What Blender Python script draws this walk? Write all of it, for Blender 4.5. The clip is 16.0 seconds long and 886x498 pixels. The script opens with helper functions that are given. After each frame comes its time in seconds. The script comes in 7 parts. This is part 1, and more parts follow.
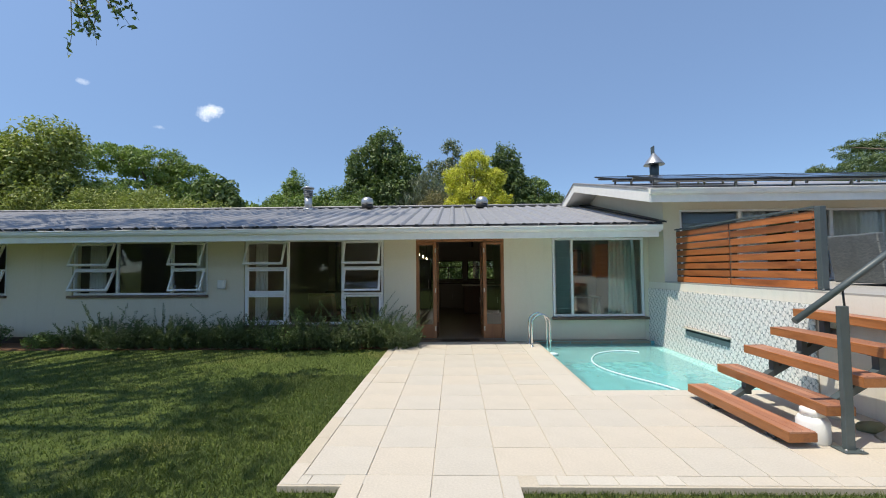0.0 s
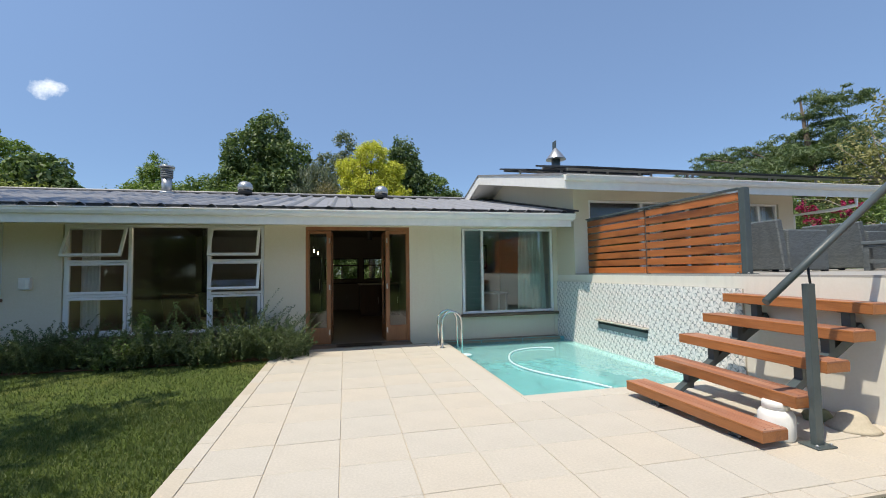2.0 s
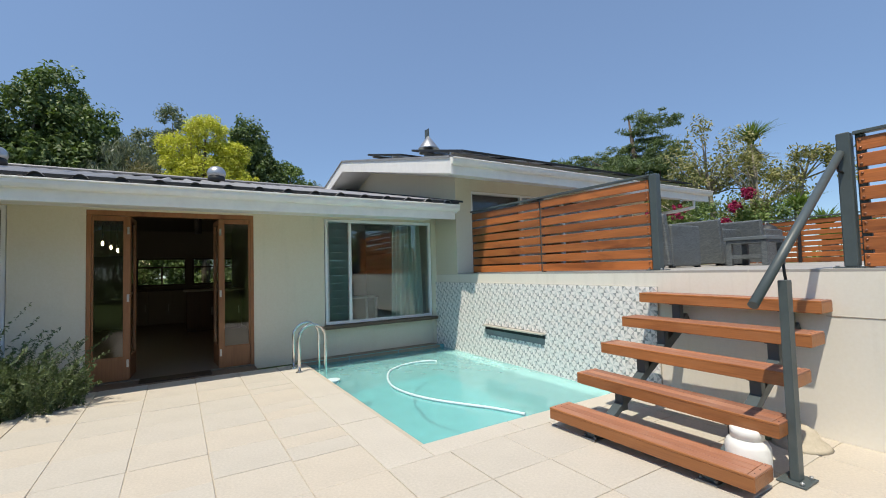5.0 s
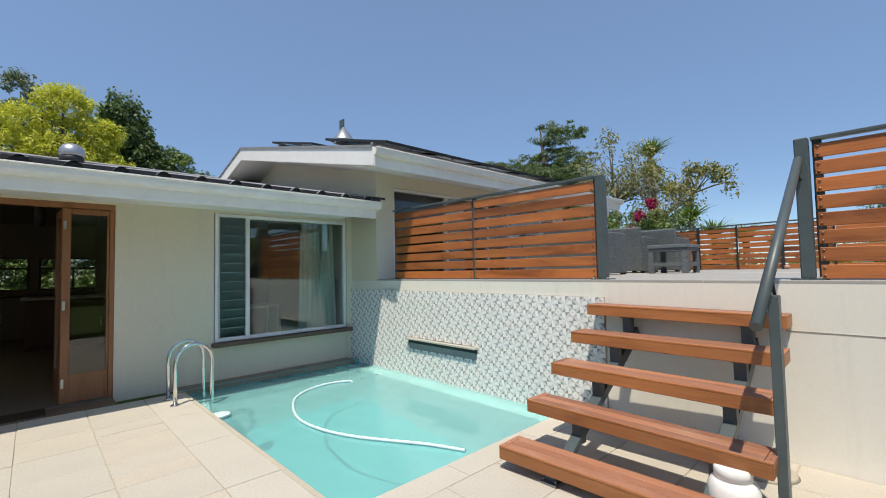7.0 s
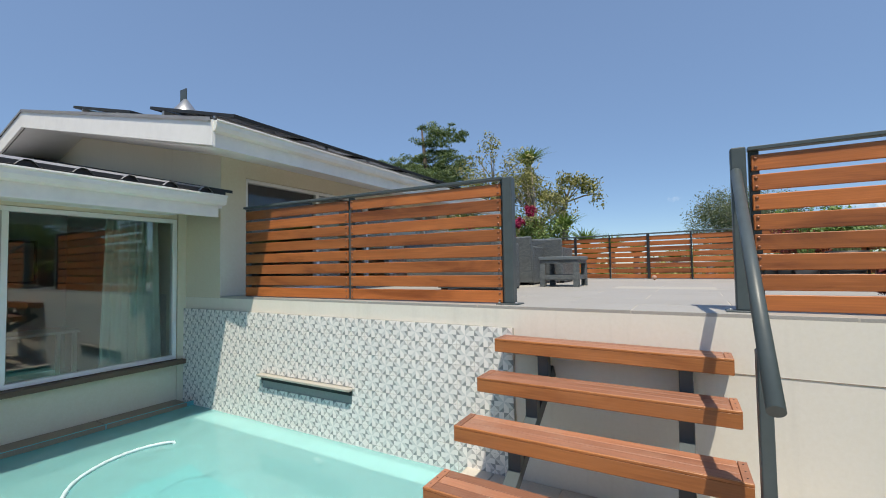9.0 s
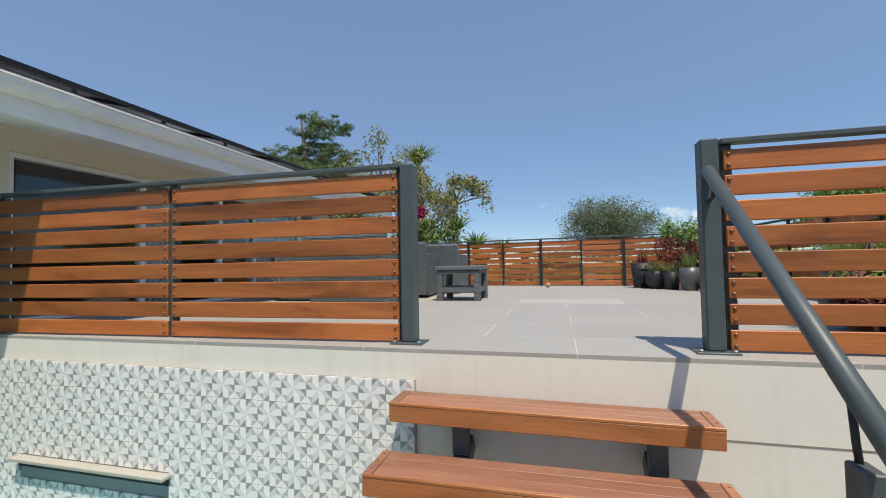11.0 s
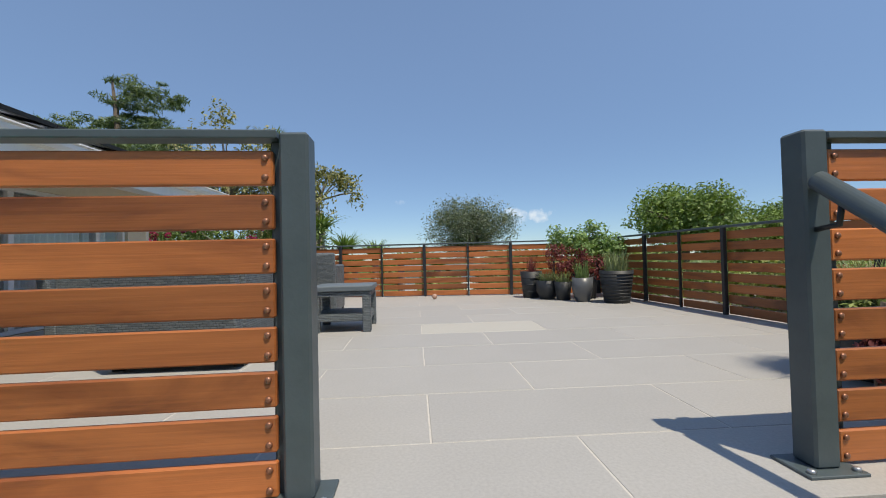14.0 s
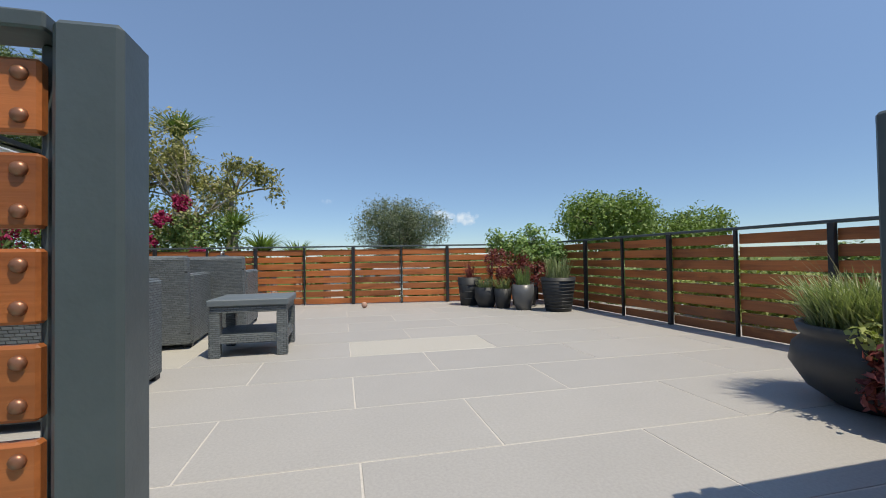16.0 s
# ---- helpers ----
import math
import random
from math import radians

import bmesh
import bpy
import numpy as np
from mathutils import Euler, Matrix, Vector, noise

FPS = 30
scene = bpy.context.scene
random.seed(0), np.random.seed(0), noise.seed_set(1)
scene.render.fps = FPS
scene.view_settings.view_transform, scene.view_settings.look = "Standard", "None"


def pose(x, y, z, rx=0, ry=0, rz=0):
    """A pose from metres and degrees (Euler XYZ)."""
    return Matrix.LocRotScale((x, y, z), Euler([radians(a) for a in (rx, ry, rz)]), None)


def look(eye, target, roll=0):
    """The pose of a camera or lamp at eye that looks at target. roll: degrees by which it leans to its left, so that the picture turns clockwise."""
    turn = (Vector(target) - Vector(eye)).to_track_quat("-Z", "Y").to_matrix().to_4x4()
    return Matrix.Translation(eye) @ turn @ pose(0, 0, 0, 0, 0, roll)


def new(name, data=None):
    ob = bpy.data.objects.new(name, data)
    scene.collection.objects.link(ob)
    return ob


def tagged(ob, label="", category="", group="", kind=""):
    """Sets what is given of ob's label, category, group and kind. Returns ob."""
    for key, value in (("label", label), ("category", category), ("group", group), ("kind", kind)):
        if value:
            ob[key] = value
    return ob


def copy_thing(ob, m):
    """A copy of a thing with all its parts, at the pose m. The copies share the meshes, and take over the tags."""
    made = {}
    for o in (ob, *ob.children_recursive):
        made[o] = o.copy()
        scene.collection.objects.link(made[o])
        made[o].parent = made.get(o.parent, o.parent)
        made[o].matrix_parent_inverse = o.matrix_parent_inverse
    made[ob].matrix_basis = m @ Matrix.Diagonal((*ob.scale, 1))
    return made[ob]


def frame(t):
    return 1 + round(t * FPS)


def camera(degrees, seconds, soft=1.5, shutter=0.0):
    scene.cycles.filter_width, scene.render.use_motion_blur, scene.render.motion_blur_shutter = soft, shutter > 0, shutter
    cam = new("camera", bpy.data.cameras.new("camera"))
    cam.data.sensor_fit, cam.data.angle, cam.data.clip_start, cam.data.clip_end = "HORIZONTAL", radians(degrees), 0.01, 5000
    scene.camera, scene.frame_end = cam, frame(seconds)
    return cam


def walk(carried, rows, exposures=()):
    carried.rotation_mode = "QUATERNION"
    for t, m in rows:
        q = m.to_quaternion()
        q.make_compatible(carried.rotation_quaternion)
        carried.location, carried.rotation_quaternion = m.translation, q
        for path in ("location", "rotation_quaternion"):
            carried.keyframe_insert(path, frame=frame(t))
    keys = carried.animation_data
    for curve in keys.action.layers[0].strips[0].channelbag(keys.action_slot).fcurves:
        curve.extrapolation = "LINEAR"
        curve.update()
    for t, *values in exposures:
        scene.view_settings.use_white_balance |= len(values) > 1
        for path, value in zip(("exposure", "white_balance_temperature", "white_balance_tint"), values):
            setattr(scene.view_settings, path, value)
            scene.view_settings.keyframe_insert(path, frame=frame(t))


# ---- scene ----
cam = camera(91.5, 16.0, soft=1.0)
PATH = [
    (0, (0.612, 0.892, 1.45), (0.56, 2.89, 1.54), -0.5),
    (0.5, (0.525, 1.161, 1.402), (0.585, 3.158, 1.495), -0.5),
    (1, (0.498, 1.436, 1.358), (0.68, 3.425, 1.456), -0.7),
    (1.5, (0.49, 1.724, 1.285), (0.807, 3.696, 1.386), -0.9),
    (2, (0.484, 1.995, 1.254), (0.927, 3.942, 1.356), -0.9),
    (2.5, (0.483, 2.263, 1.21), (1.049, 4.178, 1.315), -0.8),
    (3, (0.479, 2.513, 1.175), (1.162, 4.39, 1.283), -0.8),
    (3.5, (0.504, 2.742, 1.201), (1.293, 4.577, 1.304), -1.0),
    (4, (0.53, 2.95, 1.194), (1.42, 4.738, 1.301), -0.8),
    (4.2, (0.582, 3.03, 1.202), (1.503, 4.802, 1.305), -1.1),
    (6.5, (0.861, 3.821, 1.285), (2.16, 5.338, 1.38), -1.1),
    (7, (0.982, 3.98, 1.29), (2.361, 5.426, 1.384), -1.2),
    (7.5, (1.122, 4.15, 1.323), (2.589, 5.506, 1.417), -1.1),
    (8, (1.299, 4.323, 1.367), (2.855, 5.576, 1.458), -1.0),
    (8.5, (1.492, 4.486, 1.412), (3.135, 5.623, 1.497), -1.0),
    (9, (1.692, 4.62, 1.453), (3.42, 5.624, 1.535), -0.9),
    (9.2, (1.775, 4.684, 1.45), (3.537, 5.626, 1.539), -0.8),
    (11.5, (2.731, 5.108, 1.623), (4.687, 5.52, 1.685), -1.2),
    (12, (2.911, 5.196, 1.661), (4.889, 5.492, 1.717), -1.3),
    (12.5, (3.105, 5.285, 1.686), (5.096, 5.464, 1.741), -1.5),
    (13, (3.269, 5.36, 1.726), (5.267, 5.433, 1.778), -1.4),
    (13.5, (3.42, 5.428, 1.75), (5.42, 5.403, 1.797), -1.3),
    (14, (3.544, 5.493, 1.778), (5.54, 5.364, 1.82), -1.4),
    (14.5, (3.662, 5.516, 1.811), (5.649, 5.294, 1.849), -1.4),
    (15, (3.794, 5.52, 1.815), (5.77, 5.213, 1.854), -1.1),
    (15.5, (3.944, 5.518, 1.809), (5.905, 5.128, 1.852), -1.1),
    (16, (4.072, 5.505, 1.820), (6.019, 5.049, 1.862), -0.9),
]
EXPOSURES = [(0.0, 0.53, 7200, 8), (4.0, 0.45, 7300, 8), (9.0, 0.36, 7300, 8), (12.5, 0.30, 7300, 8), (16.0, 0.27, 7300, 8)]
walk(cam, [(t, look(eye, target, roll)) for t, eye, target, roll in PATH], EXPOSURES)

# the light: strengths and the clip's exposure
SKY_STRENGTH = 0.145
SUN_STRENGTH = 3.45
CLOUDS = [((-0.5, 0.865, 0.329), 0.028, 0.018, 0.7), ((-0.575, 0.818, 0.28), 0.014, 0.006, 0.45), ((0.9635, -0.251, 0.092), 0.062, 0.020, 1.3), ((0.99, 0.02, 0.13), 0.03, 0.008, 0.4), ((-0.62, 0.70, 0.32), 0.012, 0.006, 0.35)]

# ---------------------------------------------------------------- world, sun
SUN_DOWN = Vector((0.37, 0.245, -1.0)).normalized()      # the way the sunlight travels
ELEV = math.asin(-SUN_DOWN.z)
AZIM = math.atan2(-SUN_DOWN.x, -SUN_DOWN.y)               # from +y towards +x


def make_world():
    w = bpy.data.worlds.new("world")
    scene.world = w
    w.use_nodes = True
    nt = w.node_tree
    nt.nodes.clear()
    out = nt.nodes.new("ShaderNodeOutputWorld")
    bg = nt.nodes.new("ShaderNodeBackground")
    sky = nt.nodes.new("ShaderNodeTexSky")
    sky.sky_type = "NISHITA"
    sky.sun_disc = False
    sky.sun_elevation = ELEV
    sky.sun_rotation = AZIM
    sky.altitude = 1500
    sky.air_density = 0.85
    sky.dust_density = 0.35
    sky.ozone_density = 2.2
    bg.inputs[1].default_value = SKY_STRENGTH
    # a few small fair-weather clouds
    tc = nt.nodes.new("ShaderNodeTexCoord")
    last = sky.outputs[0]
    noise_t = nt.nodes.new("ShaderNodeTexNoise")
    noise_t.inputs["Scale"].default_value = 26
    noise_t.inputs["Detail"].default_value = 7
    noise_t.inputs["Roughness"].default_value = 0.62
    nt.links.new(tc.outputs["Generated"], noise_t.inputs["Vector"])
    for d, wide, high, power in CLOUDS:
        d = Vector(d).normalized()
        side = d.cross(Vector((0, 0, 1))).normalized()
        up = side.cross(d)
        terms = []
        for axis, size in ((side, wide), (up, high)):
            dot = nt.nodes.new("ShaderNodeVectorMath")
            dot.operation = "DOT_PRODUCT"
            nt.links.new(tc.outputs["Generated"], dot.inputs[0])
            dot.inputs[1].default_value = axis / size
            terms.append(dot)
        front = nt.nodes.new("ShaderNodeVectorMath")
        front.operation = "DOT_PRODUCT"
        nt.links.new(tc.outputs["Generated"], front.inputs[0])
        front.inputs[1].default_value = d

        def mth(op, a, b=None, clamp=False):
            n = nt.nodes.new("ShaderNodeMath")
            n.operation = op
            n.use_clamp = clamp
            for i, v in enumerate((a, b)):
                if v is None:
                    continue
                if isinstance(v, (int, float)):
                    n.inputs[i].default_value = v
                else:
                    nt.links.new(v, n.inputs[i])
            return n.outputs[0]

        r2 = mth("ADD", mth("POWER", mth("ABSOLUTE", terms[0].outputs["Value"]), 2.0), mth("POWER", mth("ABSOLUTE", terms[1].outputs["Value"]), 2.0))
        shape = mth("SUBTRACT", 1.0, r2)
        shape = mth("ADD", shape, mth("MULTIPLY", mth("SUBTRACT", noise_t.outputs["Fac"], 0.56), 5.0))
        shape = mth("MULTIPLY", shape, mth("GREATER_THAN", front.outputs["Value"], 0.5))
        shape = mth("MULTIPLY", shape, mth("LESS_THAN", r2, 2.2))
        fac = mth("MULTIPLY", mth("MULTIPLY", shape, 0.8, True), power, True)
        mix = nt.nodes.new("ShaderNodeMix")
        mix.data_type = "RGBA"
        nt.links.new(fac, mix.inputs["Factor"])
        nt.links.new(last, mix.inputs["A"])
        mix.inputs["B"].default_value = (7.0, 7.3, 7.8, 1)
        last = mix.outputs["Result"]
    # thin haze: evens the sky from the horizon to overhead
    sep = nt.nodes.new("ShaderNodeSeparateXYZ")
    nt.links.new(tc.outputs["Generated"], sep.inputs[0])
    mr = nt.nodes.new("ShaderNodeMapRange")
    mr.interpolation_type = "SMOOTHSTEP"
    mr.inputs["From Min"].default_value = -0.02
    mr.inputs["From Max"].default_value = 0.62
    nt.links.new(sep.outputs[2], mr.inputs["Value"])
    tint = nt.nodes.new("ShaderNodeMix")
    tint.data_type = "RGBA"
    tint.inputs["A"].default_value = (0.50, 0.58, 0.68, 1)
    tint.inputs["B"].default_value = (1.28, 1.28, 1.28, 1)
    nt.links.new(mr.outputs[0], tint.inputs["Factor"])
    even = nt.nodes.new("ShaderNodeVectorMath")
    even.operation = "MULTIPLY"
    nt.links.new(last, even.inputs[0])
    nt.links.new(tint.outputs["Result"], even.inputs[1])
    last = even.outputs[0]
    nt.links.new(last, bg.inputs[0])
    nt.links.new(bg.outputs[0], out.inputs[0])


make_world()
sun_data = bpy.data.lights.new("sun", "SUN")
sun_data.energy = SUN_STRENGTH
sun_data.angle = radians(0.53)
sun_data.color = (1.0, 0.95, 0.87)
sun = new("sun", sun_data)
sun.matrix_world = look((0, 0, 40), Vector((0, 0, 40)) + SUN_DOWN)


# ---------------------------------------------------------------- materials
class Nodes:
    """A small wrapper that builds one principled material."""

    def __init__(self, name, rough=0.6, metal=0.0, spec=0.5):
        self.m = bpy.data.materials.new(name)
        self.m.use_nodes = True
        self.t = self.m.node_tree
        self.b = self.t.nodes["Principled BSDF"]
        self.b.inputs["Roughness"].default_value = rough
        self.b.inputs["Metallic"].default_value = metal
        self.b.inputs["Specular IOR Level"].default_value = spec
        self.coord = self.t.nodes.new("ShaderNodeTexCoord")

    def n(self, kind, **kw):
        node = self.t.nodes.new(kind)
        for k, v in kw.items():
            node.inputs[k].default_value = v
        return node

    def link(self, a, b):
        self.t.links.new(a, b)

    def mapped(self, scale=(1, 1, 1), rot=(0, 0, 0), space="Object"):
        mp = self.n("ShaderNodeMapping")
        mp.inputs["Scale"].default_value = scale
        mp.inputs["Rotation"].default_value = rot
        self.link(self.coord.outputs[space], mp.inputs["Vector"])
        return mp.outputs[0]

    def noise(self, scale, detail=4, rough=0.55, vec=None, dist=0.0):
        nd = self.n("ShaderNodeTexNoise", Scale=scale, Detail=detail, Roughness=rough, Distortion=dist)
        if vec is not None:
            self.link(vec, nd.inputs["Vector"])
        else:
            self.link(self.coord.outputs["Object"], nd.inputs["Vector"])
        return nd.outputs["Fac"]

    def ramp(self, fac, stops):
        r = self.n("ShaderNodeValToRGB")
        el = r.color_ramp.elements
        while len(el) < len(stops):
            el.new(0.5)
        for e, (p, c) in zip(el, stops):
            e.position = p
            e.color = (*c, 1)
        self.link(fac, r.inputs[0])
        return r.outputs[0]

    def mix(self, fac, a, b, mode="MIX"):
        mx = self.n("ShaderNodeMix")
        mx.data_type = "RGBA"
        mx.blend_type = mode
        for key, v in (("Factor", fac), ("A", a), ("B", b)):
            if isinstance(v, (int, float)):
                mx.inputs[key].default_value = v
            elif isinstance(v, tuple):
                mx.inputs[key].default_value = (*v, 1)
            else:
                self.link(v, mx.inputs[key])
        return mx.outputs["Result"]

    def mul(self, a, k):
        m = self.n("ShaderNodeMath")
        m.operation = "MULTIPLY"
        self.link(a, m.inputs[0])
        m.inputs[1].default_value = k
        return m.outputs[0]

    def rand(self):
        return self.n("ShaderNodeObjectInfo").outputs["Random"]

    def island(self):
        return self.n("ShaderNodeNewGeometry").outputs["Random Per Island"]

    def color(self, c):
        if isinstance(c, tuple):
            self.b.inputs["Base Color"].default_value = (*c, 1)
        else:
            self.link(c, self.b.inputs["Base Color"])
        return self

    def bump(self, h, strength=0.3, distance=0.01):
        bp = self.n("ShaderNodeBump")
        bp.inputs["Strength"].default_value = strength
        bp.inputs["Distance"].default_value = distance
        self.link(h, bp.inputs["Height"])
        self.link(bp.outputs[0], self.b.inputs["Normal"])
        return self

    def rough_by(self, fac, lo, hi):
        mr = self.n("ShaderNodeMapRange")
        mr.inputs["To Min"].default_value = lo
        mr.inputs["To Max"].default_value = hi
        self.link(fac, mr.inputs["Value"])
        self.link(mr.outputs[0], self.b.inputs["Roughness"])
        return self


def plaster(name, base, stain, streaks=0.25):
    n = Nodes(name, 0.82)
    big = n.noise(0.9, 5)
    fine = n.noise(45, 6, 0.7)
    c = n.mix(n.mul(big, 0.55), base, stain)
    drip = n.noise(3.0, 5, 0.6, n.mapped((2.2, 2.2, 0.16)))
    c = n.mix(n.mul(n.ramp(drip, [(0.55, (0, 0, 0)), (0.75, (1, 1, 1))]), streaks), c, tuple(v * 0.8 for v in stain))
    c = n.mix(0.12, c, n.ramp(fine, [(0.3, (0.3, 0.3, 0.28)), (0.7, (0.9, 0.9, 0.88))]), "OVERLAY")
    return n.color(c).bump(n.mix(0.5, fine, n.noise(9, 4)), 0.16, 0.004).m


def wood(name, dark, light, rough=0.35, axis=0, bleach=0.0, bump=0.25):
    n = Nodes(name, rough, spec=0.5)
    s = [5.5, 5.5, 5.5]
    s[axis] = 0.9
    off = n.n("ShaderNodeVectorMath")
    off.operation = "ADD"
    comb = n.n("ShaderNodeCombineXYZ")
    k = n.mul(n.rand(), 37.0)
    for i in range(3):
        n.link(k, comb.inputs[i])
    n.link(n.coord.outputs["Object"], off.inputs[0])
    n.link(comb.outputs[0], off.inputs[1])
    mp = n.n("ShaderNodeMapping")
    mp.inputs["Scale"].default_value = s
    n.link(off.outputs[0], mp.inputs["Vector"])
    g = n.noise(1.3, 5, 0.6, mp.outputs[0], 0.9)
    s2 = [120.0, 120.0, 120.0]
    s2[axis] = 2.5
    mp2 = n.n("ShaderNodeMapping")
    mp2.inputs["Scale"].default_value = s2
    n.link(off.outputs[0], mp2.inputs["Vector"])
    f = n.noise(1.0, 4, 0.6, mp2.outputs[0])
    c = n.ramp(g, [(0.22, dark), (0.46, tuple(a * 0.3 + b * 0.7 for a, b in zip(dark, light))), (0.7, light)])
    tone = n.ramp(n.rand(), [(0.0, (0.72, 0.72, 0.72)), (0.5, (1, 1, 1)), (1.0, (1.25, 1.2, 1.1))])
    c = n.mix(1.0, c, tone, "MULTIPLY")
    c = n.mix(0.16, c, n.ramp(f, [(0.35, (0.25, 0.25, 0.25)), (0.65, (0.85, 0.85, 0.85))]), "OVERLAY")
    if bleach:
        w = n.ramp(n.noise(2.2, 6, 0.7, off.outputs[0]), [(0.5, (0, 0, 0)), (0.7, (1, 1, 1))])
        c = n.mix(n.mul(w, bleach), c, (0.42, 0.27, 0.2))
    return n.color(c).bump(f, bump, 0.003).rough_by(g, rough - 0.08, rough + 0.15).m


def painted(name, c, rough=0.45, metal=0.0, dirt=0.12, bump=0.08):
    n = Nodes(name, rough, metal)
    g = n.noise(6, 5, 0.65)
    f = n.noise(90, 3)
    col = n.mix(n.mul(n.ramp(g, [(0.4, (0, 0, 0)), (0.75, (1, 1, 1))]), dirt * 3), c, tuple(v * 0.62 for v in c))
    return n.color(col).bump(f, bump, 0.002).rough_by(g, rough - 0.08, rough + 0.12).m


def stone(name, a, b, c, rough=0.7, stain=0.3, grain=60, bump=0.2):
    n = Nodes(name, rough, spec=0.35)
    tone = n.ramp(n.rand(), [(0.0, a), (0.45, b), (0.9, c)])
    cloud = n.noise(2.3, 6, 0.62, n.mapped(space="Object"))
    fine = n.noise(grain, 5, 0.7)
    col = n.mix(n.mul(n.ramp(cloud, [(0.35, (0, 0, 0)), (0.75, (1, 1, 1))]), stain), tone, tuple(v * 0.72 for v in b))
    col = n.mix(0.18, col, n.ramp(fine, [(0.3, (0.25, 0.25, 0.25)), (0.7, (0.8, 0.8, 0.8))]), "OVERLAY")
    return n.color(col).bump(n.mix(0.4, fine, cloud), bump, 0.004).m


def leaf_mat(name, dark, light, rough=0.5, trans=0.25):
    n = Nodes(name, rough, spec=0.35)
    c = n.ramp(n.island(), [(0.0, dark), (0.6, tuple((a + b) / 2 for a, b in zip(dark, light))), (1.0, light)])
    c = n.mix(n.mul(n.noise(0.6, 3), 0.5), c, tuple(v * 0.7 for v in dark))
    n.color(c)
    tr = n.n("ShaderNodeBsdfTranslucent")
    n.link(n.mix(1.0, c, (1.1, 1.25, 0.5), "MULTIPLY"), tr.inputs[0])
    ms = n.n("ShaderNodeMixShader")
    ms.inputs[0].default_value = trans
    out = n.t.nodes["Material Output"]
    n.link(n.b.outputs[0], ms.inputs[1])
    n.link(tr.outputs[0], ms.inputs[2])
    n.link(ms.outputs[0], out.inputs[0])
    return n.m


def glass_mat(name, tint=(1, 1, 1), rough=0.0, ior=1.5):
    n = Nodes(name, rough)
    n.b.inputs["Transmission Weight"].default_value = 1.0
    n.b.inputs["IOR"].default_value = ior
    return n.color(tint).m


def glow(name, c, power):
    n = Nodes(name)
    n.b.inputs["Emission Color"].default_value = (*c, 1)
    n.b.inputs["Emission Strength"].default_value = power
    return n.color(c).m


M = {}
M["wall"] = plaster("wall_paint", (0.72, 0.66, 0.53), (0.64, 0.59, 0.47), 0.22)
M["retain"] = plaster("retaining_plaster", (0.80, 0.765, 0.69), (0.68, 0.655, 0.59), 0.3)
# room plasters are darkened: the dimness indoors is put into their colour
M["inner"] = plaster("inner_plaster_dimmed", (0.23, 0.215, 0.19), (0.2, 0.19, 0.17), 0.0)
M["study"] = plaster("study_plaster_dimmed", (0.40, 0.38, 0.34), (0.36, 0.34, 0.30), 0.0)
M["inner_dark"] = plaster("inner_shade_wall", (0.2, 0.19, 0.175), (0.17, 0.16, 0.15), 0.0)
M["white"] = painted("white_paint", (0.86, 0.855, 0.84), 0.4, 0, 0.06)
M["fascia"] = painted("fascia_paint", (0.87, 0.865, 0.82), 0.4, 0, 0.08)
M["soffit"] = painted("soffit_paint", (0.88, 0.875, 0.86), 0.6, 0, 0.05)
M["frame"] = painted("window_frame_paint", (0.84, 0.85, 0.86), 0.3, 0, 0.04)
M["steel"] = painted("grey_steel_paint", (0.075, 0.098, 0.105), 0.42, 0.0, 0.2, 0.2)
M["black"] = painted("black_metal", (0.02, 0.022, 0.025), 0.5, 0, 0.1)
M["chrome"] = painted("stainless_steel", (0.72, 0.72, 0.72), 0.12, 1.0, 0.05, 0.02)
M["galv"] = painted("galvanised_metal", (0.5, 0.51, 0.52), 0.35, 0.8, 0.2)
M["galv_dull"] = painted("weathered_zinc", (0.26, 0.27, 0.28), 0.5, 0.6, 0.3)
M["bolt"] = painted("bronze_bolt", (0.30, 0.14, 0.085), 0.38, 0.5, 0.1)
M["slat"] = wood("varnished_slat_wood", (0.11, 0.03, 0.012), (0.45, 0.15, 0.046), 0.38, 0)
M["tread"] = wood("stair_tread_wood", (0.17, 0.055, 0.018), (0.40, 0.155, 0.052), 0.4, 1, 0.1)
M["tread_top"] = wood("weathered_tread_wood", (0.23, 0.09, 0.05), (0.37, 0.17, 0.105), 0.5, 1, 0.45)
M["doorwood"] = wood("door_wood", (0.17, 0.065, 0.026), (0.31, 0.135, 0.058), 0.4, 2)
M["darkwood"] = wood("dark_wood", (0.03, 0.018, 0.012), (0.06, 0.035, 0.022), 0.5, 2)
M["paver"] = stone("sand_paver", (0.485, 0.455, 0.405), (0.50, 0.465, 0.41), (0.515, 0.465, 0.395), 0.75, 0.3)
M["coping"] = stone("pool_coping", (0.505, 0.475, 0.42), (0.52, 0.485, 0.43), (0.535, 0.50, 0.445), 0.75, 0.25)
M["grout"] = stone("sand_grout", (0.47, 0.42, 0.345), (0.48, 0.43, 0.355), (0.49, 0.44, 0.365), 0.9, 0.3)
M["decktile"] = stone("grey_porcelain", (0.362, 0.35, 0.332), (0.374, 0.362, 0.342), (0.39, 0.376, 0.353), 0.55, 0.2, 90, 0.06)
M["creamtile"] = stone("cream_porcelain", (0.44, 0.42, 0.37), (0.45, 0.43, 0.38), (0.46, 0.44, 0.39), 0.5, 0.1, 90, 0.06)
M["deckgrout"] = stone("pale_grout", (0.52, 0.49, 0.445), (0.52, 0.49, 0.445), (0.52, 0.49, 0.445), 0.9, 0.2)
M["tile_w"] = stone("tile_white", (0.89, 0.86, 0.835), (0.91, 0.88, 0.855), (0.92, 0.895, 0.87), 0.3, 0.08, 60, 0.03)
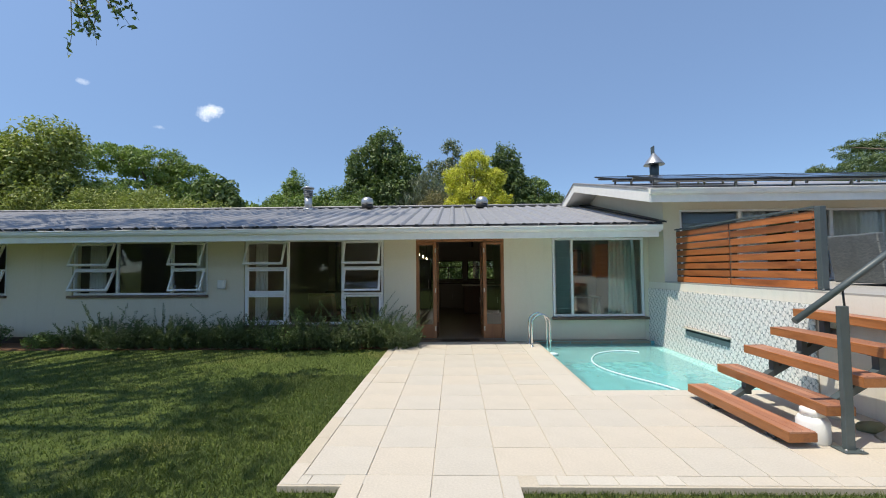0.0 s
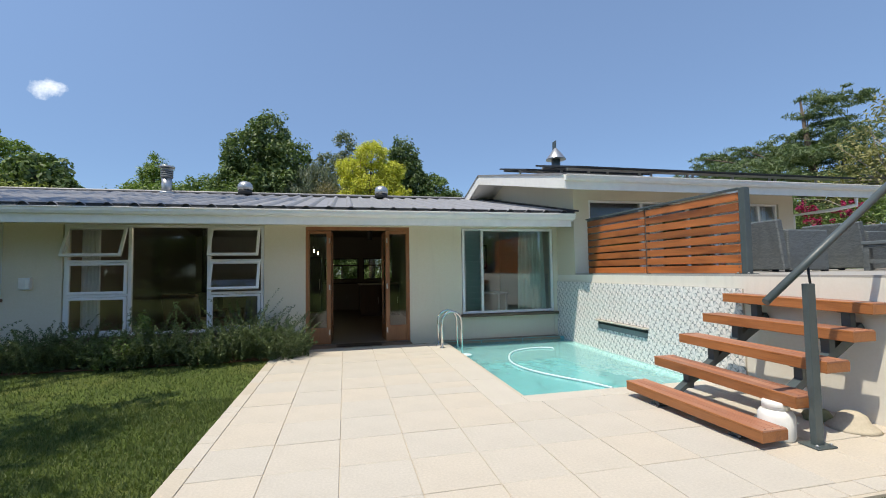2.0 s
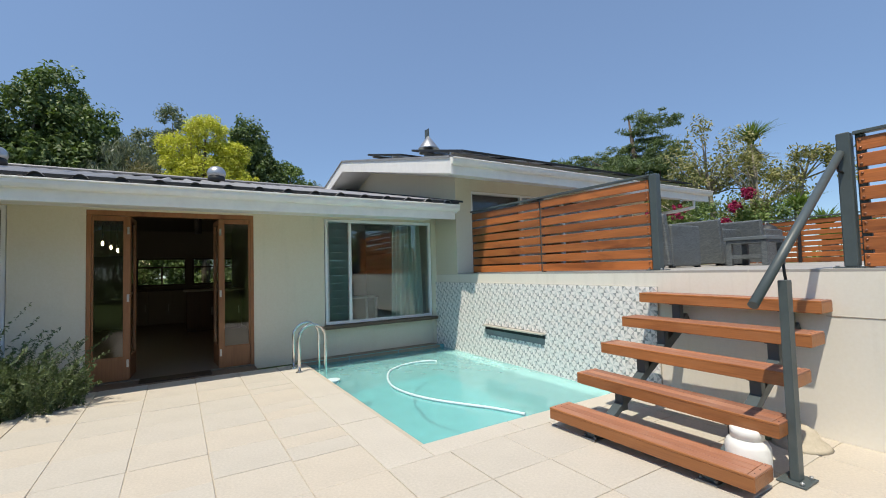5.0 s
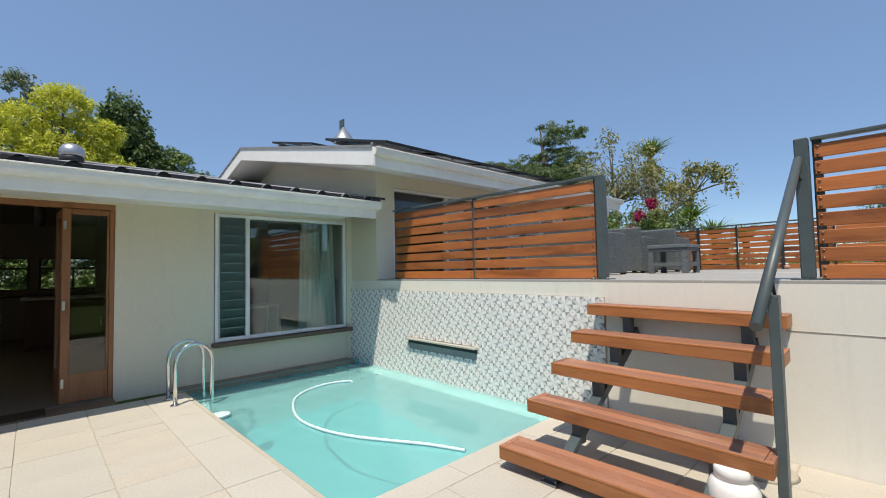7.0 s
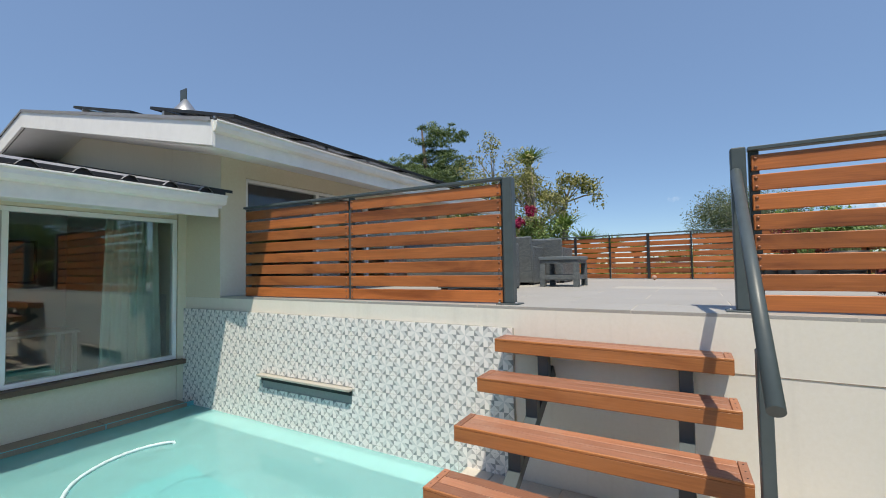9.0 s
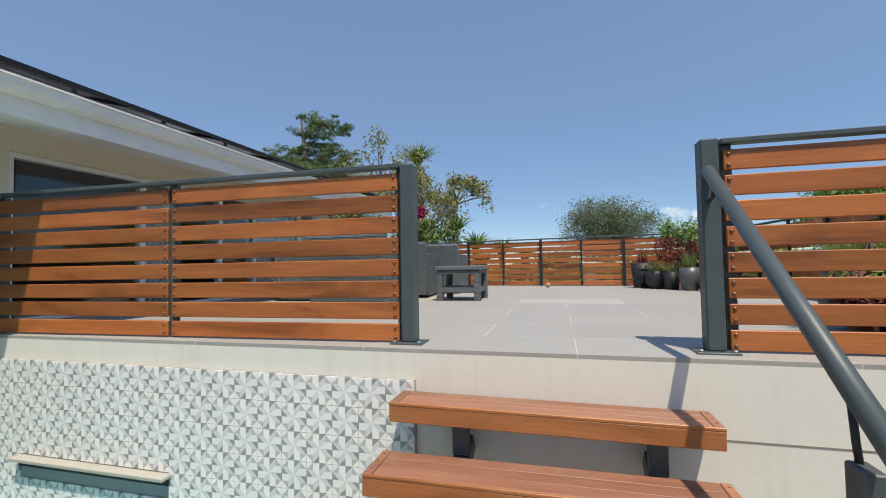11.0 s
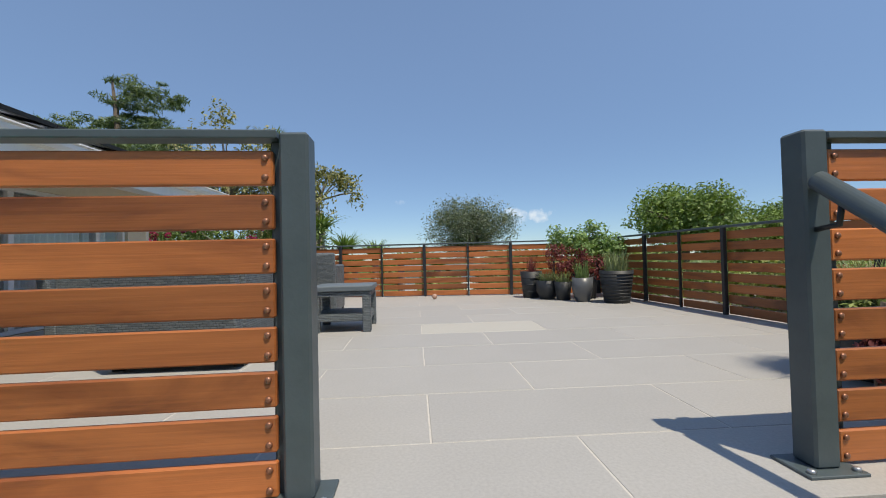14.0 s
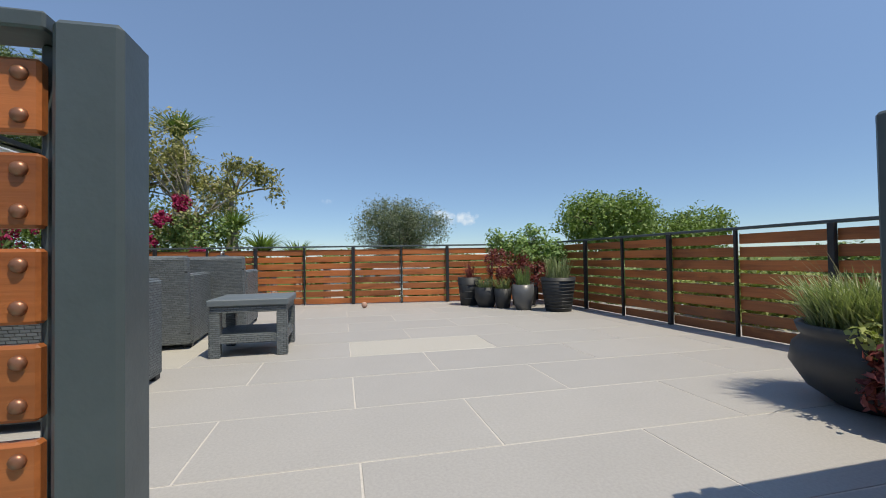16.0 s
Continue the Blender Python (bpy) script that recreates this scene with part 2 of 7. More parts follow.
M["tile_l"] = stone("tile_light_grey", (0.84, 0.825, 0.81), (0.85, 0.835, 0.82), (0.86, 0.845, 0.83), 0.3, 0.08, 60, 0.03)
M["tile_s"] = stone("tile_silver", (0.66, 0.665, 0.66), (0.68, 0.685, 0.68), (0.70, 0.705, 0.70), 0.3, 0.08, 60, 0.03)
M["tile_m"] = stone("tile_mid_grey", (0.50, 0.49, 0.485), (0.52, 0.51, 0.505), (0.54, 0.53, 0.525), 0.3, 0.08, 60, 0.03)
M["tile_d"] = stone("tile_dark_grey", (0.30, 0.32, 0.325), (0.31, 0.33, 0.335), (0.32, 0.34, 0.345), 0.3, 0.08, 60, 0.03)
M["pool"] = stone("pool_plaster", (0.115, 0.41, 0.44), (0.125, 0.43, 0.46), (0.135, 0.45, 0.48), 0.6, 0.12, 30, 0.05)
M["poolrim"] = stone("pale_pool_rim", (0.60, 0.70, 0.70), (0.62, 0.72, 0.72), (0.64, 0.74, 0.74), 0.6, 0.12, 30, 0.05)
M["ledge"] = stone("brown_stone_ledge", (0.27, 0.22, 0.165), (0.30, 0.245, 0.185), (0.33, 0.27, 0.205), 0.7, 0.3)
M["brownsill"] = stone("brown_sill_tile", (0.13, 0.09, 0.065), (0.15, 0.10, 0.07), (0.17, 0.12, 0.085), 0.55, 0.3)
M["floorin"] = stone("inner_floor_tile", (0.16, 0.13, 0.10), (0.17, 0.14, 0.11), (0.18, 0.15, 0.12), 0.35, 0.1)
M["roof"] = painted("roof_sheet_paint", (0.30, 0.30, 0.315), 0.45, 0.1, 0.2, 0.1)
M["solar"] = painted("solar_cell_glass", (0.012, 0.014, 0.025), 0.12, 0.0, 0.05, 0.0)
M["alu"] = painted("aluminium_profile", (0.55, 0.55, 0.55), 0.35, 0.9, 0.1)
M["glass"] = glass_mat("window_glass", (0.93, 0.96, 0.95))
M["jalousie"] = glass_mat("louvre_glass", (0.75, 0.87, 0.90), 0.3)
M["bladeedge"] = painted("ground_glass_edge", (0.62, 0.70, 0.70), 0.4)
M["greenglass"] = glass_mat("tinted_glass", (0.80, 0.92, 0.88), 0.0, 1.85)
M["water"] = None
M["curtain"] = painted("curtain_cloth", (0.82, 0.83, 0.82), 0.9, 0, 0.15)
M["greencurtain"] = painted("pale_green_curtain", (0.74, 0.86, 0.80), 0.9, 0, 0.1)
M["plastic"] = painted("white_plastic", (0.78, 0.79, 0.77), 0.35, 0, 0.1)
M["hose"] = painted("pale_blue_hose", (0.62, 0.78, 0.82), 0.4, 0, 0.1)
M["bluehose"] = painted("dark_blue_hose", (0.02, 0.035, 0.10), 0.4, 0, 0.1)
M["pot_black"] = painted("black_glazed_pot", (0.020, 0.023, 0.026), 0.55, 0, 0.2)
M["pot_grey"] = painted("grey_glazed_pot", (0.10, 0.105, 0.11), 0.35, 0, 0.2)
M["pot_stone"] = painted("dark_stone_pot", (0.045, 0.048, 0.052), 0.5, 0, 0.3)
M["bark"] = stone("bark", (0.12, 0.09, 0.07), (0.14, 0.11, 0.085), (0.16, 0.13, 0.1), 0.9, 0.4, 20, 0.8)
M["palebark"] = stone("pale_bark", (0.28, 0.24, 0.19), (0.3, 0.26, 0.21), (0.33, 0.29, 0.23), 0.9, 0.4, 20, 0.6)
M["soil"] = stone("red_soil", (0.17, 0.085, 0.05), (0.19, 0.10, 0.06), (0.21, 0.11, 0.07), 0.95, 0.4, 20, 0.8)
M["leather"] = painted("brown_leather", (0.10, 0.05, 0.03), 0.5)
M["cushion"] = painted("grey_cushion", (0.14, 0.15, 0.17), 0.9)
M["pinkball"] = painted("faded_ball_rubber", (0.45, 0.27, 0.2), 0.7)
M["rosewood"] = painted("cream_print", (0.6, 0.56, 0.5), 0.6)
M["warmlamp"] = glow("lamp_glow", (1.0, 0.8, 0.55), 6.0)
M["straw"] = stone("bleached_straw", (0.42, 0.38, 0.3), (0.45, 0.4, 0.32), (0.48, 0.43, 0.34), 0.9, 0.3, 40, 0.5)
M["greencloth"] = painted("faded_green_cloth", (0.20, 0.21, 0.12), 0.9)
M["magenta"] = leaf_mat("magenta_bracts", (0.30, 0.015, 0.08), (0.55, 0.04, 0.17), 0.6, 0.3)
M["leaf_dark"] = leaf_mat("dark_leaves", (0.075, 0.125, 0.05), (0.25, 0.33, 0.13))
M["leaf_mid"] = leaf_mat("mid_green_leaves", (0.10, 0.165, 0.055), (0.30, 0.40, 0.14))
M["leaf_bright"] = leaf_mat("bright_leaves", (0.13, 0.20, 0.055), (0.34, 0.45, 0.14))
M["leaf_olive"] = leaf_mat("olive_leaves", (0.19, 0.24, 0.07), (0.50, 0.54, 0.20))
M["leaf_wisp"] = leaf_mat("olive_bronze_leaves", (0.20, 0.20, 0.075), (0.50, 0.47, 0.22))
M["leaf_yellow"] = leaf_mat("yellow_leaves", (0.48, 0.48, 0.06), (0.90, 0.86, 0.20), 0.5, 0.35)
M["leaf_cedar"] = leaf_mat("cedar_needles", (0.09, 0.14, 0.07), (0.26, 0.33, 0.15))
M["leaf_grey"] = leaf_mat("grey_green_leaves", (0.130, 0.169, 0.117), (0.312, 0.338, 0.234))
M["leaf_red"] = leaf_mat("reddish_leaves", (0.14, 0.03, 0.035), (0.36, 0.10, 0.09))
M["leaf_blade"] = leaf_mat("striped_blades", (0.16, 0.21, 0.09), (0.46, 0.50, 0.27))
M["leaf_pot"] = leaf_mat("fresh_shrub_leaves", (0.13, 0.24, 0.07), (0.42, 0.55, 0.22))
M["leaf_rose"] = leaf_mat("rosemary_leaves", (0.065, 0.10, 0.045), (0.21, 0.27, 0.13))
M["leaf_sand"] = leaf_mat("dry_twig_leaves", (0.20, 0.18, 0.10), (0.38, 0.34, 0.20))


def lawn_mat():
    n = Nodes("lawn", 0.9, spec=0.2)
    a = n.noise(0.8, 5)
    b = n.noise(35, 6, 0.75)
    c = n.ramp(a, [(0.3, (0.065, 0.10, 0.027)), (0.55, (0.095, 0.13, 0.036)), (0.75, (0.16, 0.155, 0.062))])
    c = n.mix(0.75, c, n.ramp(b, [(0.3, (0.2, 0.22, 0.15)), (0.7, (0.85, 0.85, 0.7))]), "OVERLAY")
    return n.color(c).bump(b, 0.9, 0.03).m


M["lawn"] = lawn_mat()
M["grass"] = leaf_mat("grass_blades", (0.07, 0.11, 0.03), (0.19, 0.225, 0.08), 0.6, 0.3)


def wicker_mat():
    n = Nodes("charcoal_wicker", 0.5)
    br = n.n("ShaderNodeTexBrick")
    br.inputs["Scale"].default_value = 1.0
    br.inputs["Brick Width"].default_value = 0.036
    br.inputs["Row Height"].default_value = 0.0135
    br.inputs["Mortar Size"].default_value = 0.0022
    br.inputs["Mortar Smooth"].default_value = 1.0
    br.inputs["Color1"].default_value = (0.105, 0.125, 0.135, 1)
    br.inputs["Color2"].default_value = (0.165, 0.19, 0.20, 1)
    br.inputs["Mortar"].default_value = (0.03, 0.036, 0.04, 1)
    comb = n.n("ShaderNodeCombineXYZ")
    sep = n.n("ShaderNodeSeparateXYZ")
    n.link(n.coord.outputs["Object"], sep.inputs[0])
    add = n.n("ShaderNodeMath")
    add.operation = "ADD"
    n.link(sep.outputs[0], add.inputs[0])
    n.link(sep.outputs[1], add.inputs[1])
    n.link(add.outputs[0], comb.inputs[0])
    n.link(sep.outputs[2], comb.inputs[1])
    n.link(comb.outputs[0], br.inputs["Vector"])
    inv = n.n("ShaderNodeMath")
    inv.operation = "SUBTRACT"
    inv.inputs[0].default_value = 1.0
    n.link(br.outputs["Fac"], inv.inputs[1])
    return n.color(br.outputs["Color"]).bump(inv.outputs[0], 1.0, 0.01).m


M["wicker"] = wicker_mat()
M["resin"] = painted("charcoal_resin", (0.13, 0.155, 0.168), 0.5)


def water_mat():
    n = Nodes("pool_water", 0.02)
    n.b.inputs["Transmission Weight"].default_value = 0.5
    n.b.inputs["IOR"].default_value = 1.33
    w = n.noise(3.2, 3, 0.5, None, 0.6)
    return n.color((0.26, 0.58, 0.60)).bump(w, 0.05, 0.05).m


M["water"] = water_mat()


# ---------------------------------------------------------------- mesh helpers
def thing(name, loc=(0, 0, 0), label="", category="", group="", kind="", rot=0.0):
    ob = new(name)
    ob.empty_display_size = 0.1
    ob.matrix_basis = pose(*loc, 0, 0, rot)
    return tagged(ob, label, category, group, kind)


def finish(name, bm, material, parent=None, label="", category="", group="", kind="", smooth=False):
    me = bpy.data.meshes.new(name)
    bm.normal_update()
    bm.to_mesh(me)
    bm.free()
    for m in (material if isinstance(material, (list, tuple)) else [material]):
        me.materials.append(m)
    if smooth:
        me.shade_smooth()
    ob = new(name, me)
    if parent is not None:
        ob.parent = parent
    return tagged(ob, label, category, group, kind)


def part(name, bm, material, parent, label="", smooth=False, kind=""):
    return finish(name, bm, material, parent, label, kind=kind, smooth=smooth)


def add_box(bm, x0, x1, y0, y1, z0, z1, bev=0.0, m=None, mat=0):
    vs = [bm.verts.new((x, y, z)) for z in (z0, z1) for y in (y0, y1) for x in (x0, x1)]
    fs = [bm.faces.new([vs[i] for i in f]) for f in ((0, 2, 3, 1), (4, 5, 7, 6), (0, 1, 5, 4), (2, 6, 7, 3), (0, 4, 6, 2), (1, 3, 7, 5))]
    for f in fs:
        f.material_index = mat
    if bev > 0:
        edges = list({e for f in fs for e in f.edges})
        out = bmesh.ops.bevel(bm, geom=edges, offset=bev, segments=1, profile=0.5, affect="EDGES")
        vs = list({v for v in out["verts"]} | {v for v in vs if v.is_valid})
    if m is not None:
        for v in vs:
            if v.is_valid:
                v.co = m @ v.co
    return vs


def boxm(x0, x1, y0, y1, z0, z1, bev=0.0, m=None):
    bm = bmesh.new()
    add_box(bm, x0, x1, y0, y1, z0, z1, bev, m)
    return bm


def add_tube(bm, pts, radii, seg=8, caps=True, mat=0):
    """A tube along points with a radius at each."""
    pts = [Vector(p) for p in pts]
    if isinstance(radii, (int, float)):
        radii = [radii] * len(pts)
    rings = []
    last = Vector((0.3, 0.5, 0.8))
    for i, (p, r) in enumerate(zip(pts, radii)):
        d = (pts[min(i + 1, len(pts) - 1)] - pts[max(i - 1, 0)]).normalized()
        u = d.cross(last)
        if u.length < 1e-3:
            u = d.cross(Vector((1, 0, 0)))
        u.normalize()
        last = u.cross(d)
        w = d.cross(u)
        r = float(r)
        rings.append([bm.verts.new(p + r * (math.cos(2 * math.pi * k / seg) * u + math.sin(2 * math.pi * k / seg) * w)) for k in range(seg)])
    for a, b in zip(rings, rings[1:]):
        for k in range(seg):
            f = bm.faces.new((a[k], a[(k + 1) % seg], b[(k + 1) % seg], b[k]))
            f.smooth = True
            f.material_index = mat
    if caps:
        bm.faces.new(rings[0][::-1]).material_index = mat
        bm.faces.new(rings[-1]).material_index = mat
    return rings


def lathe(profile, seg=32):
    bm = bmesh.new()
    rings = []
    for r, z in profile:
        rings.append([bm.verts.new((r * math.cos(2 * math.pi * k / seg), r * math.sin(2 * math.pi * k / seg), z)) for k in range(seg)])
    for a, b in zip(rings, rings[1:]):
        for k in range(seg):
            f = bm.faces.new((a[k], a[(k + 1) % seg], b[(k + 1) % seg], b[k]))
            f.smooth = True
    bm.faces.new(rings[0][::-1])
    bm.faces.new(rings[-1])
    return bm


def wall_xz(name, x0, x1, z0, z1, y0, y1, holes, material, **tags):
    """A wall along x with holes (x0, x1, z0, z1) through it."""
    bm = bmesh.new()
    xs = sorted({x0, x1, *[v for h in holes for v in h[:2]]})
    zs = sorted({z0, z1, *[v for h in holes for v in h[2:]]})
    xs = [x for x in xs if x0 <= x <= x1]
    zs = [z for z in zs if z0 <= z <= z1]

    def solid(i, j):
        if not (0 <= i < len(xs) - 1 and 0 <= j < len(zs) - 1):
            return False
        cx, cz = (xs[i] + xs[i + 1]) / 2, (zs[j] + zs[j + 1]) / 2
        return not any(h[0] < cx < h[1] and h[2] < cz < h[3] for h in holes)

    def quad(*p):
        bm.faces.new([bm.verts.new(q) for q in p])

    for i in range(len(xs) - 1):
        for j in range(len(zs) - 1):
            if not solid(i, j):
                continue
            a, b, c, d = xs[i], xs[i + 1], zs[j], zs[j + 1]
            quad((a, y0, c), (b, y0, c), (b, y0, d), (a, y0, d))
            quad((b, y1, c), (a, y1, c), (a, y1, d), (b, y1, d))
            if not solid(i - 1, j):
                quad((a, y1, c), (a, y0, c), (a, y0, d), (a, y1, d))
            if not solid(i + 1, j):
                quad((b, y0, c), (b, y1, c), (b, y1, d), (b, y0, d))
            if not solid(i, j - 1):
                quad((a, y0, c), (a, y1, c), (b, y1, c), (b, y0, c))
            if not solid(i, j + 1):
                quad((a, y0, d), (b, y0, d), (b, y1, d), (a, y1, d))
    bmesh.ops.remove_doubles(bm, verts=bm.verts, dist=1e-5)
    return finish(name, bm, material, kind="structure", **tags)


def raw_mesh(name, verts, faces_flat, per, materials, parent=None, mat_idx=None, **tags):
    """A big mesh from numpy arrays: faces all with the same number of corners."""
    me = bpy.data.meshes.new(name)
    n = len(faces_flat) // per
    me.vertices.add(len(verts))
    me.vertices.foreach_set("co", np.asarray(verts, dtype=np.float32).ravel())
    me.loops.add(n * per)
    me.loops.foreach_set("vertex_index", np.asarray(faces_flat, dtype=np.int32))
    me.polygons.add(n)
    me.polygons.foreach_set("loop_start", np.arange(0, n * per, per, dtype=np.int32))
    if mat_idx is not None:
        me.polygons.foreach_set("material_index", np.asarray(mat_idx, dtype=np.int32))
    me.update(calc_edges=True)
    for m in materials:
        me.materials.append(m)
    ob = new(name, me)
    if parent is not None:
        ob.parent = parent
    return tagged(ob, **tags)


def leaf_quads(rng, centres, normals, length, width, droop=0.0):
    """Pointed leaves: four corners each (base, side, tip, side), turned at random round the given normals."""
    n = len(centres)
    nrm = normals / (np.linalg.norm(normals, axis=1, keepdims=True) + 1e-9)
    r = rng.normal(size=(n, 3))
    d = np.cross(nrm, r)
    d /= np.linalg.norm(d, axis=1, keepdims=True) + 1e-9
    d[:, 2] -= droop
    d /= np.linalg.norm(d, axis=1, keepdims=True) + 1e-9
    s = np.cross(nrm, d)
    s /= np.linalg.norm(s, axis=1, keepdims=True) + 1e-9
    ln = length * rng.uniform(0.6, 1.3, (n, 1))
    wd = width * rng.uniform(0.6, 1.3, (n, 1))
    fold = nrm * wd * 0.25
    p = np.stack([centres - d * ln / 2, centres + s * wd / 2 + fold, centres + d * ln / 2, centres - s * wd / 2 + fold], axis=1)
    return p.reshape(-1, 3)


def crown(rng, lobes, clumps, per, clump_r, length, width, droop=0.0, flat=1.0, shell=0.55):
    """Leaf corners for a crown: clumps spread over ellipsoid lobes (x, y, z, rx, ry, rz), leaves round each clump."""
    vol = np.array([l[3] * l[4] * l[5] for l in lobes]) ** (2 / 3)
    pick = rng.choice(len(lobes), size=clumps, p=vol / vol.sum())
    lob = np.array(lobes)[pick]
    v = rng.normal(size=(clumps, 3))
    v /= np.linalg.norm(v, axis=1, keepdims=True)
    rad = shell + (1 - shell) * rng.uniform(0, 1, (clumps, 1)) ** 0.5
    rad *= rng.uniform(0.86, 1.12, (clumps, 1))
    cc = lob[:, :3] + v * rad * lob[:, 3:]
    cr = clump_r * rng.uniform(0.55, 1.35, clumps)
    u = rng.normal(size=(clumps, per, 3))
    u /= np.linalg.norm(u, axis=2, keepdims=True)
    rr = rng.uniform(0.3, 1.0, (clumps, per, 1)) ** 0.6
    pos = cc[:, None, :] + u * rr * cr[:, None, None] * np.array([1, 1, flat])
    nrm = u + rng.normal(size=u.shape) * 0.7 + np.array([0, 0, 0.5])
    return leaf_quads(rng, pos.reshape(-1, 3), nrm.reshape(-1, 3), length, width, droop), cc


def tree(name, loc, seed, lobes, clumps, per, clump_r, leaf, leafmat, trunk=0.2, label="", droop=0.0, flat=1.0, shell=0.55, bark="bark", category="tree", limbs=10, forks=None):
    """A tree: tapered trunk and limbs that reach into the crown, crown of many small leaves."""
    rng = np.random.default_rng(seed)
    rnd = random.Random(seed)
    t = thing(name, loc, label, category)
    quads, cc = crown(rng, lobes, int(clumps * 1.5), per, clump_r, leaf[0] * 1.12, leaf[1] * 1.15, droop, flat, shell)
    raw_mesh("crown", quads, np.arange(len(quads)), 4, [M[leafmat]], t, kind="stuff")
    bm = bmesh.new()
    zmin = min(l[2] - l[5] for l in lobes)
    cx = sum(l[0] for l in lobes) / len(lobes)
    cy = sum(l[1] for l in lobes) / len(lobes)
    top = max(l[2] for l in lobes)
    fork = max(zmin + 0.3, top * 0.35)
    add_tube(bm, [(0, 0, -0.3), (0.03, 0.02, fork * 0.5), (cx * 0.3, cy * 0.3, fork), (cx * 0.7, cy * 0.7, (fork + top) / 2), (cx, cy, top)],
             [trunk * 1.25, trunk, trunk * 0.85, trunk * 0.5, trunk * 0.12], 9)
    for k in range(limbs):
        c = cc[rnd.randrange(len(cc))]
        z0 = fork + (min(c[2], top) - fork) * rnd.uniform(0.0, 0.5)
        f = max(0.0, (z0 - fork) / max(top - fork, 0.1))
        a = Vector((cx * (0.3 + 0.7 * f), cy * (0.3 + 0.7 * f), z0))
        b = Vector(c)
        mid = a.lerp(b, 0.5) + Vector((rnd.uniform(-1, 1), rnd.uniform(-1, 1), rnd.uniform(-0.2, 1))) * 0.12 * (b - a).length
        r = trunk * 0.4 * (1 - 0.6 * f)
        add_tube(bm, [a, mid, b], [r, r * 0.6, r * 0.15], 6)
    part("trunk", bm, M[bark], t)
    return t


def spread(rng, n, x, y, z, rx, ry, rz):
    """n lobe centres scattered in an ellipsoid."""
    out = []
    for _ in range(n):
        v = rng.normal(size=3)
        v = v / np.linalg.norm(v) * rng.uniform(0.35, 0.85)
        s = rng.uniform(0.32, 0.52)
        out.append((x + v[0] * rx, y + v[1] * ry, z + v[2] * rz, rx * s, ry * s, rz * s))
    return out


# ---------------------------------------------------------------- ground, lawn, pool shell
DECK = 1.17
POOL = (2.19, 4.60, 6.10, 9.55)           # water edges x0, x1, y0, y1
WALL_X = 4.55                             # face of the retaining wall
FRONT = 9.787                             # face of the low house's front wall


def sheet_with_hole(name, outer, hole, z, material, **tags):
    bm = bmesh.new()
    xs = [outer[0], hole[0], hole[1], outer[1]]
    ys = [outer[2], hole[2], hole[3], outer[3]]
    grid = [[bm.verts.new((x, y, z)) for x in xs] for y in ys]
    for j in range(3):
        for i in range(3):
            if i == 1 and j == 1:
                continue
            bm.faces.new((grid[j][i], grid[j][i + 1], grid[j + 1][i + 1], grid[j + 1][i]))
    return finish(name, bm, material, kind="structure", **tags)


sheet_with_hole("ground", (-400, 400, -400, 400), (POOL[0] - 0.1, POOL[1] + 0.1, POOL[2] - 0.1, POOL[3] + 0.1), -0.05, M["lawn"], label="mown green lawn round the house")


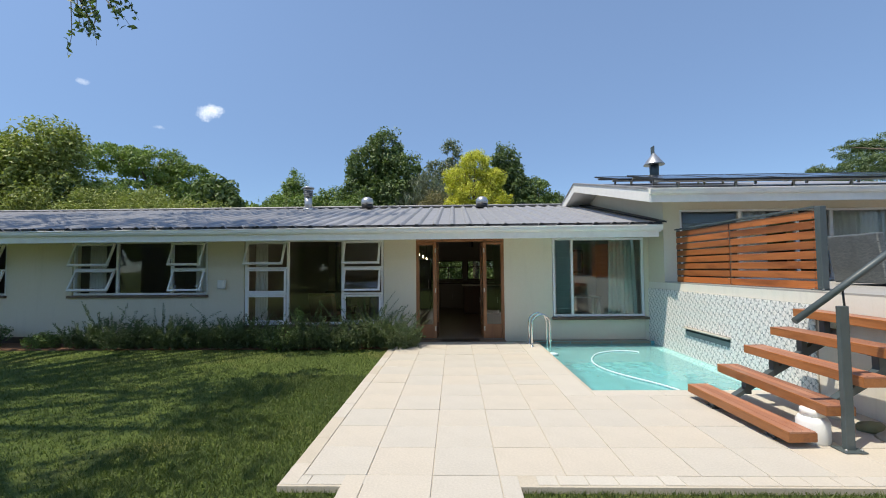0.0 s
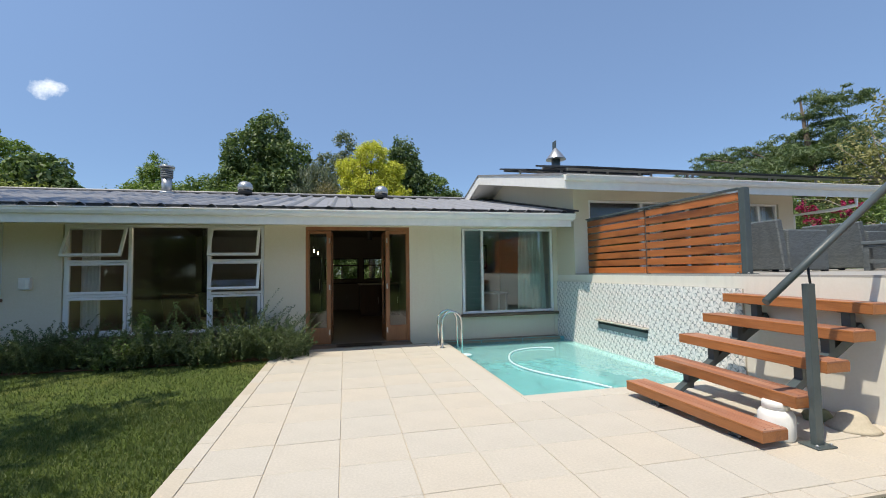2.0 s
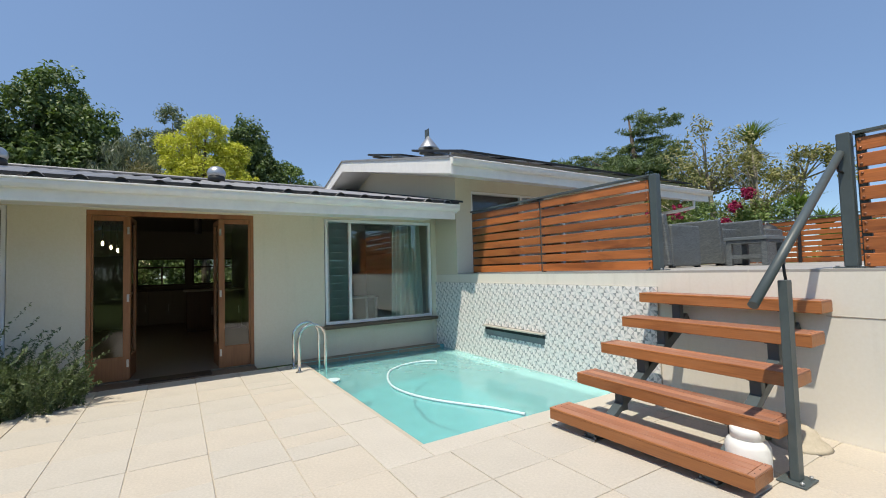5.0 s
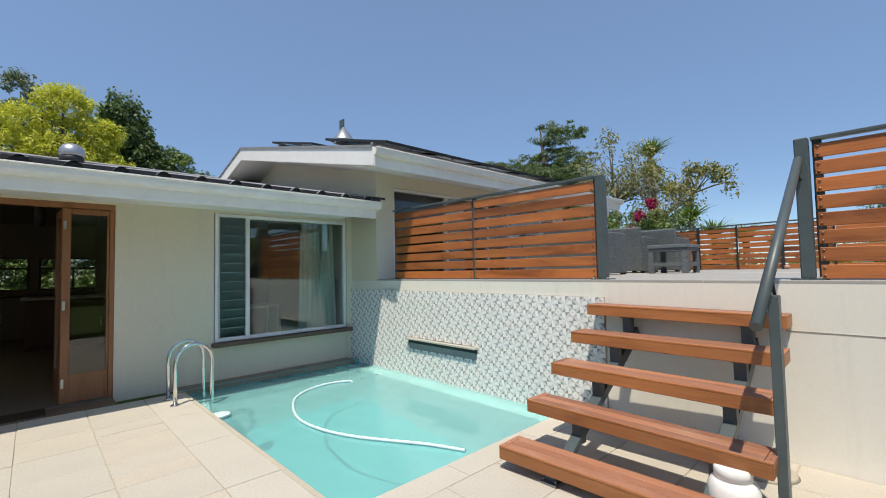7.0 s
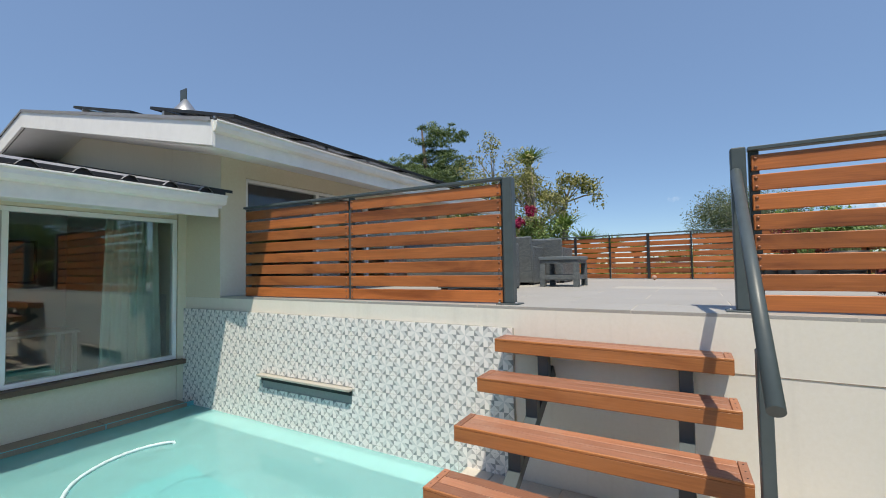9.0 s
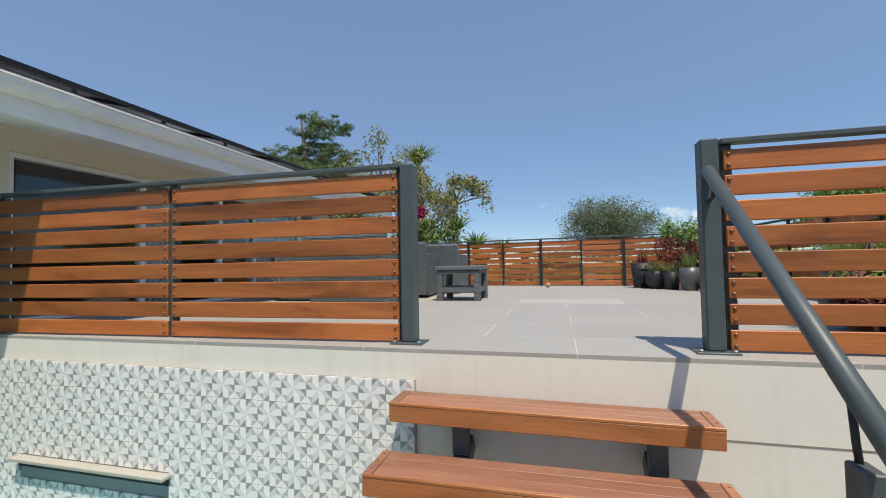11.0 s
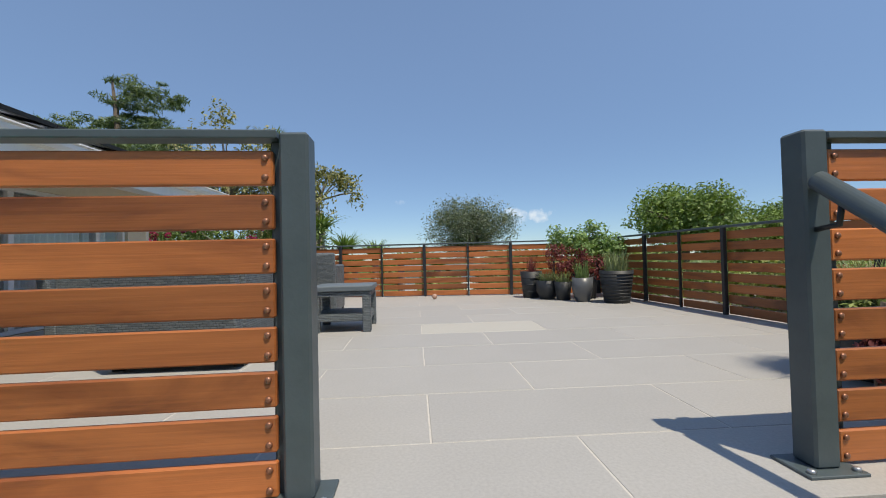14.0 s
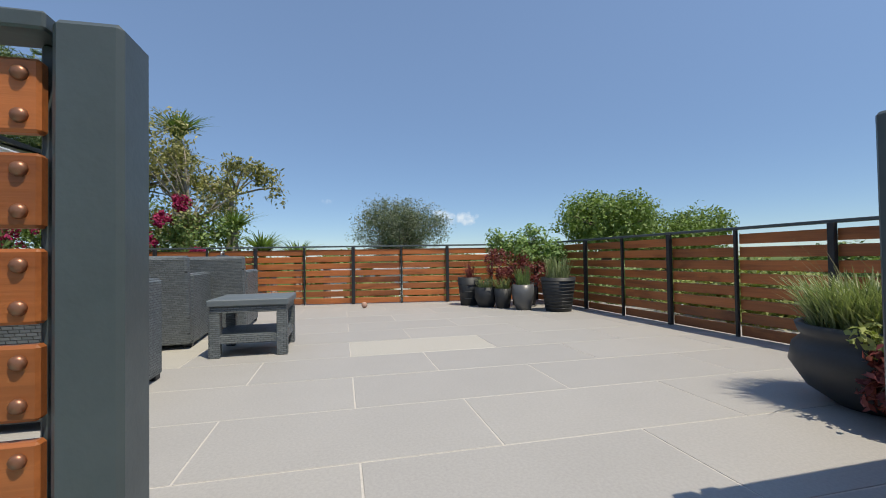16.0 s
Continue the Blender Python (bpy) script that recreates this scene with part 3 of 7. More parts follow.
def pool():
    x0, x1, y0, y1 = POOL
    bm = bmesh.new()
    a = [(x0, y0), (x1, y0), (x1, y1), (x0, y1)]
    top = [bm.verts.new((x, y, -0.005)) for x, y in a]
    bot = [bm.verts.new((x, y, -1.5)) for x, y in a]
    for i in range(4):
        bm.faces.new((top[i], bot[i], bot[(i + 1) % 4], top[(i + 1) % 4]))
    bm.faces.new(bot[::-1])
    bmesh.ops.reverse_faces(bm, faces=bm.faces)
    shell = finish("pool_shell", bm, M["pool"], kind="structure", label="turquoise painted pool shell")
    # shallow shelf along the tiled wall and along the house
    part("pool_shelf", boxm(x1 - 0.26, x1, y0, y1 - 0.24, -1.5, -0.16, 0.01), M["poolrim"], shell, "pale shelf under the water")
    part("pool_shelf", boxm(x0, x1, y1 - 0.24, y1, -1.5, -0.22, 0.01), M["poolrim"], shell, "pale shelf under the water")
    part("inlet", lathe([(0.0, 0), (0.06, 0), (0.06, 0.012), (0.03, 0.018), (0.0, 0.018)], 18), M["plastic"], shell).matrix_basis = pose(x1 - 0.27, 7.4, -0.3, 0, -90, 0)
    part("inlet", lathe([(0.0, 0), (0.03, 0), (0.03, 0.012), (0.0, 0.018)], 14), M["plastic"], shell).matrix_basis = pose(x1 - 0.27, 8.3, -0.28, 0, -90, 0)
    # water with faint ripples
    n = 40
    bm = bmesh.new()
    g = [[bm.verts.new((x0 + (x1 - x0) * i / n, y0 + (y1 - y0) * j / n, -0.055 + 0.0012 * math.sin(i * 1.3 + j * 0.7) + 0.001 * math.sin(j * 1.9 - i * 0.5))) for i in range(n + 1)] for j in range(n + 1)]
    for j in range(n):
        for i in range(n):
            bm.faces.new((g[j][i], g[j][i + 1], g[j + 1][i + 1], g[j + 1][i]))
    water = finish("pool_water", bm, M["water"], kind="structure", smooth=True, label="clear turquoise pool water")
    water.visible_shadow = False
    # floating suction hose of the cleaner
    hose = thing("pool_cleaner_hose", (3.2, 7.6, -0.03), "pale segmented pool cleaner hose floating on the water", "hose")
    pts = [(3.9, 8.56), (3.66, 8.7), (3.36, 8.68), (3.06, 8.48), (2.86, 8.12), (2.76, 7.75), (2.78, 7.4), (2.88, 7.08), (3.04, 6.78), (3.2, 6.5), (3.32, 6.2)]
    bm = bmesh.new()
    fine = []
    for i in range(len(pts) - 1):
        p0, p1, p2, p3 = pts[max(i - 1, 0)], pts[i], pts[i + 1], pts[min(i + 2, len(pts) - 1)]
        for k in range(7):
            s = k / 7
            fine.append(tuple(0.5 * (2 * b + (c - a) * s + (2 * a - 5 * b + 4 * c - d) * s * s + (3 * b - a - 3 * c + d) * s ** 3) for a, b, c, d in zip(p0, p1, p2, p3)))
    rad = [0.0145 if i % 2 else 0.012 for i in range(len(fine))]
    add_tube(bm, [(x - 3.2, y - 7.6, -0.012 - (0.12 if i < 3 else 0.0)) for i, (x, y) in enumerate(fine)], rad, 8)
    part("tube", bm, M["hose"], hose)
    skim = thing("floating_dispenser", (2.29, 8.42, -0.055), "round pale blue floating chlorine dispenser", "pool float")
    part("bowl", lathe([(0.02, -0.02), (0.07, 0.0), (0.085, 0.03), (0.08, 0.035), (0.05, 0.03), (0.0, 0.03)], 20), M["hose"], skim, smooth=True)


pool()


def tile_piece(cache, w, h, t, material, key, bev=0.004):
    k = (key, round(w, 3), round(h, 3))
    if k not in cache:
        bm = bmesh.new()
        add_box(bm, -w / 2, w / 2, -h / 2, h / 2, -t, 0, bev)
        me = bpy.data.meshes.new(key)
        bm.to_mesh(me)
        bm.free()
        me.materials.append(material)
        cache[k] = me
    return cache[k]


# ---------------------------------------------------------------- low house
H_OPEN = [(-12.2, -8.86, 0.95, 2.08), (-7.44, -4.54, 0.94, 2.08), (-3.77, -0.85, 0.31, 2.08), (-0.18, 1.63, 0.0, 2.06), (2.61, 4.46, 0.44, 2.05)]
wall_xz("wall_front", -16.0, 4.63, -0.2, 2.12, FRONT, FRONT + 0.22, H_OPEN, M["wall"], label="grey-green plastered front wall of the low house")
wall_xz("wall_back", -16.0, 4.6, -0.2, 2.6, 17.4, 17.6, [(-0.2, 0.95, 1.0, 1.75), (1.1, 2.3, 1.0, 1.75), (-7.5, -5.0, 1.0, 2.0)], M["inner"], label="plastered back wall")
finish("wall_west", boxm(-16.2, -16.0, FRONT, 17.6, -0.2, 2.6), M["wall"], kind="structure")


def partition(name, x):
    """A cross wall whose top follows the ceiling."""
    bm = bmesh.new()
    pts = [(FRONT + 0.22, 0), (17.4, 0), (17.4, 2.5), (14.2, 3.08), (FRONT + 0.22, 2.25)]
    a = [bm.verts.new((x, y, z)) for y, z in pts]
    b = [bm.verts.new((x + 0.12, y, z)) for y, z in pts]
    bm.faces.new(a)
    bm.faces.new(b[::-1])
    for i in range(5):
        bm.faces.new((a[i], a[(i + 1) % 5], b[(i + 1) % 5], b[i]))
    bmesh.ops.recalc_face_normals(bm, faces=bm.faces)
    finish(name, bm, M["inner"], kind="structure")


# cross walls, back walls and ceilings wear the plaster darkened for room shade
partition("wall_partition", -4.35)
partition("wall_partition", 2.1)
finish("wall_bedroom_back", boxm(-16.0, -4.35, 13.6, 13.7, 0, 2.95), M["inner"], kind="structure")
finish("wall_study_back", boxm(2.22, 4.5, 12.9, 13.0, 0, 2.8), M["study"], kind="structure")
finish("floor", boxm(-16.0, 4.6, FRONT + 0.001, 17.4, -0.15, 0.015), M["floorin"], kind="structure", label="dark polished floor inside the house")
finish("threshold", boxm(-0.18, 1.63, FRONT - 0.32, FRONT, -0.1, 0.003, 0.004), M["brownsill"], kind="structure")
# thin dark strip over the lowest part of the front wall
finish("wall_plinth", boxm(-16.0, -0.18, FRONT - 0.012, FRONT - 0.001, -0.1, 0.09), M["darkwood"], kind="structure", label="dark strip along the foot of the wall")

# sloping inner ceilings
RIDGE_Y, RIDGE_Z, EAVE_Y, EAVE_Z = 14.2, 3.33, 8.66, 2.2
SLOPE = (RIDGE_Z - EAVE_Z) / (RIDGE_Y - EAVE_Y)


def slab(name, pts, thick, material, **tags):
    bm = bmesh.new()
    top = [bm.verts.new(p) for p in pts]
    bot = [bm.verts.new((p[0], p[1], p[2] - thick)) for p in pts]
    bm.faces.new(top)
    bm.faces.new(bot[::-1])
    n = len(pts)
    for i in range(n):
        bm.faces.new((top[i], bot[i], bot[(i + 1) % n], top[(i + 1) % n]))
    bmesh.ops.recalc_face_normals(bm, faces=bm.faces)
    return finish(name, bm, material, kind="structure", **tags)


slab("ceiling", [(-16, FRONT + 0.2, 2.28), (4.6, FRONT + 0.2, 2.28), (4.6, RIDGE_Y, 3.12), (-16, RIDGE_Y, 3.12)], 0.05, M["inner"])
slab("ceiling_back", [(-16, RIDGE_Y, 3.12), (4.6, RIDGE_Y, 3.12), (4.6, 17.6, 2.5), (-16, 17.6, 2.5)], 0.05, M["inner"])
finish("soffit", boxm(-16.6, 4.36, 8.78, FRONT + 0.05, 2.085, 2.11), M["soffit"], kind="structure", label="white boarded soffit under the eaves")
finish("fascia", boxm(-16.6, 4.30, 8.74, 8.78, 1.985, 2.2, 0.004), M["fascia"], kind="structure", label="pale painted fascia board")


def gutter(name, x0, x1, y, z, label):
    """A box gutter with an ogee front and closed ends, lip up."""
    g = thing(name, (x0, y, z), label, "gutter", kind="structure")
    prof = [(0.0, 0.0), (-0.085, 0.0), (-0.085, -0.012), (-0.078, -0.018), (-0.078, -0.05), (-0.06, -0.085), (0.0, -0.095)]
    bm = bmesh.new()
    w = x1 - x0
    a = [bm.verts.new((0, p[0], p[1])) for p in prof]
    b = [bm.verts.new((w, p[0], p[1])) for p in prof]
    for i in range(1, len(prof)):
        j = (i + 1) % len(prof)
        bm.faces.new((a[i], a[j], b[j], b[i]))
    bm.faces.new(a[::-1])
    bm.faces.new(b)
    bmesh.ops.recalc_face_normals(bm, faces=bm.faces)
    part("trough", bm, M["fascia"], g)
    part("lip", boxm(0, w, -0.094, -0.084, -0.008, 0.006, 0.002), M["white"], g, "white front lip")
    return g


gutter("eaves_gutter", -16.6, 4.34, 8.74, 2.195, "pale box gutter along the low roof")


def rib_roof(name, x0, x1, ya, za, yb, zb, material, pitch=0.323, label="", first=0.15):
    """Sheet metal with rounded ribs that run up the slope, open at the eaves."""
    bm = bmesh.new()
    prof = []
    x = x0
    while x < x1:
        for dx, dz in ((0.0, 0.0), (pitch * 0.58, 0.0), (pitch * 0.64, 0.022), (pitch * 0.72, 0.042), (pitch * 0.79, 0.046), (pitch * 0.86, 0.042), (pitch * 0.94, 0.022)):
            if x + dx <= x1:
                prof.append((x + dx, dz))
        x += pitch
    prof.append((x1, 0))
    lower = [bm.verts.new((px, ya, za + dz)) for px, dz in prof]
    upper = [bm.verts.new((px, yb, zb + dz)) for px, dz in prof]
    for i in range(len(prof) - 1):
        f = bm.faces.new((lower[i], lower[i + 1], upper[i + 1], upper[i]))
    und = [bm.verts.new((px, ya + 0.01, za - 0.012)) for px, dz in prof]
    undu = [bm.verts.new((px, yb, zb - 0.012)) for px, dz in prof]
    for i in range(len(prof) - 1):
        bm.faces.new((und[i + 1], und[i], undu[i], undu[i + 1]))
    return finish(name, bm, material, kind="structure", label=label)


rib_roof("roof_front", -16.8, 4.36, EAVE_Y, EAVE_Z + 0.012, RIDGE_Y, RIDGE_Z, M["roof"], label="dark grey ribbed metal roof sheets")
rib_roof("roof_back", -16.8, 4.36, 18.0, 2.5, RIDGE_Y, RIDGE_Z, M["roof"])
finish("roof_ridge_cap", boxm(-16.8, 4.36, RIDGE_Y - 0.14, RIDGE_Y + 0.14, RIDGE_Z + 0.02, RIDGE_Z + 0.07, 0.02), M["roof"], kind="structure")
finish("roof_eave_closer", boxm(-16.7, 4.34, EAVE_Y + 0.03, EAVE_Y + 0.05, EAVE_Z - 0.05, EAVE_Z + 0.05), M["black"], kind="structure", label="black foam strip that closes the ribs")
slab("roof_flashing", [(4.30, EAVE_Y + 0.05, EAVE_Z + 0.07), (4.43, EAVE_Y + 0.05, EAVE_Z + 0.07), (4.56, RIDGE_Y - 0.6, RIDGE_Z - 0.05), (4.30, RIDGE_Y - 0.6, RIDGE_Z - 0.05)], 0.03, M["black"], label="black flashing where the roof meets the wall")


def roof_vent(x, y, z):
    v = thing("roof_vent", (x, y, z), "round whirling metal vent on a dark collar on the roof ridge", "roof vent", "domed vents on the ridge")
    part("collar", lathe([(0.17, 0), (0.17, 0.1), (0.15, 0.12), (0.0, 0.12)], 20), M["black"], v)
    bm = lathe([(0.0, 0.11), (0.17, 0.12), (0.185, 0.17), (0.17, 0.25), (0.12, 0.31), (0.05, 0.335), (0.0, 0.34)], 24)
    part("dome", bm, M["galv"], v)
    return v


roof_vent(-1.98, 13.7, 3.27)
roof_vent(1.45, 13.7, 3.25)
flue = thing("stove_flue", (-3.73, 13.6, 3.2), "galvanised stove flue with a louvred cowl above the roof", "chimney flue")
part("pipe", lathe([(0.11, 0), (0.11, 0.42), (0.0, 0.42)], 18), M["galv"], flue)
part("collar", lathe([(0.17, 0), (0.14, 0.08), (0.0, 0.08)], 18), M["galv"], flue)
for i, z in enumerate((0.42, 0.47, 0.52, 0.57)):
    part("cowl_ring", lathe([(0.125, z), (0.14, z + 0.035), (0.12, z + 0.04), (0.0, z + 0.04)], 18), M["galv_dull"], flue)
part("cap", lathe([(0.17, 0.66), (0.17, 0.7), (0.1, 0.72), (0, 0.72)], 18), M["galv"], flue)


# ---------------------------------------------------------------- windows and doors of the low house
def frame_bars(parent, x0, x1, z0, z1, y0, y1, w, name="window_frame", material="frame", bev=0.004):
    bm = bmesh.new()
    add_box(bm, x0, x1, y0, y1, z0, z0 + w, bev)
    add_box(bm, x0, x1, y0, y1, z1 - w, z1, bev)
    add_box(bm, x0, x0 + w, y0, y1, z0 + w, z1 - w, bev)
    add_box(bm, x1 - w, x1, y0, y1, z0 + w, z1 - w, bev)
    return part(name, bm, M[material], parent)


def pane(parent, x0, x1, z0, z1, y, mat="glass"):
    p = part("pane", boxm(x0, x1, y, y + 0.005, z0, z1), M[mat], parent)
    p.visible_shadow = False
    return p


def sash(parent, x0, x1, z0, z1, y, tilt, slide=0.0):
    """A top-hung sash that leans out by tilt degrees."""
    m = Matrix.Translation((0, y, z1)) @ Matrix.Rotation(radians(-tilt), 4, "X")
    h = z1 - z0
    bm = bmesh.new()
    w = 0.042
    for b in ((x0, x1, -0.03, 0.01, -h, -h + w), (x0, x1, -0.03, 0.01, -w, 0), (x0, x0 + w, -0.03, 0.01, -h + w, -w), (x1 - w, x1, -0.03, 0.01, -h + w, -w)):
        add_box(bm, *b, 0.004, m)
    s = part("sash", bm, M["frame"], parent, "top-hung sash pushed open" if tilt else "closed sash")
    g = part("pane", boxm(x0 + w, x1 - w, -0.012, -0.007, -h + w, -w, 0, m), M["glass"], s)
    g.visible_shadow = False
    if tilt:
        part("stay", boxm(x0 + 0.02, x0 + 0.035, -0.02, -0.01, -h + 0.02, -h + 0.03), M["frame"], s).matrix_basis = Matrix.Translation((0, y, z1))
    return s


def window(name, x0, x1, z0, z1, xm, rows_l, rows_r, tilt_l, tilt_r, label):
    win = thing(name, (0, 0, 0), label, "window", kind="structure")
    y = FRONT + 0.02
    frame_bars(win, x0, x1, z0, z1, y, y + 0.06, 0.045)
    a, b = xm
    bm = bmesh.new()
    add_box(bm, a - 0.025, a + 0.025, y, y + 0.06, z0 + 0.045, z1 - 0.045, 0.004)
    add_box(bm, b - 0.025, b + 0.025, y, y + 0.06, z0 + 0.045, z1 - 0.045, 0.004)
    part("mullion", bm, M["frame"], win)
    for (u0, u1), rows, tilts in (((x0 + 0.045, a - 0.025), rows_l, tilt_l), ((b + 0.025, x1 - 0.045), rows_r, tilt_r)):
        zs = [z1 - 0.045, *rows, z0 + 0.045]
        for k in range(len(zs) - 1):
            hi, lo = zs[k], zs[k + 1]
            if k:
                part("transom", boxm(u0, u1, y, y + 0.06, hi - 0.02, hi + 0.02, 0.003), M["frame"], win)
                hi -= 0.02
            if k < len(zs) - 2:
                lo += 0.02
            sash(win, u0 + 0.004, u1 - 0.004, lo + 0.004, hi - 0.004, y - 0.003, tilts[k])
    pane(win, a + 0.025, b - 0.025, z0 + 0.045, z1 - 0.045, y + 0.03)
    part("window_sill", boxm(x0 - 0.08, x1 + 0.03, FRONT - 0.06, FRONT + 0.1, z0 - 0.05, z0 - 0.004, 0.006), M["brownsill"], win, "dark brown sill tile")
    return win


window("window_1", -3.76, -0.86, 0.315, 2.075, (-2.86, -1.71), (1.49, 0.95), (1.49, 0.95), (24, 0, 0), (24, 21, 0), "tall white steel window with some sashes pushed open")
window("window_2", -7.43, -4.55, 0.945, 2.075, (-6.49, -5.32), (1.49,), (1.49,), (24, 26), (23, 22), "white steel window with four sashes pushed open")
window("window_3", -12.19, -8.87, 0.955, 2.075, (-11.2, -9.9), (1.49,), (1.49,), (22, 22), (22, 22), "white steel window with sashes pushed open")


def pool_window():
    win = thing("window_4", (0, 0, 0), "white window over the pool with glass louvres beside one big pane", "window", kind="structure")
    x0, x1, z0, z1 = 2.62, 4.455, 0.45, 2.045
    y = FRONT - 0.01
    frame_bars(win, x0, x1, z0, z1, y, y + 0.07, 0.045)
    part("mullion", boxm(2.985, 3.035, y, y + 0.07, z0 + 0.045, z1 - 0.045, 0.004), M["frame"], win)
    pane(win, 3.035, x1 - 0.045, z0 + 0.045, z1 - 0.045, y + 0.03, "greenglass")
    n = 13
    h = (z1 - z0 - 0.09) / n
    for k in range(n):
        zc = z0 + 0.045 + h * (k + 0.5)
        m = Matrix.Translation((0, y + 0.005, zc)) @ Matrix.Rotation(radians(20), 4, "X")
        blade = part("louvre_blade", boxm(x0 + 0.052, 2.972, -0.003, 0.003, -h * 0.5, h * 0.56, 0, m), M["jalousie"], win, "frosted greenish glass louvre blade")
        blade.visible_shadow = False
        part("ground_edge", boxm(x0 + 0.054, 2.97, -0.005, 0.005, -h * 0.56, -h * 0.5, 0.001, m), M["bladeedge"], blade, "pale ground edge of the glass")
    part("blade_holder", boxm(x0 + 0.04, x0 + 0.052, y - 0.015, y + 0.05, z0 + 0.045, z1 - 0.045), M["alu"], win)
    part("blade_holder", boxm(2.973, 2.985, y - 0.015, y + 0.05, z0 + 0.045, z1 - 0.045), M["alu"], win)
    part("window_sill", boxm(x0 - 0.04, WALL_X - 0.03, FRONT - 0.1, FRONT + 0.05, z0 - 0.055, z0 - 0.005, 0.006), M["brownsill"], win, "rough dark brown sill under the pool window")


pool_window()


def folding_doors():
    d = thing("door_1", (0, 0, 0), "open timber folding doors with glazed leaves at both sides", "door", kind="structure")
    y0, y1 = FRONT + 0.01, FRONT + 0.09
    bm = bmesh.new()
    add_box(bm, -0.18, 1.63, y0, y1, 2.0, 2.06, 0.004)
    add_box(bm, -0.18, -0.135, y0, y1, 0.01, 2.0, 0.004)
    add_box(bm, 1.585, 1.63, y0, y1, 0.01, 2.0, 0.004)
    part("door_frame", bm, M["doorwood"], d, "varnished timber frame")
    for a, b, folded in ((-0.133, 0.24, -1), (1.20, 1.583, 1)):
        leaf = part("door_leaf", frame_leaf(a, b, 0.02, 1.995, y0 + 0.01, y0 + 0.05, 0.02 if folded < 0 else 0.07, 0.07 if folded < 0 else 0.02), M["doorwood"], d, "glazed timber leaf")
        g = part("pane", boxm(a + (0.02 if folded < 0 else 0.07), b - (0.07 if folded < 0 else 0.02), y0 + 0.028, y0 + 0.034, 0.30, 1.935), M["glass"], leaf)
        g.visible_shadow = False
        # the folded leaf stacked behind, turned into the room
        inner = b - 0.02 if folded < 0 else a + 0.02
        m = Matrix.Translation((inner, y1 - 0.02, 0)) @ Matrix.Rotation(radians(86 if folded < 0 else 94), 4, "Z")
        bm = frame_leaf(0.02, 0.46, 0.02, 1.995, -0.02, 0.02)
        bmesh.ops.transform(bm, matrix=m, verts=bm.verts)
        l2 = part("door_leaf", bm, M["doorwood"], d, "folded glazed timber leaf")
        bm = boxm(0.08, 0.40, -0.003, 0.003, 0.30, 1.935)
        bmesh.ops.transform(bm, matrix=m, verts=bm.verts)
        part("pane", bm, M["glass"], l2).visible_shadow = False
        for z in (0.22, 1.0, 1.82):
            part("hinge", boxm(inner - 0.012, inner + 0.012, y0 - 0.004, y0 + 0.02, z - 0.045, z + 0.045, 0.002), M["alu"], leaf, "steel butt hinge")


def frame_leaf(a, b, z0, z1, y0, y1, wa=0.06, wb=0.06):
    bm = bmesh.new()
    add_box(bm, a, a + wa, y0, y1, z0, z1, 0.003)
    add_box(bm, b - wb, b, y0, y1, z0, z1, 0.003)
    add_box(bm, a + wa, b - wb, y0, y1, z0, z0 + 0.28, 0.003)
    add_box(bm, a + wa, b - wb, y0, y1, z1 - 0.06, z1, 0.003)
    return bm


folding_doors()

# ---------------------------------------------------------------- deck block and retaining wall
FENCE = [(10.15, 2.62), (10.72, 6.6), (11.25, 10.2)]
finish("retaining_wall", boxm(WALL_X, WALL_X + 0.0005, -4.0, FRONT + 0.2, -0.3, DECK - 0.022), M["retain"], kind="structure", label="cream plastered retaining wall of the terrace")
finish("retaining_wall_groove", boxm(WALL_X - 0.003, WALL_X + 0.002, -4.0, 4.5, 0.842, 0.846), M["ledge"], kind="structure", label="fine dark joint in the plaster")
slab("deck_base", [(WALL_X + 0.001, -4.0, DECK - 0.0018), (10.1, -4.0, DECK - 0.0018), (10.25, 2.5, DECK - 0.0018), (11.4, 10.5, DECK - 0.0018), (11.4, 16.0, DECK - 0.0018), (WALL_X + 0.001, 16.0, DECK - 0.0018)], 1.4, M["deckgrout"], label="pale grout bed of the terrace")


def deck_tiles():
    root = thing("terrace_paving", (0, 0, 0), "large grey porcelain slabs laid in staggered rows", "paving", kind="structure")
    cache = {}
    rnd = random.Random(5)
    rows = [4.462 + 0.515 * k for k in range(13)]
    for k, x in enumerate(rows):
        y = -3.86 if k % 2 else -3.315
        first = k == 0
        while y < 9.0:
            xa = WALL_X - 0.003 if first else x
            w, h = x + 0.515 - xa - 0.007, 1.035 - 0.007
            yc = y + 0.5175
            xc = (xa + x + 0.515) / 2
            if yc - 0.5 < 9.0 and (yc > 2.0 or x < 9.9):
                cream = k == 5 and abs(yc - 4.95) < 0.3 or k in (5, 6) and 6.2 < yc < 8
                me = tile_piece(cache, w, h, 0.02, M["creamtile" if cream else "decktile"], "cream_slab" if cream else "paving_slab", 0.0015)
                ob = new("cream_slab" if cream else "paving_slab", me)
                ob.parent = root
                ob.matrix_basis = pose(xc, yc, DECK + rnd.uniform(-0.0006, 0.0006))
            y += 1.035


# ---------------------------------------------------------------- upper house
UP_Y = 9.1
U_EAVE_Y, U_EAVE_Z, U_RIDGE_Y, U_RIDGE_Z = 8.24, 2.76, 12.7, 3.72
U_OPEN = [(4.86, 9.22, DECK + 0.001, 2.52)]
wall_xz("wall_upper_front", 4.6, 9.45, DECK - 0.02, 2.72, UP_Y, UP_Y + 0.2, U_OPEN, M["wall"], label="pale plastered front wall of the upper house")


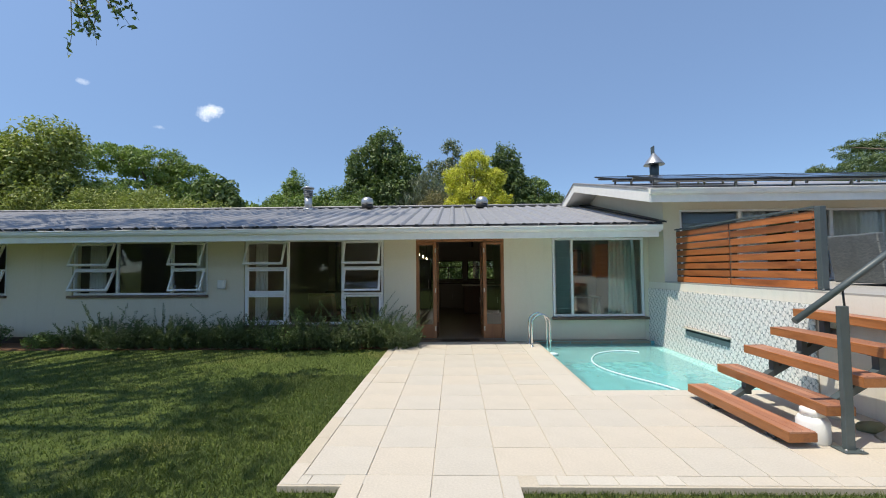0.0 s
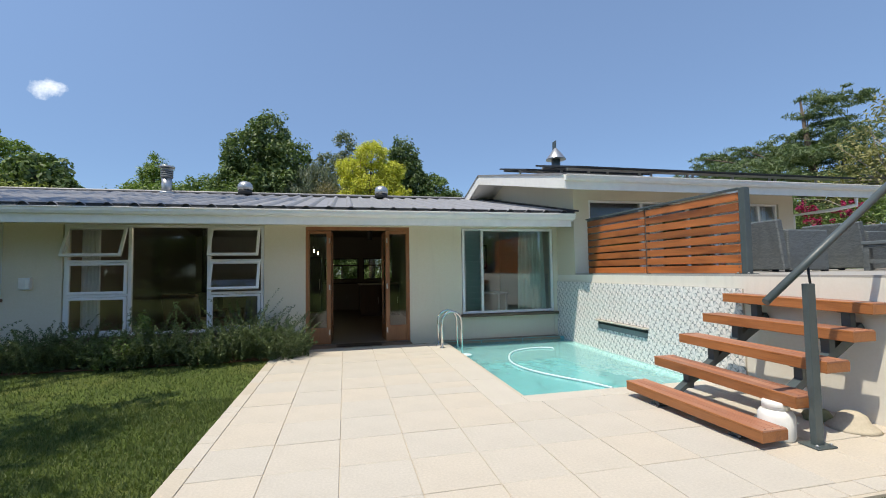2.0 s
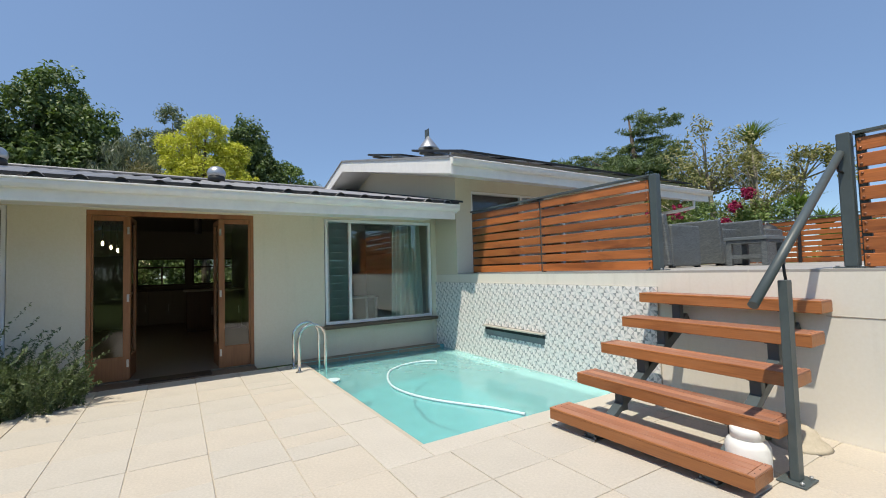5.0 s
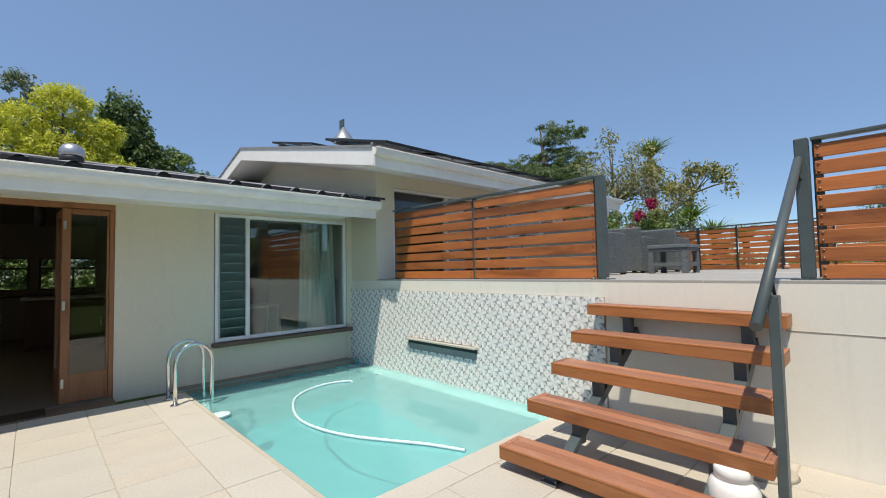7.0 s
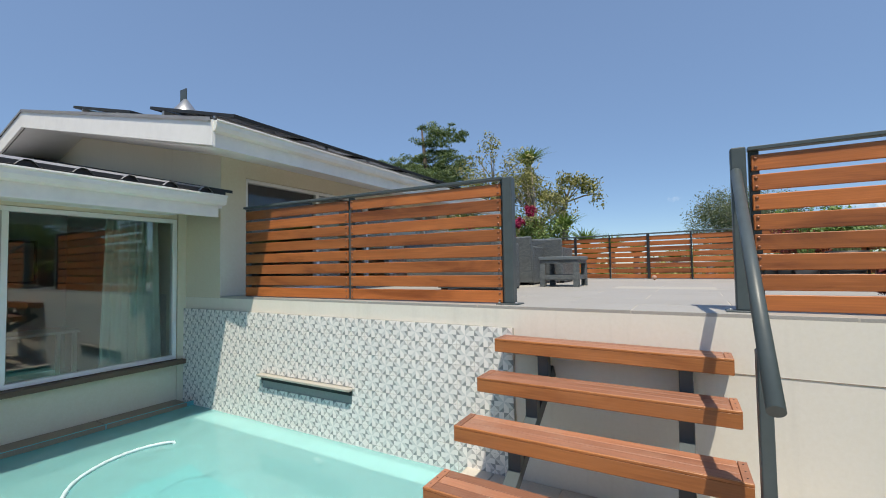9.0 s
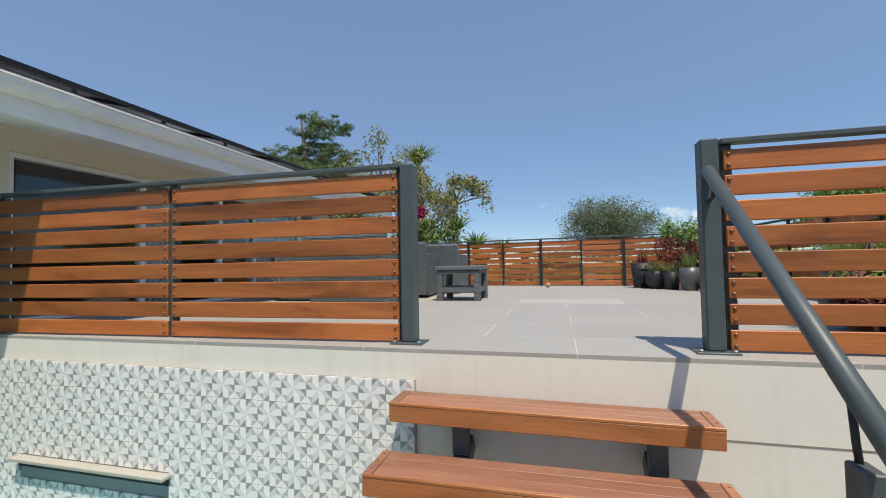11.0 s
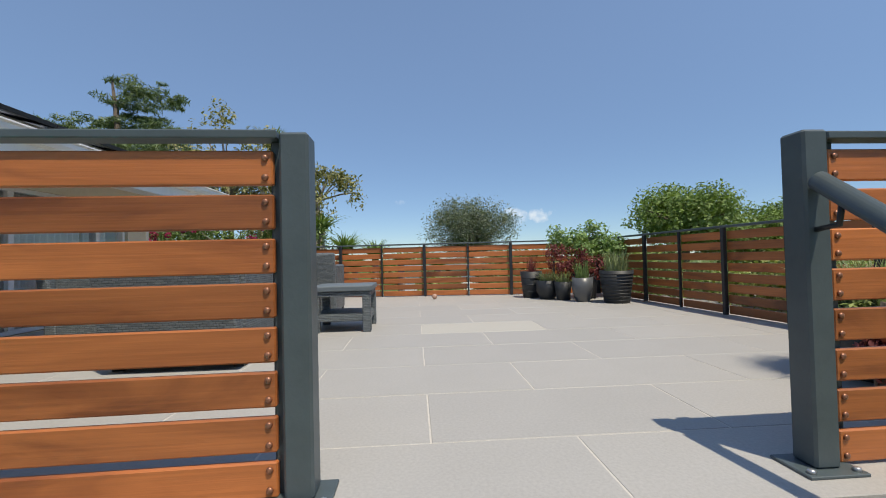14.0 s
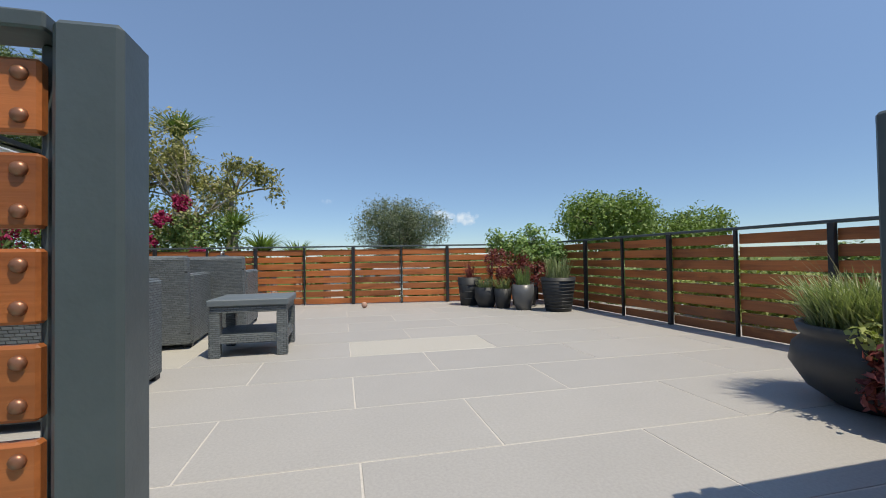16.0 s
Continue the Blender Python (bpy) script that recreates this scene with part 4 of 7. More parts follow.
def gable():
    bm = bmesh.new()
    pts = [(UP_Y + 0.2, -0.2), (17.0, -0.2), (17.0, 2.55), (U_RIDGE_Y, U_RIDGE_Z - 0.16), (UP_Y + 0.2, 2.8)]
    a = [bm.verts.new((4.6, y, z)) for y, z in pts]
    b = [bm.verts.new((4.8, y, z)) for y, z in pts]
    bm.faces.new(a)
    bm.faces.new(b[::-1])
    for i in range(len(pts)):
        bm.faces.new((a[i], a[(i + 1) % len(pts)], b[(i + 1) % len(pts)], b[i]))
    bmesh.ops.recalc_face_normals(bm, faces=bm.faces)
    finish("wall_gable", bm, M["wall"], kind="structure", label="plastered gable wall above the low roof")


gable()
# the green-washed corner pier between the pool window and the terrace
finish("wall_corner_pier", boxm(4.46, 4.6, FRONT - 0.02, FRONT + 0.15, -0.2, 2.12), M["wall"], kind="structure")
finish("wall_pier", boxm(WALL_X - 0.0, 4.6, UP_Y, FRONT, DECK - 0.02, 2.9), M["wall"], kind="structure", label="plastered pier beside the pool")
finish("wall_upper_east", boxm(9.45, 9.6, UP_Y, 16.8, DECK - 0.02, 2.8), M["wall"], kind="structure")
# upper room surfaces reuse the dimmed plaster, which paints in the indoor shade
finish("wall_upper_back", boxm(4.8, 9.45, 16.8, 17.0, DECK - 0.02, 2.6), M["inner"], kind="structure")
finish("floor_upper", boxm(4.8, 9.45, UP_Y + 0.2, 16.8, DECK - 0.019, DECK + 0.004), M["floorin"], kind="structure")
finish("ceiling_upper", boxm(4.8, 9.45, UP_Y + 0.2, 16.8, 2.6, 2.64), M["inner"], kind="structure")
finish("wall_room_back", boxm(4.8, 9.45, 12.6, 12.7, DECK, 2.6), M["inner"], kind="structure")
X0U, X1U = 3.93, 10.6
slab("roof_upper_front", [(X0U, U_EAVE_Y, U_EAVE_Z), (X1U, U_EAVE_Y, U_EAVE_Z), (X1U, U_RIDGE_Y, U_RIDGE_Z), (X0U, U_RIDGE_Y, U_RIDGE_Z)], 0.035, M["roof"], label="dark grey upper roof")
slab("roof_upper_back", [(X0U, U_RIDGE_Y, U_RIDGE_Z), (X1U, U_RIDGE_Y, U_RIDGE_Z), (X1U, 17.6, 2.4), (X0U, 17.6, 2.4)], 0.035, M["roof"])
slab("soffit_upper", [(X0U + 0.03, U_EAVE_Y + 0.03, U_EAVE_Z - 0.2), (X1U - 0.03, U_EAVE_Y + 0.03, U_EAVE_Z - 0.2), (X1U - 0.03, UP_Y + 0.02, U_EAVE_Z - 0.02), (X0U + 0.03, UP_Y + 0.02, U_EAVE_Z - 0.02)], 0.02, M["soffit"], label="white soffit of the upper eaves")
slab("soffit_gable", [(X0U + 0.03, UP_Y + 0.02, U_EAVE_Z - 0.02), (4.6, UP_Y + 0.02, U_EAVE_Z - 0.02), (4.6, U_RIDGE_Y, U_RIDGE_Z - 0.17), (X0U + 0.03, U_RIDGE_Y, U_RIDGE_Z - 0.17)], 0.02, M["soffit"], label="white boarded soffit under the gable overhang")
slab("soffit_gable_back", [(X0U + 0.03, U_RIDGE_Y, U_RIDGE_Z - 0.17), (4.6, U_RIDGE_Y, U_RIDGE_Z - 0.17), (4.6, 17.4, 2.27), (X0U + 0.03, 17.4, 2.27)], 0.02, M["soffit"])


def barge():
    b = thing("barge_board", (X0U, 0, 0), "white barge board along the gable edge", "barge board", kind="structure")
    for (ya, za, yb, zb) in ((U_EAVE_Y - 0.03, U_EAVE_Z + 0.01, U_RIDGE_Y, U_RIDGE_Z + 0.01), (U_RIDGE_Y, U_RIDGE_Z + 0.01, 17.6, 2.41)):
        bm = bmesh.new()
        v = []
        for x in (-0.03, 0.0):
            v += [bm.verts.new(p) for p in ((x, ya, za), (x, yb, zb), (x, yb, zb - 0.23), (x, ya, za - 0.23))]
        bm.faces.new(v[:4])
        bm.faces.new(v[4:][::-1])
        for i in range(4):
            bm.faces.new((v[i], v[(i + 1) % 4], v[4 + (i + 1) % 4], v[4 + i]))
        bmesh.ops.recalc_face_normals(bm, faces=bm.faces)
        part("board", bm, M["white"], b)
    bm = bmesh.new()
    for (ya, za, yb, zb) in ((U_EAVE_Y - 0.02, U_EAVE_Z + 0.03, U_RIDGE_Y, U_RIDGE_Z + 0.03), (U_RIDGE_Y, U_RIDGE_Z + 0.03, 17.6, 2.44)):
        v = [bm.verts.new(p) for p in ((-0.045, ya, za), (-0.045, yb, zb), (0.1, yb, zb), (0.1, ya, za), (-0.045, ya, za - 0.035), (-0.045, yb, zb - 0.035))]
        bm.faces.new((v[0], v[1], v[2], v[3]))
        bm.faces.new((v[4], v[5], v[1], v[0]))
    part("cap_flashing", bm, M["roof"], b, "dark metal capping")
    part("downpipe", boxm(0.72, 0.76, 11.85, 11.9, 2.75, 3.42, 0.01), M["white"], b, "thin white pipe on the gable wall")


barge()
gutter("upper_gutter", X0U - 0.02, X1U + 0.05, U_EAVE_Y, U_EAVE_Z, "pale box gutter along the upper roof")
finish("fascia_upper", boxm(X0U, X1U, U_EAVE_Y, U_EAVE_Y + 0.03, U_EAVE_Z - 0.22, U_EAVE_Z - 0.036), M["fascia"], kind="structure", label="pale painted fascia board")
pipe = thing("gutter_downpipe", (9.52, 8.3, 2.5), "white pipe that runs from the gutter to the wall", "downpipe", kind="structure")
bm = bmesh.new()
add_tube(bm, [(0.6, 0, 0.06), (0.6, 0.0, -0.1), (0.4, 0.3, -0.16), (0.1, 0.82, -0.2), (0.1, 0.82, -1.3)], 0.035, 10)
part("pipe", bm, M["white"], pipe)


def solar():
    n = Vector((0, -(U_RIDGE_Z - U_EAVE_Z), U_RIDGE_Y - U_EAVE_Y)).normalized()
    for x0, x1, y0, y1, lift0, lift1 in ((4.3, 10.2, 8.5, 10.1, 0.14, 0.20), (4.25, 7.5, 10.45, 12.05, 0.13, 0.17)):
        k = 0
        x = x0
        while x < x1 - 0.5:
            z0 = U_EAVE_Z + (y0 - U_EAVE_Y) * 0.2152 + lift0
            z1 = U_EAVE_Z + (y1 - U_EAVE_Y) * 0.2152 + lift1
            ang = math.atan2(z1 - z0, y1 - y0)
            t = thing("solar_panel", (x, y0, z0), "black solar panel on aluminium rails above the roof", "solar panel", "solar panels on the upper roof")
            m = Matrix.Rotation(ang, 4, "X")
            L = math.hypot(y1 - y0, z1 - z0)
            part("panel_glass", boxm(0.02, 1.0, 0.02, L - 0.02, 0.012, 0.03, 0, m), M["solar"], t)
            bm = bmesh.new()
            for bb in ((0, 0.02, 0, L, 0, 0.035), (1.0, 1.02, 0, L, 0, 0.035), (0.02, 1.0, 0, 0.02, 0, 0.035), (0.02, 1.0, L - 0.02, L, 0, 0.035)):
                add_box(bm, *bb, 0.002, m)
            part("panel_frame", bm, M["black"], t)
            for yy in (0.3, L - 0.35):
                part("rail", boxm(-0.01, 1.03, yy, yy + 0.04, -0.05, -0.003, 0.003, m), M["alu"], t)
                part("bracket", boxm(0.4, 0.44, yy, yy + 0.04, -0.16, -0.05, 0.003, m), M["alu"], t)
            x += 1.03


solar()
cowl = thing("chimney_cowl", (5.76, 12.0, 3.6), "dark chimney pipe with a conical wind cowl and fin", "chimney flue")
part("pipe", lathe([(0.11, 0), (0.11, 0.5), (0, 0.5)], 18), M["steel"], cowl)
part("cone", lathe([(0.25, 0.45), (0.24, 0.48), (0.03, 0.76), (0, 0.77)], 24), M["galv"], cowl, "weathered grey cone")
part("fin", boxm(-0.01, 0.01, -0.03, 0.15, 0.68, 0.95, 0.003), M["steel"], cowl)


def sliding_doors():
    s = thing("window_5", (0, 0, 0), "wide glazed sliding doors of the upper house", "window", kind="structure")
    y = UP_Y + 0.03
    z0, z1 = DECK + 0.01, 2.52
    frame_bars(s, 4.87, 9.21, z0, z1, y, y + 0.08, 0.04)
    xs = [4.91, 6.0, 7.05, 7.68, 8.75, 9.17]
    for a in xs[1:-1]:
        part("mullion", boxm(a - 0.03, a + 0.03, y, y + 0.08, z0 + 0.04, z1 - 0.04, 0.004), M["frame"], s)
    for a, b in zip(xs, xs[1:]):
        pane(s, a + 0.03, b - 0.03, z0 + 0.04, z1 - 0.04, y + 0.04)
    return s


sliding_doors()


def curtain(name, x0, x1, y, z0, z1, mat, label, waves=9, amp=0.035, spread_low=1.0, seed=1):
    rnd = random.Random(seed)
    c = thing(name, ((x0 + x1) / 2, y, z0), label, "curtain")
    bm = bmesh.new()
    n = waves * 8
    ph = [rnd.uniform(-0.6, 0.6) for _ in range(n + 1)]
    rows = []
    for j in range(7):
        f = j / 6
        row = []
        for i in range(n + 1):
            u = i / n - 0.5
            s = 1 + (spread_low - 1) * (1 - f)
            xx = u * (x1 - x0) * s
            yy = amp * (0.6 + 0.4 * (1 - f)) * math.sin(i / n * waves * 2 * math.pi + ph[i // 8 * 8 if i // 8 * 8 <= n else n])
            row.append(bm.verts.new((xx, yy, f * (z1 - z0))))
        rows.append(row)
    for a, b in zip(rows, rows[1:]):
        for i in range(n):
            bm.faces.new((a[i], a[i + 1], b[i + 1], b[i])).smooth = True
    p = part("cloth", bm, M[mat], c)
    md = p.modifiers.new("thickness", "SOLIDIFY")
    md.thickness = 0.004
    return c


curtain("curtain", 7.72, 8.7, UP_Y + 0.22, DECK + 0.02, 2.5, "curtain", "pleated pale grey curtain behind the sliding door", 12)
curtain("curtain", 6.1, 6.6, UP_Y + 0.22, DECK + 0.02, 2.5, "curtain", "gathered pale grey curtain behind the sliding door", 7, seed=2)
curtain("curtain", 8.8, 9.15, UP_Y + 0.24, DECK + 0.02, 2.5, "curtain", "gathered pale grey curtain behind the sliding door", 5, seed=3)
curtain("curtain", 4.92, 5.02, UP_Y + 0.24, DECK + 0.02, 2.5, "curtain", "gathered pale grey curtain behind the sliding door", 3, seed=4)
curtain("curtain", 3.86, 4.36, FRONT + 0.24, 0.02, 2.1, "greencurtain", "gathered pale green curtain behind the pool window", 7, 0.04, 1.25, 5)
curtain("curtain", -3.66, -3.4, FRONT + 0.3, 0.02, 2.1, "curtain", "gathered white curtain at the tall window", 5, 0.03, 1.1, 6)
curtain("curtain", -7.3, -6.95, FRONT + 0.3, 0.02, 2.1, "curtain", "gathered white curtain at the bedroom window", 6, 0.03, 1.1, 7)
curtain("curtain", -4.95, -4.65, FRONT + 0.3, 0.02, 2.1, "curtain", "gathered white curtain at the bedroom window", 6, 0.03, 1.1, 8)


# ---------------------------------------------------------------- pool wall tiles: star of sixteen facets
def star_tile_mesh(s):
    """One square tile whose facets make an eight-pointed star."""
    bm = bmesh.new()
    h = s / 2
    g = 0.0012
    q = h - g

    def tri(pts, mat):
        f = bm.faces.new([bm.verts.new((0, -x, z)) for x, z in pts])
        f.material_index = mat

    r = q * 0.5
    for k in range(4):
        ca, sa = [(1, 0), (0, 1), (-1, 0), (0, -1)][k]

        def R(x, z):
            return (x * ca - z * sa, x * sa + z * ca)

        # long arm, its dark wedge, the pale fold beside it, the grey point and the white corner
        tri([R(0, 0), R(q, 0), R(q, r), R(r, r)], (1, 0, 1, 0)[k])
        tri([R(0, r), R(r, q), R(0, q)], 3)
        tri([R(0, 0), R(r, r), R(r, q), R(0, r)], 4)
        tri([R(r, r), R(q, r), R(r, q)], 2)
        tri([R(r, q), R(q, r), R(q, q)], 0)
    bmesh.ops.remove_doubles(bm, verts=bm.verts, dist=1e-6)
    # thickness
    e = [x for x in bm.edges if x.is_boundary]
    out = bmesh.ops.extrude_edge_only(bm, edges=e)
    for v in out["geom"]:
        if isinstance(v, bmesh.types.BMVert):
            v.co.x += 0.008
    me = bpy.data.meshes.new("wall_tile")
    bm.to_mesh(me)
    bm.free()
    for k in ("tile_w", "tile_l", "tile_m", "tile_d", "tile_s"):
        me.materials.append(M[k])
    return me


NICHE = (7.195, 8.371, 0.285, 0.432)


def pool_wall_tiles():
    root = thing("pool_wall_tiling", (WALL_X, 0, 0), "white and grey geometric star tiles on the pool wall", "wall tiles", kind="structure")
    s = 0.147
    me = star_tile_mesh(s)
    lo = 1.02
    part("tile_bed", boxm(-0.012, -0.0015, 5.72, FRONT - 0.002, -0.1, 1.022), M["creamtile"], root)
    j = 0
    while lo - s * (j + 1) > -0.17:
        z = lo - s * (j + 0.5)
        i = 0
        while 5.725 + s * i < FRONT - 0.01:
            y = 5.725 + s * (i + 0.5)
            if not (NICHE[0] < y < NICHE[1] and NICHE[2] < z < NICHE[3]):
                ob = new("wall_tile", me)
                ob.parent = root
                ob.matrix_basis = pose(-0.021, y, z)
            i += 1
        j += 1
    # slot of the water feature
    n = thing("water_feature_spout", (WALL_X, 0, 0), "wide slot in the tiled wall with a stone lip above", "water feature", kind="structure")
    # dark back and black strip under the lip stand in for the slot's shade
    part("slot_back", boxm(-0.0135, -0.0125, NICHE[0], NICHE[1], NICHE[2], NICHE[3]), M["tile_d"], n)
    part("lip", boxm(-0.085, -0.012, NICHE[0] - 0.02, NICHE[1] + 0.01, 0.405, 0.427, 0.004), M["creamtile"], n, "thin cream stone lip")
    part("lip_shadow_gap", boxm(-0.03, -0.0225, NICHE[0], NICHE[1], 0.36, 0.404), M["black"], n)


# ---------------------------------------------------------------- screens and fences
def slat_fence(name, p0, p1, z, label, posts, slats, slat_h, pitch, first, depth=0.02, bolts=True, top=None, post_w=0.05, group="", face=1, rail=True, post_mat="steel", thin=False):
    """A fence of level slats between p0 and p1; posts at the given distances along it."""
    a, b = Vector((*p0, z)), Vector((*p1, z))
    L = (b - a).length
    t = thing(name, a, label, "fence", group, rot=math.degrees(math.atan2(b.y - a.y, b.x - a.x)))
    H = top or first + pitch * slats + 0.03
    cuts = [0.0, *[p for p in posts if 0.05 < p < L - 0.05], L]
    cache = {}
    bolt = None
    if bolts:
        bm = lathe([(0.0095, 0), (0.0085, 0.004), (0.005, 0.0065), (0.0, 0.007)], 10)
        bolt = bpy.data.meshes.new("bolt")
        bm.to_mesh(bolt)
        bm.free()
        bolt.materials.append(M["bolt"])
    for c0, c1 in zip(cuts, cuts[1:]):
        w = c1 - c0 - 0.03
        key = round(w, 3)
        if key not in cache:
            bm = boxm(-w / 2, w / 2, -depth / 2, depth / 2, -slat_h / 2, slat_h / 2, 0.004)
            me = bpy.data.meshes.new("slat")
            bm.to_mesh(me)
            bm.free()
            me.materials.append(M["slat"])
            cache[key] = me
        for k in range(slats):
            zc = first + pitch * k + slat_h / 2
            ob = new("slat", cache[key])
            ob.parent = t
            ob.matrix_basis = pose((c0 + c1) / 2, 0, zc)
            if bolt:
                for x in (c0 + 0.035, c1 - 0.035):
                    for dz in (-slat_h * 0.28, slat_h * 0.28):
                        o = new("bolt", bolt)
                        o.parent = t
                        o.matrix_basis = pose(x, -face * depth / 2, zc + dz, 90 * face, 0, 0)
    for i, p in enumerate(posts):
        if thin and i % 2:
            part("slim_post", boxm(p - 0.011, p + 0.011, face * 0.012, face * 0.04, 0, H, 0.002) if face > 0 else boxm(p - 0.011, p + 0.011, -0.04, -0.012, 0, H, 0.002), M[post_mat], t, "slim steel strap between two posts")
            continue
        part("post", boxm(p - post_w / 2, p + post_w / 2, face * 0.012, face * 0.05 if face > 0 else -0.012, 0, H, 0.003) if face > 0 else boxm(p - post_w / 2, p + post_w / 2, -0.05, -0.012, 0, H, 0.003), M[post_mat], t, "flat steel post")
    if rail:
        part("top_rail", boxm(0, L, -0.03, 0.03, H, H + 0.022, 0.003), M["steel"], t, "painted steel top rail")
    return t


# terrace screen beside the pool (bolt heads face the pool)
SA0, SA1 = (4.60, 8.74), (4.69, 5.84)
slat_fence("slatted_screen", SA0, SA1, DECK, "varnished timber slat screen bolted to a steel frame", [0.015, 1.43, 2.9], 8, 0.09, 0.114, 0.009, top=0.924, group="screens at the terrace edge", face=1)


def box_post(x, y, h, label, name="steel_post"):
    t = thing(name, (x, y, DECK), label, "post", "end posts at the head of the steps")
    part("shaft", boxm(-0.04, 0.04, -0.04, 0.035, 0.008, h, 0.007), M["steel"], t)
    part("base_plate", boxm(-0.075, 0.06, -0.085, 0.085, 0, 0.009, 0.002), M["steel"], t)
    for sx, sy in ((-0.055, -0.065), (-0.055, 0.065)):
        part("anchor_bolt", lathe([(0.011, 0.009), (0.011, 0.017), (0.006, 0.02), (0, 0.02)], 6), M["galv"], t).matrix_basis = pose(sx, sy, 0)
    return t


box_post(4.70, 5.80, 0.94, "square grey steel post at the end of the pool screen")
box_post(4.70, 4.385, 0.94, "square grey steel post that carries the handrail")
SB0, SB1 = (4.70, 4.335), (4.76, 0.4)
slat_fence("slatted_screen", SB0, SB1, DECK, "varnished timber slat screen bolted to a steel frame beyond the steps", [0.03, 1.6, 3.3], 8, 0.09, 0.1133, 0.008, top=0.916, group="screens at the terrace edge", face=1)

# terrace fences
slat_fence("terrace_fence", (10.15, 2.62), (11.2, 9.9), DECK, "varnished slat fence along the far side of the terrace", [0.03, 0.7, 1.37, 2.05, 2.75, 3.45, 4.13, 4.8, 5.5, 6.2, 6.9, 7.3], 8, 0.08, 0.101, 0.01, bolts=False, top=0.83, post_w=0.045, group="terrace fences", post_mat="black", thin=True)
# posts here are black instead of grey steel to paint in their unlit side
slat_fence("terrace_fence", (4.9, 2.38), (10.15, 2.62), DECK, "varnished slat fence seen from its shaded side", [0.03, 0.66, 1.28, 1.95, 2.62, 3.28, 3.95, 4.6, 5.22], 8, 0.077, 0.102, 0.01, bolts=False, top=0.835, post_w=0.04, group="terrace fences", face=1, post_mat="black", thin=True)


# ---------------------------------------------------------------- steps
# front edge of each tread: (x, y, z) at its pool end and at its rail end
TREADS = [((3.178, 5.80, 0.153), (3.235, 4.43, 0.135)), ((3.52, 5.82, 0.366), (3.53, 4.425, 0.342)), ((3.80, 5.795, 0.58), (3.84, 4.44, 0.56)),
          ((4.09, 5.79, 0.776), (4.12, 4.45, 0.765)), ((4.335, 5.775, 0.975), (4.345, 4.46, 0.96))]


def steps():
    st = thing("timber_steps", (0, 0, 0), "open steps of reddish timber treads on black steel brackets", "stairs")
    for a, b in TREADS:
        a, b = Vector(a), Vector(b)
        L = (a - b).length
        w = 0.235 if b.x < 4.3 else 0.20
        turn = pose(*b, math.degrees(math.atan2(a.z - b.z, a.y - b.y)), 0, math.degrees(math.atan2(b.x - a.x, a.y - b.y)))
        body = part("tread", boxm(0, w, 0, L, -0.085, -0.012, 0.004), M["tread"], st, "solid timber tread")
        body.matrix_basis = turn
        n = 3
        for k in range(n):
            u = 0.012 + (w - 0.024) * k / n
            v = 0.012 + (w - 0.024) * (k + 1) / n - 0.004
            part("board", boxm(u, v, 0.04, L - 0.04, -0.013, 0, 0.002), M["tread_top"], body, "sun-bleached top board")
        part("end_board", boxm(0.012, w - 0.012, 0, 0.037, -0.013, 0, 0.002), M["tread_top"], body)
        part("end_board", boxm(0.012, w - 0.012, L - 0.037, L, -0.013, 0, 0.002), M["tread_top"], body)
        part("nosing", boxm(-0.001, 0.0105, 0, L, -0.013, 0, 0.002), M["tread"], body)
        for yy in (0.018, L - 0.018):
            for xx in (0.05, w * 0.5, w - 0.045):
                part("screw", lathe([(0.004, 0), (0.004, 0.0012), (0, 0.0015)], 6), M["black"], body).matrix_basis = pose(xx, yy, 0)
    for y in (4.68, 5.47):
        part("stringer", stringer(y), M["steel"], st, "dark grey steel stringer with step brackets")
        x = tread_at(0, y).x
        part("foot_plate", boxm(x + 0.02, x + 0.16, y - 0.06, y + 0.06, 0.002, 0.012, 0.002), M["galv_dull"], st, "dull zinc foot plate")
        for dy in (-0.042, 0.042):
            part("foot_bolt", lathe([(0.010, 0.0), (0.010, 0.012), (0.004, 0.02), (0, 0.02)], 6), M["galv_dull"], st).matrix_basis = pose(x + 0.045, y + dy, 0.012)


def tread_at(k, y):
    a, b = Vector(TREADS[k][0]), Vector(TREADS[k][1])
    return b.lerp(a, (y - b.y) / (a.y - b.y))


def stringer(y):
    """A sloping beam with an upright and a flat bracket under each tread."""
    bm = bmesh.new()
    first, last = tread_at(0, y), tread_at(4, y)
    a, b = Vector((first.x + 0.10, 0, 0.0)), Vector((last.x + 0.19, 0, last.z - 0.12))
    d = (b - a).normalized()
    u = Vector((-d.z, 0, d.x)) * 0.045
    v = []
    for yy in (y - 0.035, y + 0.035):
        for p in (a - u, b - u, b + u, a + u):
            v.append(bm.verts.new((p.x, yy, max(p.z - 0.09, 0.0))))
    bm.faces.new(v[:4])
    bm.faces.new(v[4:][::-1])
    for i in range(4):
        bm.faces.new((v[i], v[(i + 1) % 4], v[4 + (i + 1) % 4], v[4 + i]))
    for k in range(5):
        p = tread_at(k, y)
        x, z = p.x, p.z
        zb = 0.012 if k == 0 else z - 0.22
        add_box(bm, x + 0.05, x + 0.11, y - 0.034, y + 0.034, zb, z - 0.092, 0.003)
        add_box(bm, x + 0.02, x + 0.19, y - 0.036, y + 0.036, z - 0.093, z - 0.0865)
    bmesh.ops.recalc_face_normals(bm, faces=bm.faces)
    return bm


